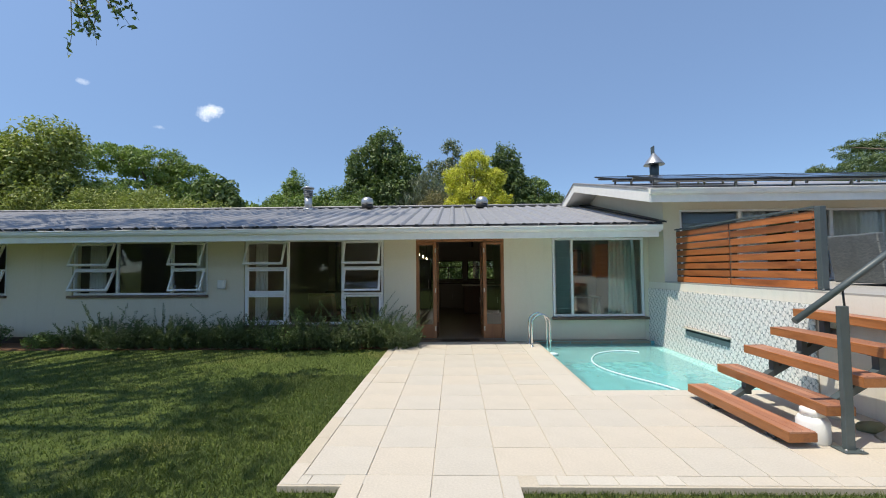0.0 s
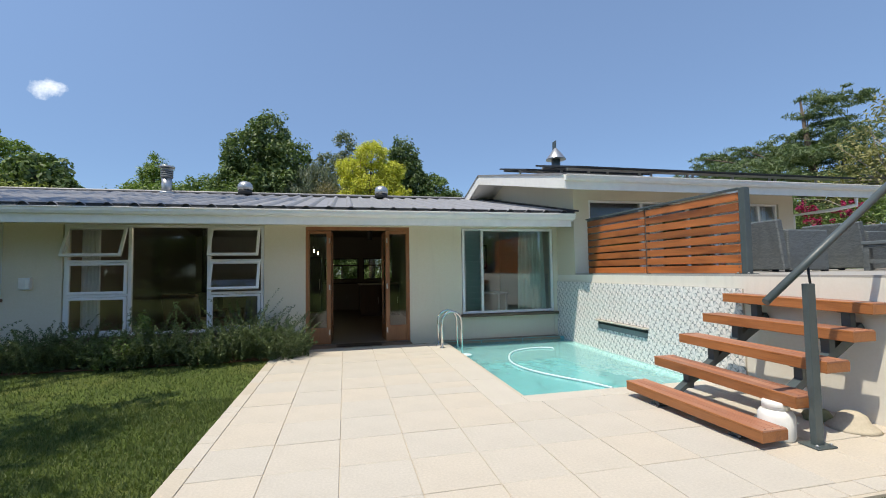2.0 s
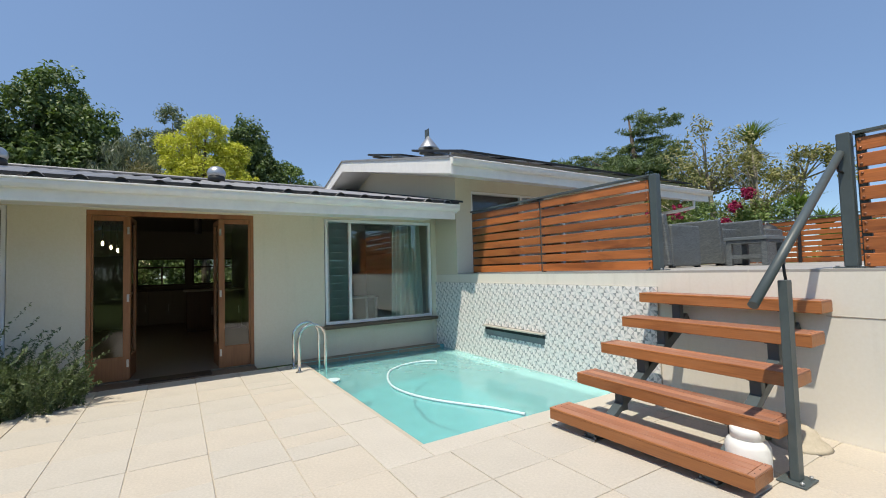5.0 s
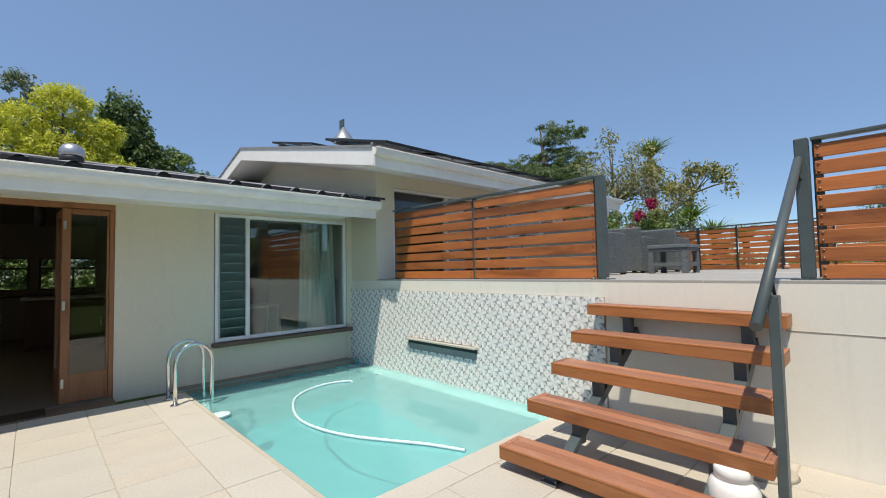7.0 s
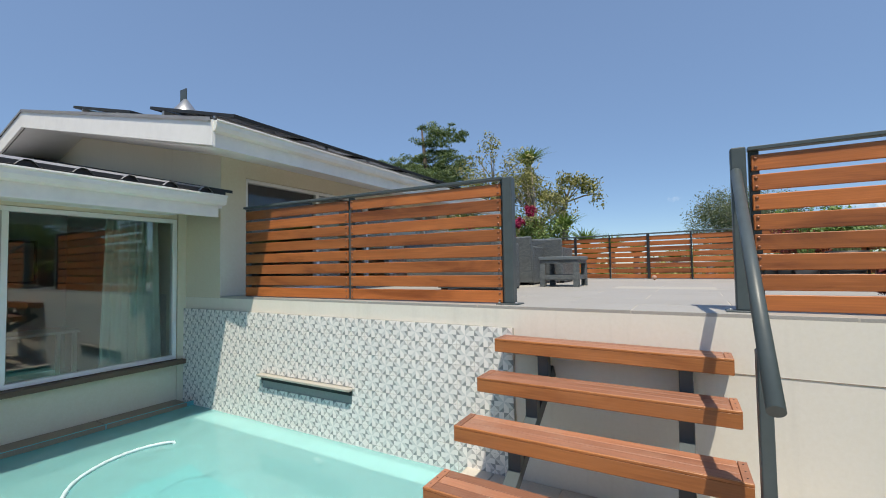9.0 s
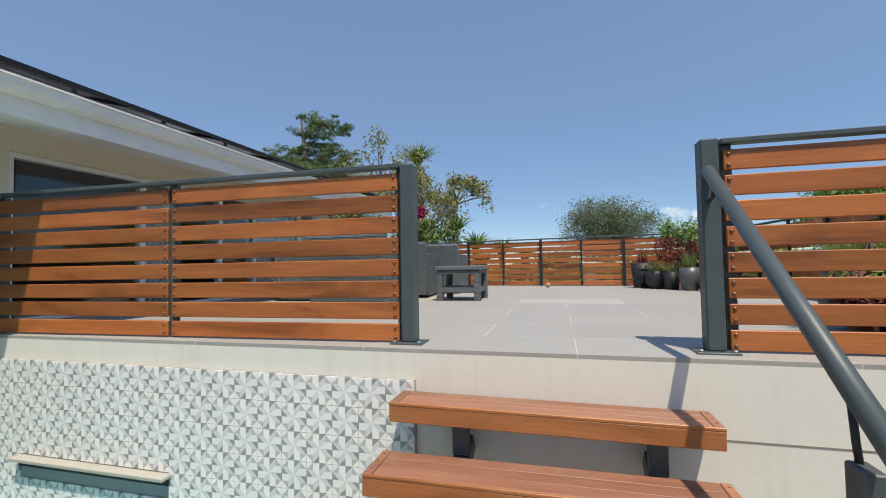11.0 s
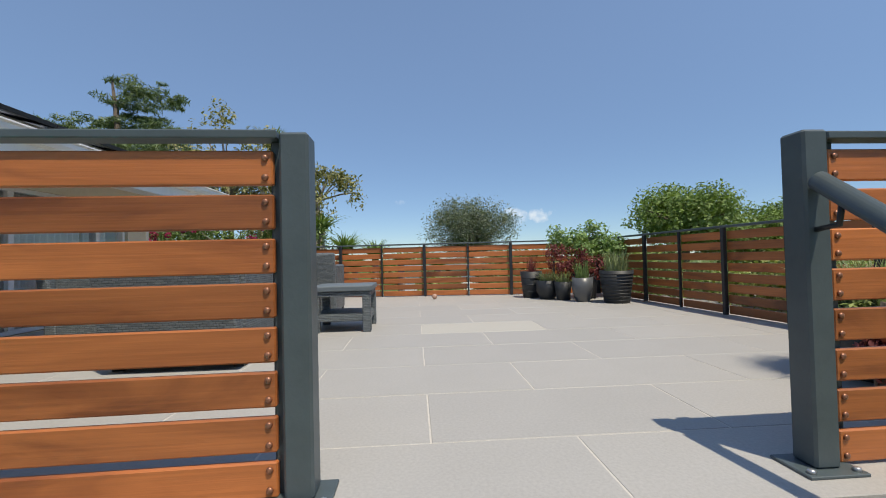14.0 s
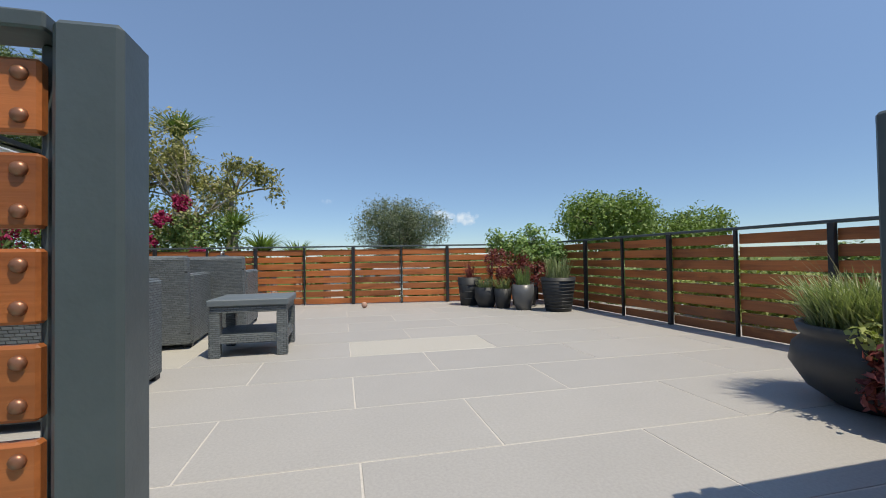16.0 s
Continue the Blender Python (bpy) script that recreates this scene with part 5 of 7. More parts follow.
steps()
hr = thing("stair_handrail", (3.68, 4.412, 0.0), "thick grey steel handrail on a slim steel post beside the steps", "handrail")
part("post", boxm(-0.036, 0.036, -0.022, 0.022, 0.01, 1.125, 0.004), M["steel"], hr, "flat grey steel post")
part("base_plate", boxm(-0.085, 0.085, -0.07, 0.07, 0.002, 0.012, 0.002), M["steel"], hr)
for sx in (-0.062, 0.062):
    part("anchor_bolt", lathe([(0.011, 0.0), (0.011, 0.012), (0.005, 0.018), (0, 0.018)], 6), M["galv"], hr).matrix_basis = pose(sx, -0.045, 0.012)
part("side_bolt", lathe([(0.014, 0), (0.014, 0.012), (0.006, 0.018), (0, 0.018)], 6), M["galv"], hr).matrix_basis = pose(0.0, 0.022, 0.33, -90, 0, 0)
bm = bmesh.new()
add_tube(bm, [(0.02, 0.0, 1.12), (0.02, 0.005, 1.17), (0.02, 0.01, 1.25)], 0.008, 8)
part("spigot", bm, M["black"], hr)
bm = bmesh.new()
add_tube(bm, [(-0.365, 0.012, 1.005), (0.965, -0.015, 1.965)], 0.026, 20)
part("rail_tube", bm, M["steel"], hr, "round grey tube")
bm = bmesh.new()
add_tube(bm, [(0.99, -0.02, 1.83), (0.91, -0.015, 1.84), (0.90, -0.015, 1.9)], 0.008, 8)
part("bracket", bm, M["black"], hr)


def ladder():
    t = thing("pool_ladder", (2.05, 8.95, 0), "curved stainless steel pool ladder handrails", "pool ladder")
    for dy in (0.0, 0.30):
        bm = bmesh.new()
        pts = [(-0.02, dy, 0.0), (-0.02, dy, 0.36)]
        for k in range(9):
            a = math.pi - math.pi * k / 8
            pts.append((0.145 + 0.165 * math.cos(a), dy, 0.42 + 0.165 * math.sin(a)))
        pts += [(0.31, dy, 0.3), (0.31, dy, -0.9)]
        add_tube(bm, pts, 0.019, 14)
        r = part("rail", bm, M["chrome"], t, "polished tube")
        part("flange", lathe([(0.045, 0), (0.04, 0.012), (0.02, 0.018), (0, 0.018)], 18), M["chrome"], r).matrix_basis = pose(-0.02, dy, 0)
    for z in (-0.3, -0.6):
        part("rung", boxm(0.27, 0.35, 0.0, 0.30, z - 0.015, z + 0.015, 0.005), M["plastic"], t)


ladder()

# ---------------------------------------------------------------- things under and beside the steps
tub = thing("chlorine_tub", (3.56, 4.60, 0.0), "white plastic chlorine tub with a screw lid under the steps", "tub")
part("body", lathe([(0.0, 0), (0.105, 0), (0.115, 0.02), (0.115, 0.17), (0.1, 0.2), (0.078, 0.215), (0, 0.215)], 28), M["plastic"], tub)
part("lid", lathe([(0.085, 0.215), (0.085, 0.265), (0.078, 0.27), (0, 0.27)], 28), M["plastic"], tub)
hat = thing("sun_hat", (4.28, 4.60, 0.0), "crumpled pale straw hat lying by the wall", "hat")
part("crown", lathe([(0.17, 0.0), (0.15, 0.02), (0.11, 0.05), (0.09, 0.10), (0.05, 0.125), (0.0, 0.13)], 20), M["straw"], hat)
rag = thing("folded_cloth", (4.25, 4.82, 0.0), "faded green cloth crumpled on the paving", "cloth")
bm = bmesh.new()
bmesh.ops.create_icosphere(bm, subdivisions=3, radius=0.1)
for v in bm.verts:
    v.co = Vector((v.co.x * 1.2, v.co.y * 0.9, max(0.0, (v.co.z + 0.02) * 0.7))) * (1 + 0.25 * noise.noise(v.co * 14))
part("heap", bm, M["greencloth"], rag, smooth=True)
mat_ = thing("door_mat", (0.72, FRONT - 0.06, 0.004), "dark woven door mat on the threshold", "door mat")
part("mat_body", boxm(-0.38, 0.38, -0.2, 0.05, 0, 0.014, 0.004), M["darkwood"], mat_)
meter = thing("meter_box", (-4.21, FRONT - 0.075, 1.16), "small white electric box on the wall", "meter box")
part("case", boxm(-0.085, 0.07, 0, 0.07, -0.09, 0.09, 0.008), M["plastic"], meter)
part("cover", boxm(0.015, 0.06, -0.008, 0.0, -0.06, 0.06, 0.003), M["fascia"], meter)


# ---------------------------------------------------------------- terrace furniture
def armchair(loc, rot, label):
    t = thing("wicker_armchair", loc, label, "armchair", "terrace armchairs", rot=rot)
    # front faces +x
    for s, nm in ((-1, "arm"), (1, "arm")):
        y0, y1 = (0.30, 0.38) if s > 0 else (-0.38, -0.30)
        part("arm", boxm(-0.32, 0.36, y0, y1, 0.02, 0.56, 0.015), M["wicker"], t)
    bm = boxm(-0.05, 0.05, -0.38, 0.38, 0.04, 0.70, 0.015)
    m = Matrix.Translation((-0.34, 0, 0)) @ Matrix.Rotation(radians(-9), 4, "Y")
    bmesh.ops.transform(bm, matrix=m, verts=bm.verts)
    part("backrest", bm, M["wicker"], t)
    part("seat", boxm(-0.28, 0.35, -0.30, 0.30, 0.10, 0.34, 0.012), M["wicker"], t)
    part("seat_cushion", boxm(-0.24, 0.34, -0.29, 0.29, 0.345, 0.42, 0.02), M["cushion"], t)
    for x, y in ((-0.28, -0.34), (-0.28, 0.34), (0.32, -0.34), (0.32, 0.34)):
        part("leg", boxm(x - 0.03, x + 0.03, y - 0.03, y + 0.03, 0, 0.03), M["black"], t)
    return t


chair = armchair((6.47, 6.88, DECK + 0.001), 0, "charcoal woven armchair on the terrace, back to the pool")
c2 = copy_thing(chair, pose(8.02, 7.02, DECK + 0.001, 0, 0, 4))
c2["label"] = "charcoal woven armchair beside the low table, tilted back"
c3 = copy_thing(chair, pose(7.5, 8.0, DECK + 0.001, 0, 0, -92))
c3["label"] = "charcoal woven armchair near the sliding doors"


c4 = copy_thing(chair, pose(8.82, 6.78, DECK + 0.001, 0, 0, 2))
c4["label"] = "charcoal woven armchair beyond the low table"


def side_table():
    t = thing("wicker_side_table", (7.5, 6.13, DECK + 0.001), "low square charcoal woven table with a shelf below", "table")
    part("tabletop", boxm(-0.27, 0.27, -0.26, 0.26, 0.345, 0.39, 0.006), M["resin"], t)
    part("apron", boxm(-0.255, 0.255, -0.245, 0.245, 0.30, 0.344, 0.004), M["wicker"], t)
    part("shelf", boxm(-0.25, 0.25, -0.24, 0.24, 0.09, 0.15, 0.006), M["wicker"], t)
    for x, y in ((-0.225, -0.215), (0.225, -0.215), (-0.225, 0.215), (0.225, 0.215)):
        part("leg", boxm(x - 0.035, x + 0.035, y - 0.035, y + 0.035, 0, 0.30, 0.004), M["wicker"], t)


side_table()


def kettle(loc):
    t = thing("kettle_barbecue", loc, "black kettle barbecue with a domed lid", "barbecue")
    part("bowl", lathe([(r * 0.66, z * 0.93) for r, z in [(0.04, 0.42), (0.16, 0.45), (0.24, 0.53), (0.27, 0.6), (0.0, 0.6)]], 28), M["pot_black"], t)
    part("lid", lathe([(r * 0.66, z * 0.93) for r, z in [(0.275, 0.605), (0.26, 0.67), (0.2, 0.74), (0.1, 0.785), (0, 0.79)]], 28), M["pot_black"], t, "glossy black domed lid")
    bm = bmesh.new()
    add_tube(bm, [(-0.06, 0, 0.72), (-0.055, 0, 0.765), (0.055, 0, 0.765), (0.06, 0, 0.72)], 0.012, 8)
    part("lid_handle", bm, M["alu"], t)
    for k in range(3):
        a = 2 * math.pi * k / 3
        bm = bmesh.new()
        add_tube(bm, [(0.08 * math.cos(a), 0.08 * math.sin(a), 0.46), (0.19 * math.cos(a), 0.19 * math.sin(a), 0.0)], 0.013, 8)
        part("leg", bm, M["alu"], t)


kettle((10.2, 7.02, DECK + 0.001))
ball = thing("ball", (9.95, 5.22, DECK + 0.041), "small faded pinkish ball on the terrace floor", "ball")
bm = bmesh.new()
bmesh.ops.create_uvsphere(bm, u_segments=20, v_segments=12, radius=0.04)
for v in bm.verts:
    v.co *= 1 + 0.02 * noise.noise(v.co * 60)
part("skin", bm, M["pinkball"], ball, smooth=True)


# ---------------------------------------------------------------- pots
def blades(rng, n, r0, height, lean, width, segs=4):
    """Arching strap leaves rising from a disc: quads for raw_mesh."""
    out = []
    for _ in range(n):
        a = rng.uniform(0, 2 * math.pi)
        rr = r0 * math.sqrt(rng.uniform(0, 1))
        base = np.array([rr * math.cos(a), rr * math.sin(a), 0.0])
        a2 = a + rng.normal() * 0.7
        d = np.array([math.cos(a2), math.sin(a2), 0.0])
        s = np.array([-d[1], d[0], 0.0])
        h = height * rng.uniform(0.55, 1.15)
        ln = lean * rng.uniform(0.3, 1.3)
        prev = None
        for k in range(segs + 1):
            f = k / segs
            p = base + d * ln * h * f ** 1.8 + np.array([0, 0, 1.0]) * h * (f - 0.25 * ln * f ** 2.5)
            w = width * (1 - f ** 2.2) * 0.5 + 0.0006
            cur = (p - s * w, p + s * w)
            if prev is not None:
                out += [prev[0], prev[1], cur[1], cur[0]]
            prev = cur
    return np.array(out)


def pot(name, loc, profile, mat, label, ribs=0, square=False):
    t = thing(name, loc, label, "plant pot", "pots on the terrace")
    seg = 4 if square else 30
    top_r, top_z = profile[-1]
    inner = profile + [(top_r * 0.9, top_z), (top_r * 0.86, top_z - 0.05), (0.0, top_z - 0.05)]
    part("pot_wall", lathe([(0.0, 0.0)] + inner, seg), M[mat], t, smooth=not square)
    for i in range(ribs):
        f = (i + 1) / (ribs + 1)
        z = profile[0][1] + (profile[-1][1] - profile[0][1]) * f
        r = profile[0][0] + (profile[-1][0] - profile[0][0]) * f
        part("rib", lathe([(r, z - 0.008), (r + 0.008, z), (r, z + 0.008)], 30), M[mat], t, smooth=True)
    part("soil", lathe([(0, top_z - 0.06), (top_r * 0.86, top_z - 0.055), (0.0, top_z - 0.045)], 18), M["soil"], t)
    return t


def blade_plant(name, loc, seed, n, r0, h, lean, w, mat, label, category="plant"):
    t = thing(name, loc, label, category, "potted plants on the terrace")
    q = blades(np.random.default_rng(seed), n, r0, h, lean, w)
    raw_mesh("leaves", q, np.arange(len(q)), 4, [M[mat]], t, kind="stuff")
    return t


D1 = DECK + 0.001
for x, y, prof, mat, ribs, label in (
        (8.80, 2.99, [(0.15, 0), (0.205, 0.40)], "pot_black", 9, "large black ribbed pot"),
        (9.05, 3.33, [(0.09, 0), (0.135, 0.17), (0.13, 0.31)], "pot_grey", 0, "slim grey glazed pot"),
        (9.30, 3.50, [(0.085, 0), (0.12, 0.25)], "pot_black", 0, "small black pot"),
        (9.50, 3.66, [(0.10, 0), (0.15, 0.12), (0.145, 0.26)], "pot_black", 0, "rounded black pot"),
        (9.80, 3.80, [(0.12, 0), (0.16, 0.38)], "pot_black", 3, "tall black pot"),
        (9.55, 3.1, [(0.15, 0), (0.19, 0.36)], "pot_black", 0, "black pot behind the others")):
    pot("plant_pot", (x, y, D1), prof, mat, label + " on the terrace", ribs)
blade_plant("sword_leaf_plant", (8.80, 2.99, D1 + 0.34), 1, 170, 0.13, 0.30, 0.25, 0.014, "leaf_blade", "upright striped blades in the ribbed pot")
blade_plant("sword_leaf_plant", (9.05, 3.33, D1 + 0.26), 2, 110, 0.08, 0.26, 0.25, 0.012, "leaf_mid", "fresh green blades in the grey pot")
blade_plant("sword_leaf_plant", (9.30, 3.50, D1 + 0.18), 3, 110, 0.08, 0.24, 0.6, 0.01, "leaf_blade", "spreading striped blades in the small pot")
blade_plant("sword_leaf_plant", (9.50, 3.66, D1 + 0.20), 4, 120, 0.09, 0.20, 0.5, 0.01, "leaf_blade", "spreading striped blades in the rounded pot")
blade_plant("twiggy_plant", (9.80, 3.80, D1 + 0.33), 5, 60, 0.08, 0.28, 0.3, 0.008, "leaf_red", "thin reddish stems in the tall pot")
# big bowl pot with rush-like leaves
pot("bowl_pot", (5.42, 3.33, D1), [(0.14, 0), (0.24, 0.07), (0.30, 0.17), (0.285, 0.25), (0.25, 0.285), (0.262, 0.30), (0.275, 0.34)], "pot_stone", "large dark round-bellied bowl pot on the terrace")
blade_plant("rush_plant", (5.42, 3.33, D1 + 0.28), 9, 1300, 0.22, 0.28, 0.6, 0.007, "leaf_blade", "dense arching rush-like leaves with dry tips in the bowl pot")
blade_plant("dry_stalks", (5.42, 3.33, D1 + 0.31), 10, 14, 0.15, 0.42, 0.5, 0.004, "leaf_sand", "pale dry flower stalks in the bowl pot")


def shrub(name, loc, seed, lobes, clumps, per, cr, leaf, mat, label, category="shrub", stem="bark", **kw):
    return tree(name, loc, seed, lobes, clumps, per, cr, leaf, mat, 0.02, label, bark=stem, category=category, limbs=14, **kw)


shrub("potted_shrub", (9.55, 3.1, D1 + 0.3), 21, [(0, 0, 0.42, 0.28, 0.34, 0.24), (-0.1, -0.36, 0.36, 0.22, 0.26, 0.2), (0.1, 0.32, 0.55, 0.12, 0.14, 0.26), (0.05, -0.2, 0.6, 0.12, 0.14, 0.2)], 90, 26, 0.10, (0.06, 0.022), "leaf_pot", "bushy variegated shrub in a pot at the terrace corner", shell=0.2)
shrub("potted_red_shrub", (9.35, 3.25, D1 + 0.05), 22, [(0, 0, 0.40, 0.25, 0.42, 0.25), (0.1, 0.3, 0.5, 0.15, 0.18, 0.18)], 60, 26, 0.07, (0.04, 0.016), "leaf_red", "dark reddish shrub among the pots", shell=0.2)
shrub("red_succulent", (5.19, 3.58, D1), 23, [(0, 0, 0.20, 0.10, 0.12, 0.12)], 22, 26, 0.06, (0.045, 0.02), "leaf_red", "red and yellow leafed plant beside the bowl pot", shell=0.2)
shrub("yellow_succulent", (5.22, 3.50, D1 + 0.2), 24, [(0, 0, 0.12, 0.14, 0.16, 0.1)], 22, 26, 0.05, (0.045, 0.018), "leaf_olive", "yellow-green leaf rosettes beside the bowl pot", shell=0.2)
bh = thing("garden_hose", (5.05, 3.4, D1), "dark blue garden hose lying on the terrace", "hose")
bm = bmesh.new()
add_tube(bm, [(0.0 + 0.12 * math.sin(k * 0.5), -1.2 + 0.12 * k, 0.012) for k in range(14)], 0.011, 8)
part("tube", bm, M["bluehose"], bh)


# ---------------------------------------------------------------- rooms behind the windows
def cabinet(name, loc, w, d, h, mat, label, doors=2, category="cabinet"):
    t = thing(name, loc, label, category)
    body = part("body", boxm(0, w, 0, d, 0, h, 0.004), M[mat], t)
    for k in range(doors):
        a = w * k / doors
        dr = part("door", boxm(a + 0.004, a + w / doors - 0.004, -0.02, -0.001, 0.08, h - 0.01, 0.003), M[mat], body)
        part("handle", boxm(a + w / doors - 0.06, a + w / doors - 0.05, -0.035, -0.02, h * 0.4, h * 0.6), M["alu"], dr)
    return t


# base cabinets share the darkened room plaster, kitchen shade included in the colour
for k in range(3):
    cabinet("kitchen_cabinet", (-0.9 + 1.0 * k, 16.75, 0.016), 0.99, 0.6, 0.86, "inner", "pale kitchen base cabinet under the window")
finish("worktop", boxm(-0.9, 2.1, 16.72, 17.38, 0.877, 0.915, 0.004), M["darkwood"], label="dark worktop along the kitchen window wall", category="worktop")
cabinet("kitchen_island", (0.9, 14.4, 0.016), 1.1, 0.8, 0.88, "darkwood", "dark timber kitchen island", 2, "kitchen island")
finish("island_worktop", boxm(0.85, 2.05, 14.35, 15.25, 0.897, 0.93, 0.004), M["creamtile"], label="pale stone top of the kitchen island", category="worktop")
cabinet("refrigerator", (-0.95, 16.2, 0.016), 0.0 + 0.7, 0.5, 1.75, "black", "dark upright refrigerator by the kitchen wall", 1, "refrigerator")
kw = thing("window_6", (0, 0, 0), "kitchen window in the back wall with garden beyond", "window", kind="structure")
for a, b in ((-0.2, 0.95), (1.1, 2.3)):
    frame_bars(kw, a, b, 1.0, 1.75, 17.44, 17.5, 0.04, material="darkwood")
    part("transom", boxm(a, b, 17.44, 17.5, 1.48, 1.52), M["darkwood"], kw)
    part("mullion", boxm((a + b) / 2 - 0.02, (a + b) / 2 + 0.02, 17.44, 17.5, 1.04, 1.48), M["darkwood"], kw)
    pane(kw, a + 0.04, b - 0.04, 1.04, 1.71, 17.47)


def pendant(loc, label):
    t = thing("pendant_lamp", loc, label, "pendant lamp", "pendant lamps over the table")
    part("cord", boxm(-0.004, 0.004, -0.004, 0.004, 0.1, 1.06), M["black"], t)
    part("socket", lathe([(0.02, 0.06), (0.025, 0.1), (0, 0.11)], 10), M["black"], t)
    part("bulb", lathe([(0.0, -0.022), (0.014, -0.014), (0.019, 0.008), (0.011, 0.05), (0, 0.06)], 12), M["warmlamp"], t)
    return t


p = pendant((-0.33, 12.4, 1.81), "bare glowing bulb on a black cord")
copy_thing(p, pose(-0.22, 12.42, 1.75))
copy_thing(p, pose(-0.13, 12.44, 1.70))
lan = thing("glass_lantern", (1.05, 12.2, 2.0), "dark cylindrical lantern hanging from the ceiling", "pendant lamp")
part("shade", lathe([(0.06, 0), (0.06, 0.28), (0.02, 0.34), (0, 0.34)], 16), M["black"], lan)
part("cord", boxm(-0.005, 0.005, -0.005, 0.005, 0.34, 0.62), M["black"], lan)
track = thing("track_light", (-1.9, 11.2, 2.36), "ceiling track with small glowing spotlights", "track light")
part("track", boxm(-0.75, 0.75, -0.015, 0.015, 0.08, 0.1), M["alu"], track)
for x in (-0.65, -0.1, 0.5, 0.62):
    part("spot_head", lathe([(0.03, 0.0), (0.035, 0.07), (0, 0.08)], 12), M["alu"], track).matrix_basis = pose(x, 0, 0)
    part("spot_bulb", lathe([(0, -0.004), (0.024, -0.002), (0.024, 0.004), (0, 0.005)], 12), M["warmlamp"], track).matrix_basis = pose(x, 0, 0)
lamp_data = bpy.data.lights.new("room_lamp", "POINT")
lamp_data.energy = 9
lamp_data.color = (1, 0.8, 0.58)
lamp_data.shadow_soft_size = 0.08
lamp = new("room_lamp", lamp_data)
lamp.location = (-1.3, 11.2, 2.2)
sp = thing("wood_stove", (-2.55, 12.6, 0.016), "black wood stove with a tall black flue pipe", "stove")
part("body", boxm(-0.3, 0.3, -0.22, 0.22, 0.12, 0.85, 0.01), M["black"], sp)
part("flue_pipe", lathe([(0.085, 0.85), (0.085, 2.75), (0, 2.75)], 16), M["black"], sp)
part("base", boxm(-0.26, 0.26, -0.2, 0.2, 0, 0.12), M["black"], sp)


def easy_chair(loc, rot, mat, label):
    t = thing("easy_chair", loc, label, "armchair", rot=rot)
    part("seat", boxm(-0.35, 0.35, -0.33, 0.33, 0.2, 0.42, 0.04), M[mat], t)
    bm = boxm(-0.35, 0.35, -0.06, 0.06, 0.38, 0.92, 0.04)
    bmesh.ops.transform(bm, matrix=Matrix.Translation((0, 0.33, 0)) @ Matrix.Rotation(radians(-12), 4, "X"), verts=bm.verts)
    part("backrest", bm, M[mat], t)
    for x in (-0.38, 0.38):
        part("armrest", boxm(x - 0.03, x + 0.03, -0.3, 0.3, 0.55, 0.59, 0.01), M["darkwood"], t)
        for y in (-0.28, 0.28):
            part("leg", boxm(x - 0.02, x + 0.02, y - 0.02, y + 0.02, 0, 0.55), M["darkwood"], t)


easy_chair((-2.2, 11.0, 0.016), 160, "leather", "brown leather easy chair in the living room")
easy_chair((-1.2, 11.5, 0.016), 200, "cushion", "dark grey easy chair in the living room")


def picture(loc, w, h, rot, mat, label):
    t = thing("framed_picture", loc, label, "picture", rot=rot)
    bm = bmesh.new()
    for b in ((-w / 2, w / 2, -0.02, 0, 0, 0.035), (-w / 2, w / 2, -0.02, 0, h - 0.035, h), (-w / 2, -w / 2 + 0.035, -0.02, 0, 0.035, h - 0.035), (w / 2 - 0.035, w / 2, -0.02, 0, 0.035, h - 0.035)):
        add_box(bm, *b, 0.003)
    part("picture_frame", bm, M["darkwood"], t)
    part("print", boxm(-w / 2 + 0.035, w / 2 - 0.035, -0.008, -0.001, 0.035, h - 0.035), M[mat], t)


picture((3.55, 12.895, 1.3), 0.34, 0.62, 0, "rosewood", "narrow dark-framed print in the study")
picture((3.98, 12.895, 1.3), 0.34, 0.62, 0, "rosewood", "narrow dark-framed print in the study")
picture((-6.2, 13.59, 1.2), 0.4, 0.5, 0, "rosewood", "small framed print in the bedroom")
picture((-6.0, 13.59, 1.85), 0.35, 0.35, 0, "inner", "small framed print in the bedroom")
tv = thing("wall_screen", (-5.45, 13.55, 1.2), "large black television on the bedroom wall", "television")
part("panel", boxm(-0.6, 0.6, -0.04, 0.0, 0, 0.75, 0.006), M["black"], tv)
desk = thing("white_desk", (3.5, 11.4, 0.016), "small white desk in the study", "desk")
part("desktop", boxm(-0.55, 0.55, -0.28, 0.28, 0.71, 0.74, 0.004), M["white"], desk)
for x, y in ((-0.5, -0.24), (0.5, -0.24), (-0.5, 0.24), (0.5, 0.24)):
    part("leg", boxm(x - 0.02, x + 0.02, y - 0.02, y + 0.02, 0, 0.71), M["white"], desk)


# ---------------------------------------------------------------- garden bed and trees
finish("soil_bed", boxm(-16, -0.5, 9.0, FRONT - 0.014, -0.08, -0.028), M["soil"], kind="structure", label="bare red soil bed along the wall")


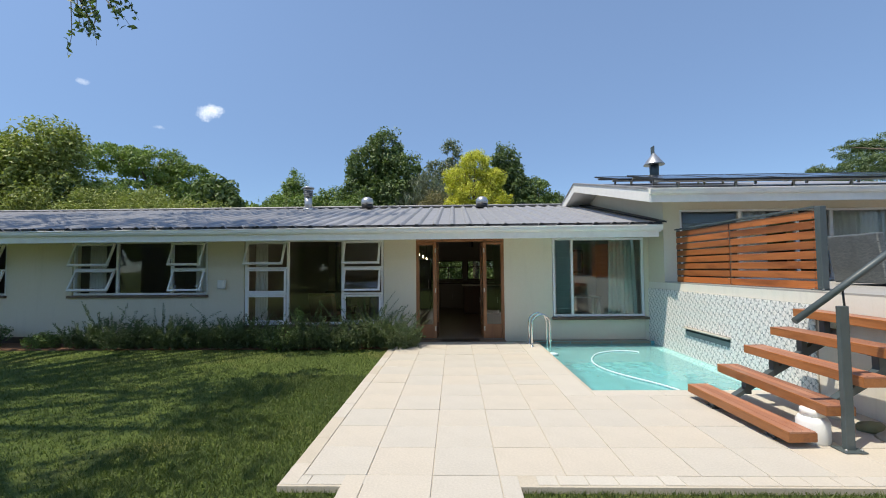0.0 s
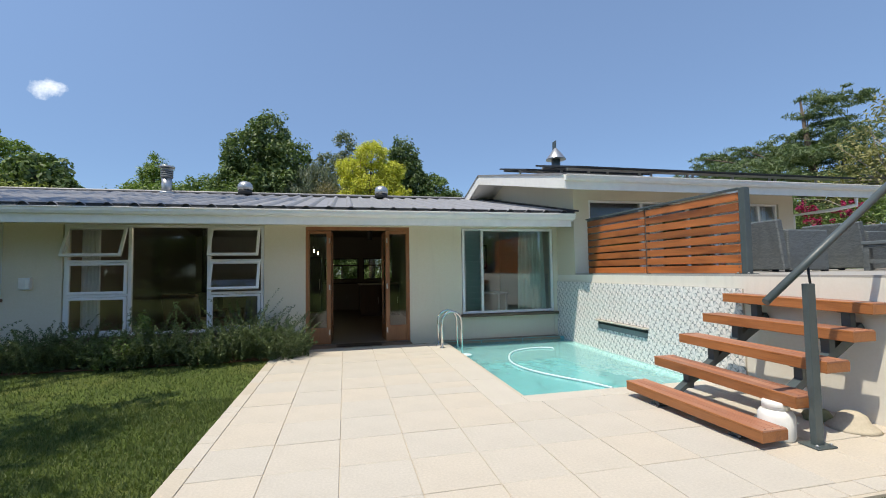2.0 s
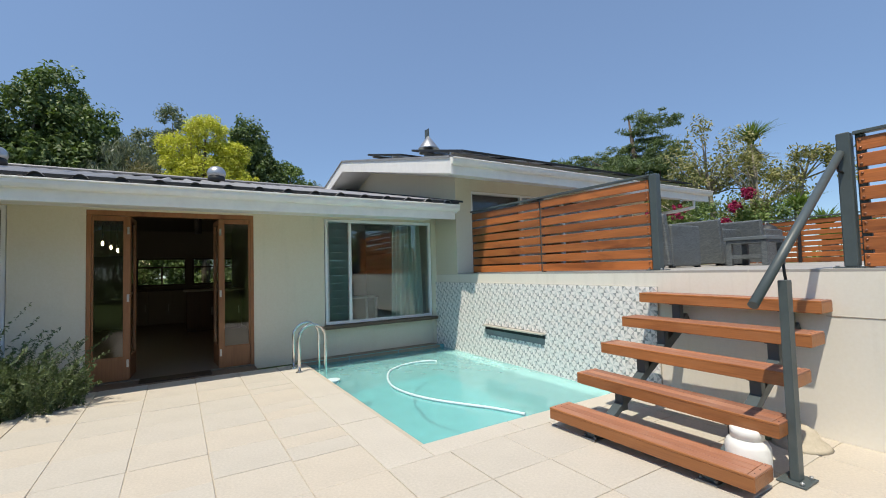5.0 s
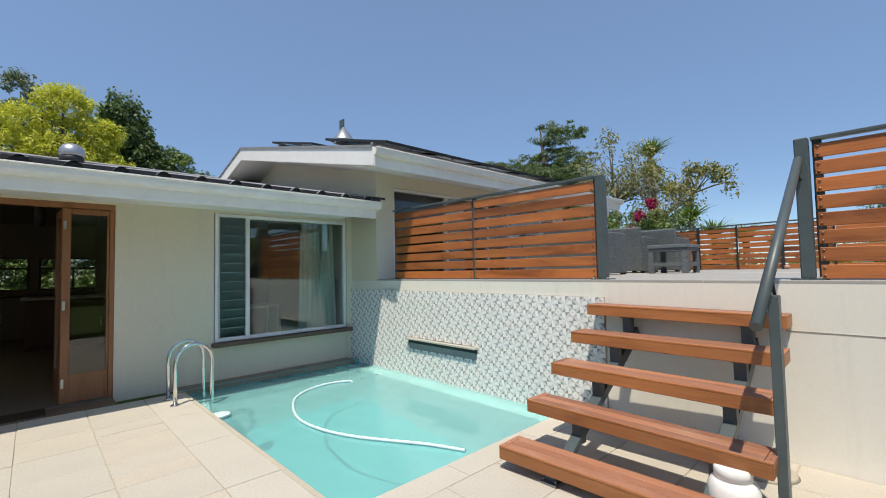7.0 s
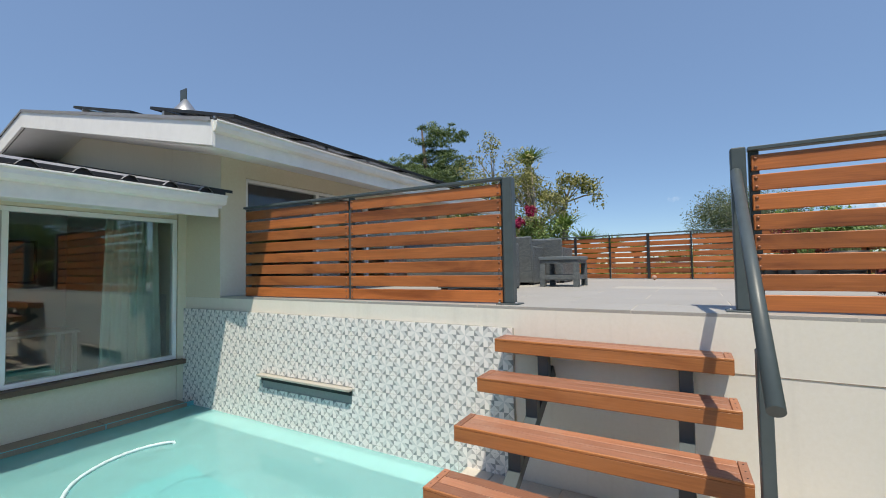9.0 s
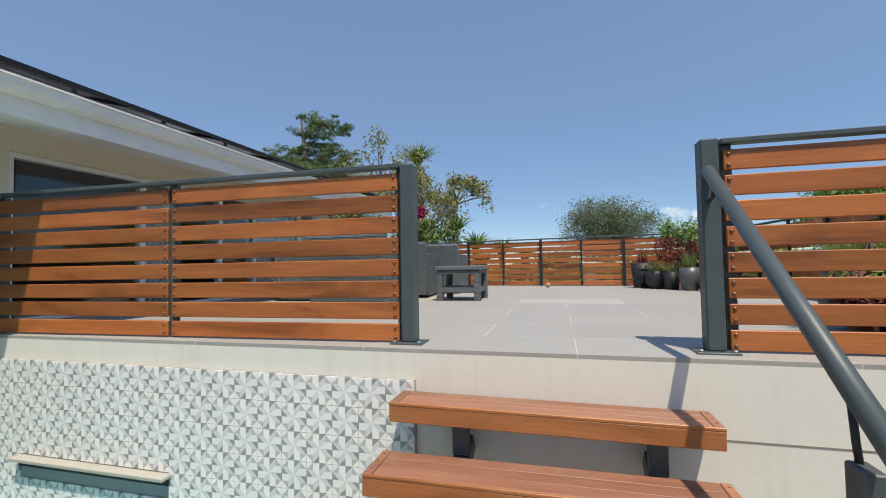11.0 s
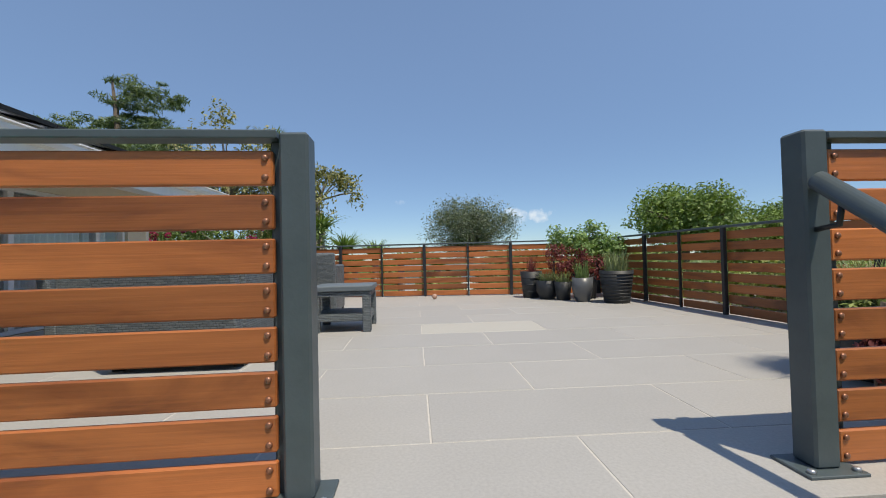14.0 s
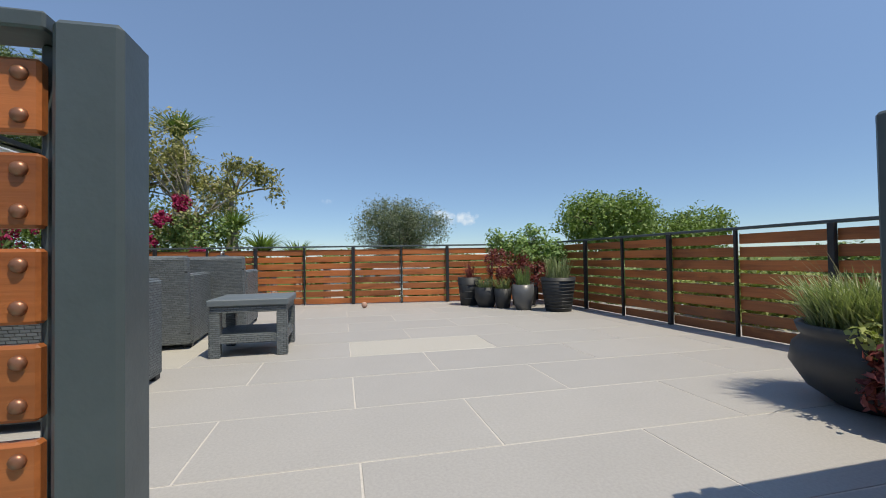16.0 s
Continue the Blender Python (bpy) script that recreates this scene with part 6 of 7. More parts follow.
def rosemary(x, y, seed, h, n):
    """Upright arching stems thick with tiny needles."""
    rng = np.random.default_rng(seed)
    t = thing("rosemary_bush", (x, y, -0.03), "dense upright dark green rosemary bush by the house wall", "shrub", "bushes along the wall")
    cen, nor = [], []
    bm_v, bm_f = [], []
    for _ in range(n):
        a = rng.uniform(0, 2 * math.pi)
        rr = 0.28 * math.sqrt(rng.uniform(0, 1))
        base = np.array([rr * math.cos(a) * 1.3, rr * math.sin(a) * 0.8, 0.02])
        lean = np.array([math.cos(a), math.sin(a), 0]) * rng.uniform(0.1, 0.75)
        hh = h * (rng.uniform(0.5, 1.1) if rng.random() < 0.85 else rng.uniform(1.1, 1.6))
        wob = rng.normal(size=3) * 0.12
        prev = None
        for k in range(26):
            f = (k + 1) / 26
            p = base + lean * hh * f ** 1.5 + wob * hh * f * f + np.array([0, 0, 1]) * hh * (f - 0.15 * f * f)
            for q in range(4):
                cen.append(p + rng.normal(size=3) * 0.009)
                nor.append(rng.normal(size=3))
    cen, nor = np.array(cen), np.array(nor)
    q = leaf_quads(rng, cen, nor, 0.042, 0.012, -0.5)
    raw_mesh("foliage", q, np.arange(len(q)), 4, [M["leaf_rose"]], t, kind="stuff")


k = 0
x = -6.55
while x < -0.35:
    rosemary(x, 9.15 + 0.12 * math.sin(k * 2.1) - (0.12 if x > -3 else 0), 100 + k, (0.43 if x < -1.4 else 0.58) + 0.1 * math.sin(k * 1.7), 100 if x > -5 else 70)
    x += 0.36
    k += 1
shrub("low_bush", (-7.45, 9.2, -0.03), 51, [(0, 0, 0.13, 0.32, 0.22, 0.14)], 50, 26, 0.08, (0.05, 0.015), "leaf_mid", "low ragged green bush on bare soil", shell=0.2)
shrub("low_bush", (-8.7, 9.3, -0.03), 52, [(0, 0, 0.25, 0.4, 0.25, 0.25)], 70, 26, 0.09, (0.05, 0.015), "leaf_dark", "dark bush by the house wall", shell=0.2)
shrub("creeping_bush", (-2.6, 8.88, -0.03), 53, [(0, 0, 0.2, 0.45, 0.2, 0.22), (0.3, 0.1, 0.5, 0.12, 0.1, 0.3)], 80, 26, 0.08, (0.035, 0.014), "leaf_mid", "lighter creeping bush in front of the tall window", shell=0.2)


def lawn_blades():
    """Short grass near the paving edge and the walk."""
    rng = np.random.default_rng(77)
    zones = [(-5.5, -0.62, 2.3, 8.8, 52000), (-2.2, -0.55, 3.0, 7.0, 26000), (1.05, 4.5, 2.6, 3.85, 30000), (-0.6, -0.1, 3.0, 3.86, 3000), (-9.5, -5.5, 3.0, 8.9, 20000)]
    P = []
    for x0, x1, y0, y1, n in zones:
        P.append(np.stack([rng.uniform(x0, x1, n), rng.uniform(y0, y1, n), np.full(n, -0.052)], 1))
    base = np.concatenate(P)
    n = len(base)
    a = rng.uniform(0, 2 * math.pi, n)
    s = np.stack([np.cos(a), np.sin(a), np.zeros(n)], 1) * rng.uniform(0.002, 0.004, (n, 1)) * 1.6
    tip = base + np.stack([rng.normal(size=n) * 0.014, rng.normal(size=n) * 0.014, rng.uniform(0.018, 0.042, n)], 1)
    v = np.stack([base - s, base + s, tip], 1).reshape(-1, 3)
    raw_mesh("grass", v, np.arange(len(v)), 3, [M["grass"]], None, kind="stuff", label="short mown grass blades", category="grass")


lawn_blades()

rg = np.random.default_rng(8)
tree("leafy_tree", (-18.5, 19.5, 0), 1, spread(rg, 9, 0, 0, 5.6, 3.6, 3.0, 2.4) + [(0, 0, 4.6, 3, 2.6, 2.4)], 620, 34, 0.42, (0.17, 0.08), "leaf_olive", 0.3, "large bushy green tree beyond the roof")
tree("leafy_tree", (-24.0, 21.0, 0), 2, spread(rg, 8, 0, 0, 5.5, 4, 3, 2.6) + [(0, 0, 4.4, 3, 2.6, 2.4)], 520, 30, 0.45, (0.2, 0.09), "leaf_mid", 0.3, "large bushy green tree beyond the roof")
tree("flat_topped_tree", (-19.5, 28.5, 1.2), 3, [(-2.2, 0, 7.6, 2.2, 2, 0.9), (0.4, 0, 7.2, 2.4, 2, 1.0), (2.3, 0.4, 6.4, 1.9, 1.8, 0.9), (0, 0, 5.2, 3.2, 2.2, 1.2), (3.4, 0, 5.2, 1.6, 1.6, 0.8)], 520, 34, 0.42, (0.16, 0.08), "leaf_bright", 0.3, "spreading flat-topped green tree in the distance", flat=0.5)
for i, (x, y, h, s, m) in enumerate(((-14.6, 18.6, 5.0, 1.6, "leaf_olive"), (-12.0, 18.8, 4.8, 1.7, "leaf_olive"), (-17.5, 18.2, 5.2, 1.7, "leaf_olive"), (-9.8, 18.9, 4.7, 1.5, "leaf_olive"), (-7.0, 20.5, 4.6, 1.7, "leaf_mid"), (-21.0, 18.4, 5.3, 1.9, "leaf_olive"), (-4.8, 20.8, 4.9, 1.4, "leaf_mid"), (-13.3, 19.8, 5.6, 1.6, "leaf_olive"), (-15.8, 20.0, 5.8, 1.8, "leaf_mid"))):
    tree("garden_bush", (x, y, 0), 60 + i, spread(rg, 5, 0, 0, h - 1.1, s * 1.2, 1.2, 1.0) + [(0, 0, h - 1.5, s, 1.2, 1.1)], 260, 30, 0.3, (0.11, 0.04), m, 0.06, "light olive hedge-like bush beyond the roof", category="bush", shell=0.35)
tree("broad_leaf_bush", (-10.3, 20.2, 0), 4, [(0, 0, 4.9, 0.95, 0.9, 0.75), (0.5, 0, 4.4, 0.8, 0.8, 0.7), (-0.5, 0, 4.3, 0.7, 0.8, 0.7)], 120, 28, 0.26, (0.22, 0.1), "leaf_dark", 0.08, "dark big-leafed tree beyond the roof")
tree("bright_tree", (-11.5, 26.0, 0), 5, spread(rg, 6, 0, 0, 4.4, 3.0, 2, 1.3), 260, 30, 0.4, (0.16, 0.08), "leaf_bright", 0.15, "bright green tree beyond the roof")
tree("conifer", (-9.2, 27.0, 0), 6, [(0, 0, 7.2, 0.35, 0.35, 0.6), (0, 0, 6.3, 0.8, 0.8, 0.8), (0, 0, 5.4, 1.3, 1.2, 0.8), (0, 0, 4.4, 1.6, 1.5, 0.9)], 300, 30, 0.25, (0.2, 0.035), "leaf_bright", 0.14, "pointed green conifer beyond the roof", shell=0.2)
tree("green_tree", (-10.6, 30.0, 0), 7, spread(rg, 7, 0, 0, 5.2, 3.6, 2, 1.7), 340, 30, 0.42, (0.16, 0.08), "leaf_mid", 0.2, "green tree in the distance beyond the roof")
tree("green_tree", (-6.6, 31.0, 0), 8, spread(rg, 7, 0, 0, 5.0, 2.6, 2, 1.5), 300, 30, 0.42, (0.16, 0.08), "leaf_dark", 0.2, "green tree in the distance beyond the roof")
tree("green_tree", (-5.6, 23.5, 0), 17, [(0, 0, 4.9, 1.5, 1.2, 0.8), (-1.6, 0, 4.5, 1.4, 1, 0.8), (0.3, 0, 3.9, 2.2, 1.4, 1.0)], 300, 32, 0.3, (0.15, 0.07), "leaf_mid", 0.15, "green tree just beyond the roof ridge")
tree("dark_leafy_tree", (-3.0, 22.6, 0), 9, [(0.1, 0, 7.5, 0.95, 0.9, 1.1), (-0.5, 0, 6.6, 1.35, 1.2, 1.1), (0.8, 0, 6.3, 1.25, 1.2, 1.0), (-0.4, 0, 5.2, 1.7, 1.4, 1.1), (1.0, 0, 5.0, 1.5, 1.4, 1.0), (0, 0, 4.0, 1.9, 1.5, 1.0)], 640, 38, 0.3, (0.15, 0.075), "leaf_dark", 0.2, "tall dense dark green tree beyond the roof")
tree("willowy_tree", (-0.8, 21.8, 0), 10, [(0, 0, 5.2, 0.9, 0.8, 0.9), (0.5, 0, 4.4, 0.9, 0.9, 0.9), (-0.5, 0, 4.4, 0.9, 0.9, 0.9)], 240, 36, 0.25, (0.2, 0.03), "leaf_grey", 0.08, "drooping grey-green tree beyond the roof", droop=1.6, shell=0.3)
tree("twiggy_bush", (-0.3, 20.8, 0), 11, [(0, 0, 4.3, 0.7, 0.6, 0.9)], 90, 30, 0.22, (0.1, 0.03), "leaf_sand", 0.05, "dry brownish bush beyond the roof", category="bush", shell=0.2)
tree("slender_tree", (0.5, 27.5, 0), 12, [(0, 0, 8.6, 0.5, 0.5, 0.9), (-0.8, 0, 7.4, 0.9, 0.7, 0.8), (1.0, 0, 7.2, 1.3, 0.8, 0.9), (0, 0, 6.2, 1.6, 1, 0.9)], 200, 28, 0.3, (0.16, 0.06), "leaf_grey", 0.12, "slender grey-green tree behind the yellow one")
tree("yellow_tree", (1.5, 19.4, 0.05), 13, [(0.05, 0, 5.85, 0.62, 0.55, 0.55), (-0.75, 0, 5.2, 0.6, 0.55, 0.55), (0.75, 0, 5.2, 0.55, 0.5, 0.5), (-0.2, 0, 4.6, 0.85, 0.7, 0.6), (0.8, 0, 4.3, 0.75, 0.65, 0.6), (-0.7, 0, 4.0, 0.6, 0.6, 0.5), (0.2, 0, 3.6, 1.0, 0.7, 0.5)], 620, 46, 0.18, (0.10, 0.026), "leaf_yellow", 0.12, "feathery golden yellow tree beyond the roof", shell=0.6)
tree("dense_tree", (3.25, 21.7, 0), 14, [(-0.1, 0, 6.7, 0.65, 0.6, 0.75), (-0.2, 0, 5.7, 0.95, 0.8, 0.9), (0.3, 0, 5.1, 1.0, 0.8, 0.8), (0, 0, 4.1, 1.1, 1.0, 0.9)], 320, 36, 0.22, (0.13, 0.06), "leaf_dark", 0.12, "upright dense green tree beyond the roof")
tree("dense_tree", (4.7, 21.6, 0), 15, [(0, 0, 5.0, 0.65, 0.6, 0.8), (0.5, 0, 4.2, 0.8, 0.7, 0.8), (-0.5, 0, 4.1, 0.7, 0.7, 0.8)], 200, 34, 0.2, (0.12, 0.055), "leaf_mid", 0.1, "green tree beyond the roof")
tree("small_conifer", (5.45, 20.4, 0), 16, [(0, 0, 4.5, 0.14, 0.14, 0.5), (0, 0, 3.8, 0.3, 0.3, 0.5)], 50, 24, 0.1, (0.1, 0.02), "leaf_cedar", 0.04, "tip of a small conifer beyond the roof", shell=0.2)
for i, (x, y) in enumerate(((-0.4, 19.6), (1.0, 19.8), (2.4, 19.6), (-6.5, 20.0))):
    tree("garden_bush", (x, y, 0), 70 + i, spread(rg, 5, 0, 0, 1.7, 0.9, 0.5, 0.9) + [(0, 0, 1.4, 0.8, 0.5, 1.0)], 200, 32, 0.2, (0.09, 0.04), "leaf_mid", 0.05, "leafy garden shrub behind the kitchen window", category="bush", shell=0.3)
for i, x in enumerate((-26, -19, -12.5, -6, 0.5, 6.5, 13)):
    tree("far_tree", (x, 40 + 2 * math.sin(i), 0), 80 + i, spread(rg, 6, 0, 0, 6.3, 4.6, 2.5, 2.4), 240, 28, 0.6, (0.3, 0.14), "leaf_mid", 0.3, "distant green tree on the slope")


def cedar(loc):
    """Layered cedar: level plates of needles on a bare upper trunk."""
    layers = [(-0.1, 0.0, 9.3, 0.9, 0.85, 0.14), (0.4, -0.2, 9.0, 1.2, 1.15, 0.14), (-0.3, 0.2, 8.65, 0.95, 0.8, 0.14),
              (0.2, 0.0, 8.3, 0.7, 0.7, 0.16), (-0.1, 0.2, 7.95, 1.0, 1.0, 0.2), (-0.6, 1.5, 7.6, 1.3, 1.3, 0.35), (0.2, -0.6, 7.6, 1.2, 1.2, 0.35), (0.4, 0.6, 7.3, 1.6, 1.6, 0.4), (-1.5, 3.0, 7.5, 1.4, 1.4, 0.35),
              (0.3, 0, 6.9, 1.9, 1.8, 0.4), (-1.6, 0.3, 6.8, 1.4, 1.3, 0.38), (1.7, -0.3, 6.4, 1.4, 1.5, 0.35), (-3.4, 0.5, 6.3, 1.5, 1.3, 0.4), (-2.3, 3.8, 6.6, 1.6, 1.7, 0.4),
              (-2.3, 0, 5.8, 2.0, 1.5, 0.4), (0.4, 0, 5.9, 2.2, 2.0, 0.45), (2.6, 0, 5.2, 1.8, 1.5, 0.4), (-4.2, 0, 5.2, 1.5, 1.4, 0.4), (0, 0, 4.8, 3.2, 2.4, 0.6)]
    t = tree("cedar_tree", loc, 30, layers, 1000, 40, 0.25, (0.22, 0.028), "leaf_cedar", 0.24, "tall dark cedar with flat layered branches and an open top", flat=0.28, limbs=30, shell=0.15)
    return t


cedar((18.3, 14.5, -1.55))
tree("wispy_tree", (13.6, 9.6, -0.2), 31, [(-0.2, 0.2, 5.1, 0.28, 0.3, 0.5), (0.1, 0.9, 4.6, 0.45, 0.4, 0.55), (0.2, -0.5, 4.5, 0.5, 0.4, 0.6), (0, 0.3, 3.9, 0.9, 0.9, 0.6), (0, -0.9, 3.8, 0.6, 0.6, 0.6), (0, 1.4, 3.6, 0.7, 0.7, 0.6)], 115, 19, 0.24, (0.1, 0.04), "leaf_wisp", 0.07, "tall wispy olive-green tree beyond the terrace fence", bark="palebark", shell=0.15, limbs=34)
tree("wispy_tree", (13.3, 8.3, -0.25), 32, [(0, 0.3, 4.5, 0.35, 0.3, 0.5), (0, 0.6, 3.8, 0.6, 0.6, 0.6), (0, -0.4, 3.4, 0.6, 0.7, 0.5), (0.1, 0.2, 2.8, 0.9, 1.0, 0.5)], 100, 19, 0.24, (0.09, 0.035), "leaf_wisp", 0.06, "tangle of thin branches with yellow-green leaves", bark="palebark", shell=0.15, limbs=40)
tree("arching_tree", (14.6, 8.0, 0), 33, [(0, -0.3, 3.95, 0.5, 0.45, 0.25), (0.0, -0.75, 3.75, 0.4, 0.35, 0.22), (0.1, 0.4, 3.6, 0.5, 0.45, 0.25), (0.1, 0.2, 3.1, 0.4, 0.35, 0.2), (0, -1.05, 3.35, 0.2, 0.2, 0.22)], 62, 22, 0.17, (0.1, 0.04), "leaf_wisp", 0.06, "open tree with an arching leafy branch", bark="palebark", shell=0.15, limbs=26)
tree("climber_tangle", (13.0, 8.9, 0), 34, [(0, 0.2, 2.3, 0.8, 1.4, 0.55), (0, -0.8, 2.2, 0.7, 0.9, 0.5), (0, 2.2, 2.2, 0.8, 1.3, 0.6), (0.2, 3.6, 2.6, 0.8, 1.3, 0.9)], 260, 30, 0.2, (0.08, 0.04), "leaf_mid", 0.05, "thick green climber beyond the fence", category="bush", bark="palebark", shell=0.3)
for i, (x, y, z, r) in enumerate(((12.3, 8.5, 2.55, 0.16), (12.2, 8.7, 2.1, 0.2), (12.3, 9.9, 2.6, 0.25), (12.4, 10.7, 2.3, 0.3), (12.3, 10.9, 2.75, 0.22), (12.3, 8.2, 2.85, 0.12), (12.2, 7.9, 1.95, 0.1))):
    t = thing("bougainvillea", (x, y, z - r), "cluster of magenta bougainvillea flowers on the climber", "flowers", "bougainvillea clusters")
    rr = np.random.default_rng(300 + i)
    q, cc = crown(rr, [(0, 0, r, r, r, r * 0.9)], 14, 26, 0.08, 0.055, 0.04)
    raw_mesh("blossom", q, np.arange(len(q)), 4, [M["magenta"]], t, kind="stuff")
    bm = bmesh.new()
    add_tube(bm, [(0.1, 0, r), (0.5, 0.1, r * 0.6), (0.75, 0.1, -0.2)], 0.01, 6)
    part("stem", bm, M["palebark"], t)
for i, (x, y, z, s, h) in enumerate(((12.95, 7.0, 1.85, 1.0, 0.75), (12.9, 6.35, 1.72, 1.0, 0.68), (12.9, 5.8, 1.62, 0.8, 0.5), (13.2, 7.55, 2.35, 1.0, 0.7), (12.6, 6.75, 1.5, 0.8, 0.6), (13.3, 5.0, 1.5, 0.7, 0.4))):
    t = thing("yucca", (x, y, 0), "spiky green yucca head above the fence", "yucca", "yuccas beyond the fence")
    q = blades(np.random.default_rng(400 + i), 150, 0.05, h * 0.75, 1.0, 0.045)
    q = q + np.array([0, 0, z])
    raw_mesh("leaves", q, np.arange(len(q)), 4, [M["leaf_mid"]], t, kind="stuff")
    bm = bmesh.new()
    add_tube(bm, [(0, 0, -0.1), (0.03, 0, z * 0.5), (0, 0, z + 0.03)], [0.1, 0.08, 0.07], 9)
    part("trunk", bm, M["palebark"], t)
palm = thing("fan_palm", (14.6, 9.0, 0), "fan palm with a shaggy skirt of dry fronds", "palm")
q = blades(np.random.default_rng(500), 220, 0.05, 0.62, 1.1, 0.05) + np.array([0, 0, 4.5])
raw_mesh("leaves", q, np.arange(len(q)), 4, [M["leaf_mid"]], palm, kind="stuff")
q = blades(np.random.default_rng(501), 260, 0.05, 0.7, 1.0, 0.05) * np.array([1, 1, -1]) + np.array([0, 0, 4.5])
raw_mesh("dry_fronds", q, np.arange(len(q)), 4, [M["leaf_sand"]], palm, kind="stuff")
bm = bmesh.new()
add_tube(bm, [(0, 0, -0.1), (0, 0, 4.5)], [0.14, 0.1], 9)
part("trunk", bm, M["palebark"], palm)
tree("grey_tree", (26.0, 2.6, -0.45), 35, spread(rg, 9, 0, 0, 3.8, 2.1, 2.6, 1.5) + [(0, 0, 3.7, 1.8, 2.5, 1.6)], 560, 32, 0.4, (0.12, 0.035), "leaf_grey", 0.16, "rounded grey-green tree with fine open branching", bark="palebark", shell=0.35, limbs=60)
tree("bright_crown_tree", (18.2, -4.0, -1.15), 36, spread(rg, 8, 0, 0, 4.3, 1.9, 2.0, 1.0) + [(0, 0, 4.2, 1.7, 1.9, 0.9)], 330, 34, 0.4, (0.12, 0.06), "leaf_bright", 0.2, "broad fresh green tree beyond the terrace", limbs=20)
tree("bright_crown_tree", (18.6, -6.9, -1.3), 37, spread(rg, 8, 0, 0, 3.9, 1.9, 2.4, 1.1) + [(0, 0, 3.7, 1.7, 1.9, 0.9)], 330, 34, 0.4, (0.12, 0.06), "leaf_bright", 0.2, "broad yellowish green tree beyond the terrace", limbs=20)
for i, (x, y, w) in enumerate(((6.2, 1.5, 1.2), (8.0, 1.55, 1.2), (9.8, 1.65, 1.2), (11.6, 1.5, 1.2), (6.9, 0.2, 1.3), (13.2, 2.2, 1.2), (12.9, 3.7, 1.0), (12.9, 5.0, 0.9))):
    top = 1.95 if x < 12.3 else 1.7
    tree("hedge_bush", (x, y, 0), 120 + i, spread(rg, 5, 0, 0, top - 0.7, w * 1.2, 0.5, 0.6) + [(0, 0, top - 0.9, w, 0.5, 0.6)], 230, 34, 0.17, (0.075, 0.03), "leaf_olive" if i % 2 else "leaf_mid", 0.05, "clipped green hedge beyond the terrace fence", category="hedge", shell=0.35)
tree("variegated_tree", (7.1, -0.25, 0), 38, [(0, 0, 3.05, 0.22, 0.25, 0.2), (0.1, -0.3, 2.6, 0.3, 0.3, 0.3)], 40, 26, 0.16, (0.1, 0.035), "leaf_sand", 0.05, "pale variegated tree tip beyond the fence", shell=0.2)
for i, (x, y) in enumerate(((34, 14), (38, 6), (40, -3), (37, -12), (33, -20), (32, 22), (26, -26), (15, -30), (2, -32), (-12, -30), (-26, -22), (-34, -8), (-36, 6))):
    tree("far_tree", (x, y, -2.2 if x > 20 else 0), 200 + i, spread(rg, 6, 0, 0, 3.2, 4.6, 4.0, 1.7), 180, 26, 0.6, (0.3, 0.14), "leaf_mid", 0.3, "distant green tree in the valley")
# garden trees across the lawn, opposite the house
for i, (x, y, h) in enumerate(((-13, -13, 8.5), (-7, -16, 7.5), (-1.5, -15, 9.0), (4.5, -17, 7.5), (8.5, -14.5, 8.0))):
    tree("garden_tree", (x, y, 0), 240 + i, spread(rg, 7, 0, 0, h - 2.6, 3.0, 2.0, 2.0) + [(0, 0, h - 4.5, 2.8, 2.0, 2.2)], 240, 28, 0.55, (0.22, 0.1), "leaf_mid", 0.25, "leafy garden tree across the lawn")
for i in range(6):
    tree("garden_bush", (-19 + 5.2 * i, -11.5 - 1.2 * math.sin(i * 2.3), 0), 260 + i, [(0, 0, 1.6, 2.9, 1.3, 1.7), (1.0, 0, 2.9, 1.6, 1.0, 1.0), (-1.2, 0, 2.5, 1.5, 1.0, 1.1)], 200, 28, 0.5, (0.2, 0.09), "leaf_mid", 0.08, "dense green garden bush across the lawn", category="bush", shell=0.35)
# the big tree whose crown throws dappled shade over the lawn and the roof
tree("shade_tree", (-11.0, 2.4, -0.1), 39, [(1.2, -2.2, 8.8, 2.2, 2.0, 0.8), (3.4, -0.6, 8.6, 2.2, 1.8, 0.7), (5.6, 1.6, 8.4, 1.6, 1.7, 0.6), (2.6, 2.2, 9.2, 2.2, 1.8, 0.7), (0.0, 1.6, 9.6, 2.4, 2.0, 0.8), (-1.6, 4.6, 9.9, 2.2, 2.0, 0.8), (1.8, 5.4, 10.6, 2.4, 1.7, 0.7), (4.6, 4.6, 10.2, 2.0, 1.5, 0.6), (-2.4, -0.8, 8.8, 2.2, 2.2, 0.9), (-2.0, 7.6, 11.3, 2.2, 1.4, 0.6), (2.6, 8.0, 11.6, 2.4, 1.3, 0.6), (6.2, 7.4, 11.0, 1.7, 1.0, 0.5), (6.2, -1.2, 8.2, 1.3, 1.4, 0.5)], 640, 34, 0.38, (0.13, 0.065), "leaf_dark", 0.35, "tall spreading shade tree over the lawn", limbs=50, shell=0.1, flat=0.6)
br = thing("overhanging_branch", (-3.6, 5.9, 4.3), "leafy twigs that hang into view from the shade tree", "branch")
bm = bmesh.new()
rb = random.Random(3)
cen = []
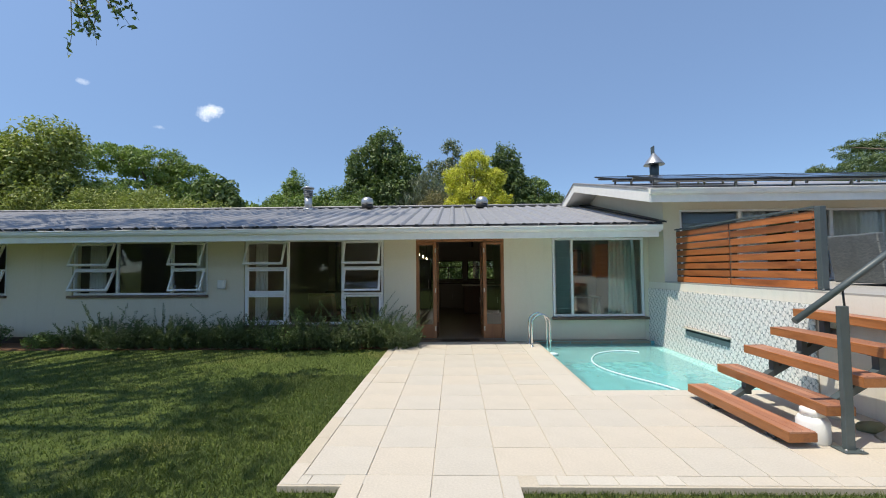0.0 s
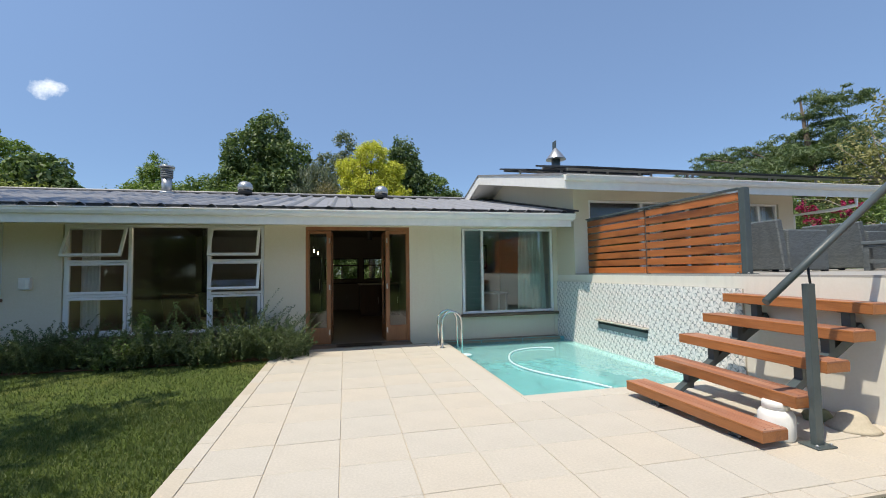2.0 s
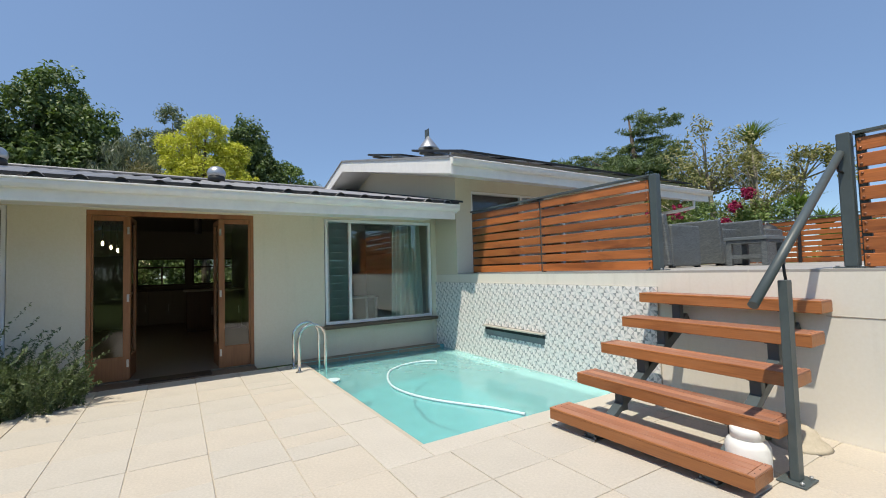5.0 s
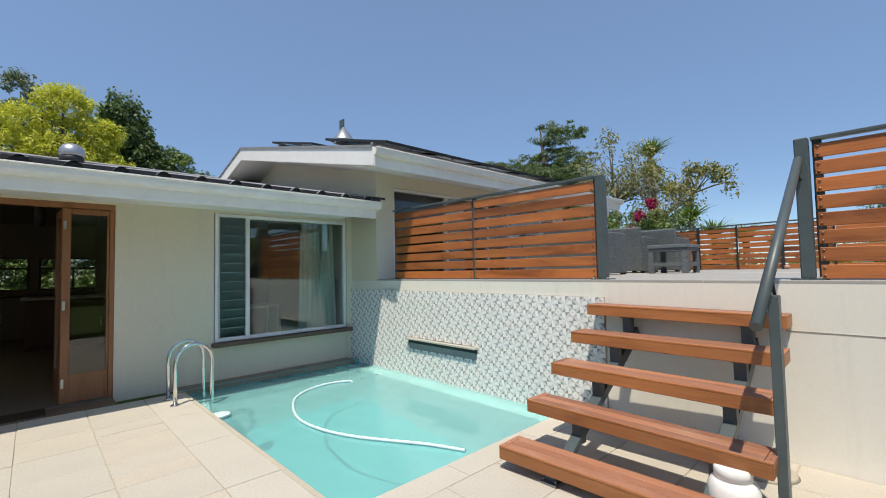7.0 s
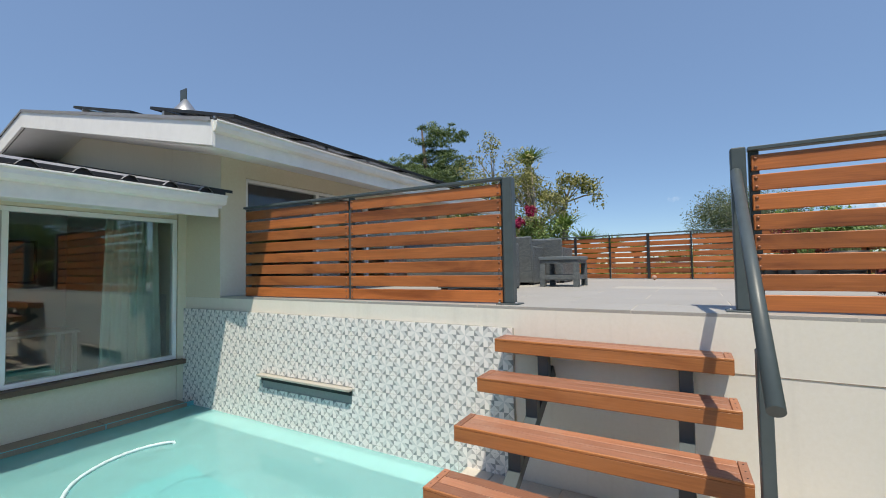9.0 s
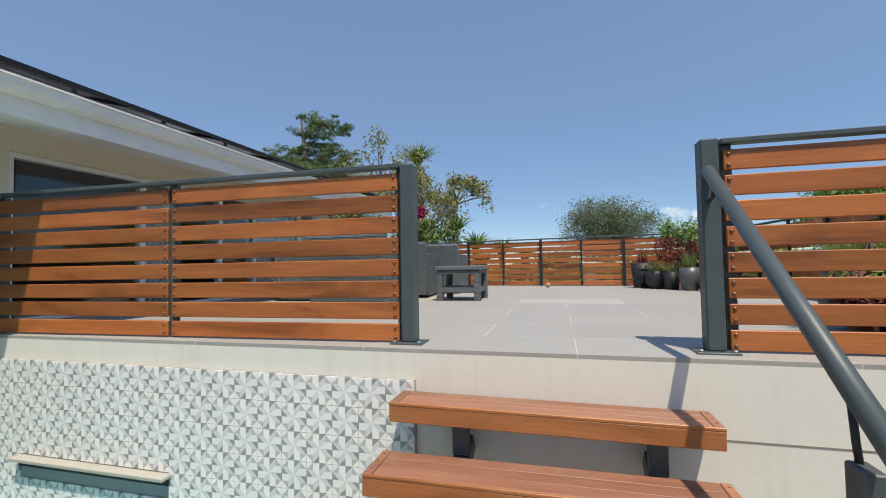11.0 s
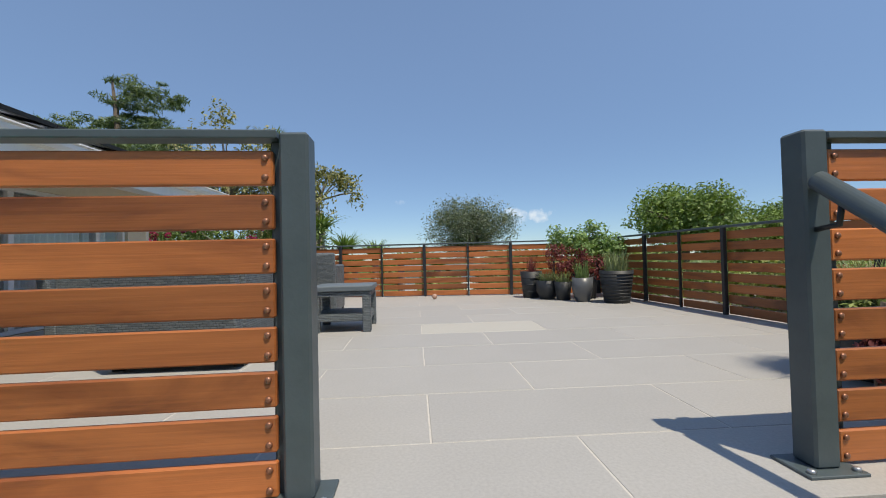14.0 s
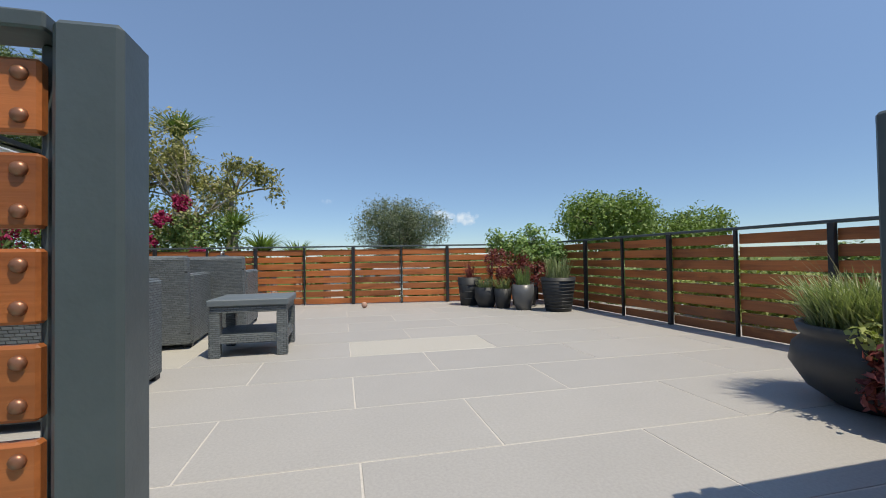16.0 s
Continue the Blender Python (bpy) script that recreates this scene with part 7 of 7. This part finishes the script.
for k in range(16):
    a = Vector((-0.1 + rb.uniform(-0.4, 0.1), 0, 0.75))
    b = a + Vector((rb.uniform(-0.15, 0.35), rb.uniform(-0.2, 0.2), rb.uniform(-0.75, -0.15)))
    c = b + Vector((rb.uniform(-0.12, 0.16), rb.uniform(-0.1, 0.1), rb.uniform(-0.25, 0.02)))
    add_tube(bm, [a, b, c], [0.007, 0.004, 0.001], 5)
    for j in range(14):
        f = rb.uniform(0.25, 1.0)
        cen.append(a.lerp(b, f * 1.3) if f < 0.75 else b.lerp(c, rb.random()))
for j in range(len(cen)):
    cen[j] = cen[j] + Vector((rb.gauss(0, 0.03), rb.gauss(0, 0.03), rb.gauss(0, 0.03)))
add_tube(bm, [(-0.6, -0.3, 1.2), (-0.3, -0.1, 0.95), (-0.05, 0, 0.72)], [0.02, 0.014, 0.008], 6)
part("twigs", bm, M["bark"], br)
cen = np.array([tuple(c) for c in cen])
q = leaf_quads(np.random.default_rng(6), cen, np.random.default_rng(7).normal(size=cen.shape), 0.095, 0.05)
raw_mesh("leaves", q, np.arange(len(q)), 4, [M["leaf_dark"]], br, kind="stuff")

# neighbour's roof ridges and pale wall between the trees
nb = thing("neighbour_house", (-15.0, 27.5, 0), "far neighbour's house with a grey pitched roof", "house")
part("wall", boxm(-5.0, 5.0, 0, 6, 0, 3.6), M["fascia"], nb)
bm = bmesh.new()
v = [bm.verts.new(p) for p in ((-5.4, -0.5, 3.5), (5.4, -0.5, 3.5), (5.4, 3, 4.5), (-5.4, 3, 4.5), (5.4, 6.5, 3.5), (-5.4, 6.5, 3.5))]
for f in ((0, 1, 2, 3), (3, 2, 4, 5), (0, 3, 5), (1, 4, 2), (0, 5, 4, 1)):
    bm.faces.new([v[i] for i in f])
part("roof", bm, M["roof"], nb)
for x, y in ((19.0, 5.2), (19.4, 3.4)):
    hs = thing("far_outbuilding", (x, y, -0.5), "low white outbuilding glimpsed beyond the fence", "building")
    part("wall", boxm(0, 3, -0.8, 0.8, 0, 1.9), M["white"], hs)
    part("roof", boxm(-0.2, 3.2, -1.0, 1.0, 1.9, 2.0, 0.01), M["galv"], hs)


# ---------------------------------------------------------------- pieces of paving, walls last
def patio():
    root = thing("patio_paving", (0, 0, 0), "sand-coloured concrete pavers with worn edges", "paving", kind="structure")
    base = bmesh.new()
    for b in ((-0.6, 1.96, 3.84, FRONT - 0.32), (1.96, WALL_X - 0.001, 3.84, 5.9), (-0.17, 1.04, -6, 3.84), (1.96, POOL[0] + 0.04, 5.9, FRONT - 0.32), (POOL[0] + 0.04, WALL_X - 0.001, 5.9, POOL[2] - 0.04)):
        add_box(base, *b, -0.12, -0.007)
    part("mortar_bed", base, M["grout"], root, "sandy mortar between the pavers")
    cache = {}
    rnd = random.Random(11)
    g = 0.0065

    def lay(xa, xb, ya, yb, mat="paver", nm="paver", j=0.0018):
        me = tile_piece(cache, xb - xa - g, yb - ya - g, 0.035, M[mat], nm, 0.003)
        ob = new(nm, me)
        ob.parent = root
        ob.matrix_basis = pose((xa + xb) / 2, (ya + yb) / 2, rnd.uniform(-j, j), rnd.uniform(-0.15, 0.15), rnd.uniform(-0.15, 0.15), 0)

    # main field, columns 0.465 wide
    cols = [-0.02 + 0.466 * k for k in range(10)]
    lay_y = [3.99 + 0.4725 * k for k in range(12)]
    for i, x in enumerate(cols):
        off = (0.0, 0.0, 0.03, 0.0, 0.05, 0.0, 0.04, 0.0, 0.0, 0.0)[i]
        for k, y in enumerate(lay_y):
            x2, y2 = x + 0.466, y + 0.4725
            ya = y + (off if y > 6.0 else 0)
            yb = min(y2 + (off if y2 > 6.0 else 0), FRONT - 0.32)
            if x >= 1.84 and y2 > 5.9:
                continue
            if x2 > WALL_X:
                x2 = WALL_X - 0.002
            if x2 - x < 0.08 or yb - ya < 0.08:
                continue
            if x > 1.3 and x < 1.9 and y > 6.3 and k % 2:
                m = (ya + yb) / 2
                lay(x, x2, ya, m)
                lay(x, x2, m, yb)
            else:
                lay(x, x2, ya, yb)
    # narrow border column on the lawn side
    y = 3.99
    while y < FRONT - 0.5:
        d = rnd.uniform(0.42, 0.52)
        lay(-0.47, -0.02, y, min(y + d, FRONT - 0.32))
        y += d
    y = 3.87
    while y < FRONT - 0.4:
        d = rnd.choice((0.16, 0.3, 0.42, 0.5))
        lay(-0.6, -0.47, y, min(y + d, FRONT - 0.32), "grout" if rnd.random() < 0.2 else "paver")
        y += d
    # front edging, broken pieces
    x = -0.6
    while x < WALL_X - 0.1:
        d = rnd.choice((0.14, 0.2, 0.3, 0.42))
        if not -0.17 < x + d / 2 < 1.04:
            lay(x, min(x + d, WALL_X - 0.002), 3.86, 3.99, "coping" if x > 1 else "paver")
        x += d
    # garden path towards the walk
    for k in range(18):
        y1 = 3.99 - 0.4725 * k
        for x0, x1 in ((-0.17, -0.02), (-0.02, 0.446), (0.446, 0.912), (0.912, 1.04)):
            lay(x0, x1, y1 - 0.4725, y1)
    # smooth coping round the pool, long cast lengths
    y = 5.88
    for d in (0.95, 0.9, 0.85, 0.88):
        y2 = min(y + d, FRONT - 0.3)
        lay(1.844, POOL[0], y, y2, "coping", "coping_stone", 0.0005)
        y = y2
    x = POOL[0]
    for d in (0.8, 0.8, 0.9):
        x2 = min(x + d, WALL_X - 0.002)
        if x2 > x:
            lay(x, x2, 5.88, POOL[2], "coping", "coping_stone", 0.0005)
        x = x2
    # narrow stone ledge between the pool and the house wall
    x = POOL[0]
    for d in (0.7, 0.8, 0.77):
        x2 = min(x + d, WALL_X - 0.02)
        me = tile_piece(cache, x2 - x - 0.005, FRONT - POOL[3], 0.06, M["ledge"], "ledge_stone", 0.004)
        ob = new("ledge_stone", me)
        ob.parent = root
        ob.matrix_basis = pose((x + x2) / 2, (FRONT + POOL[3]) / 2 - 0.002, -0.01)
        x = x2


patio()
deck_tiles()
pool_wall_tiles()
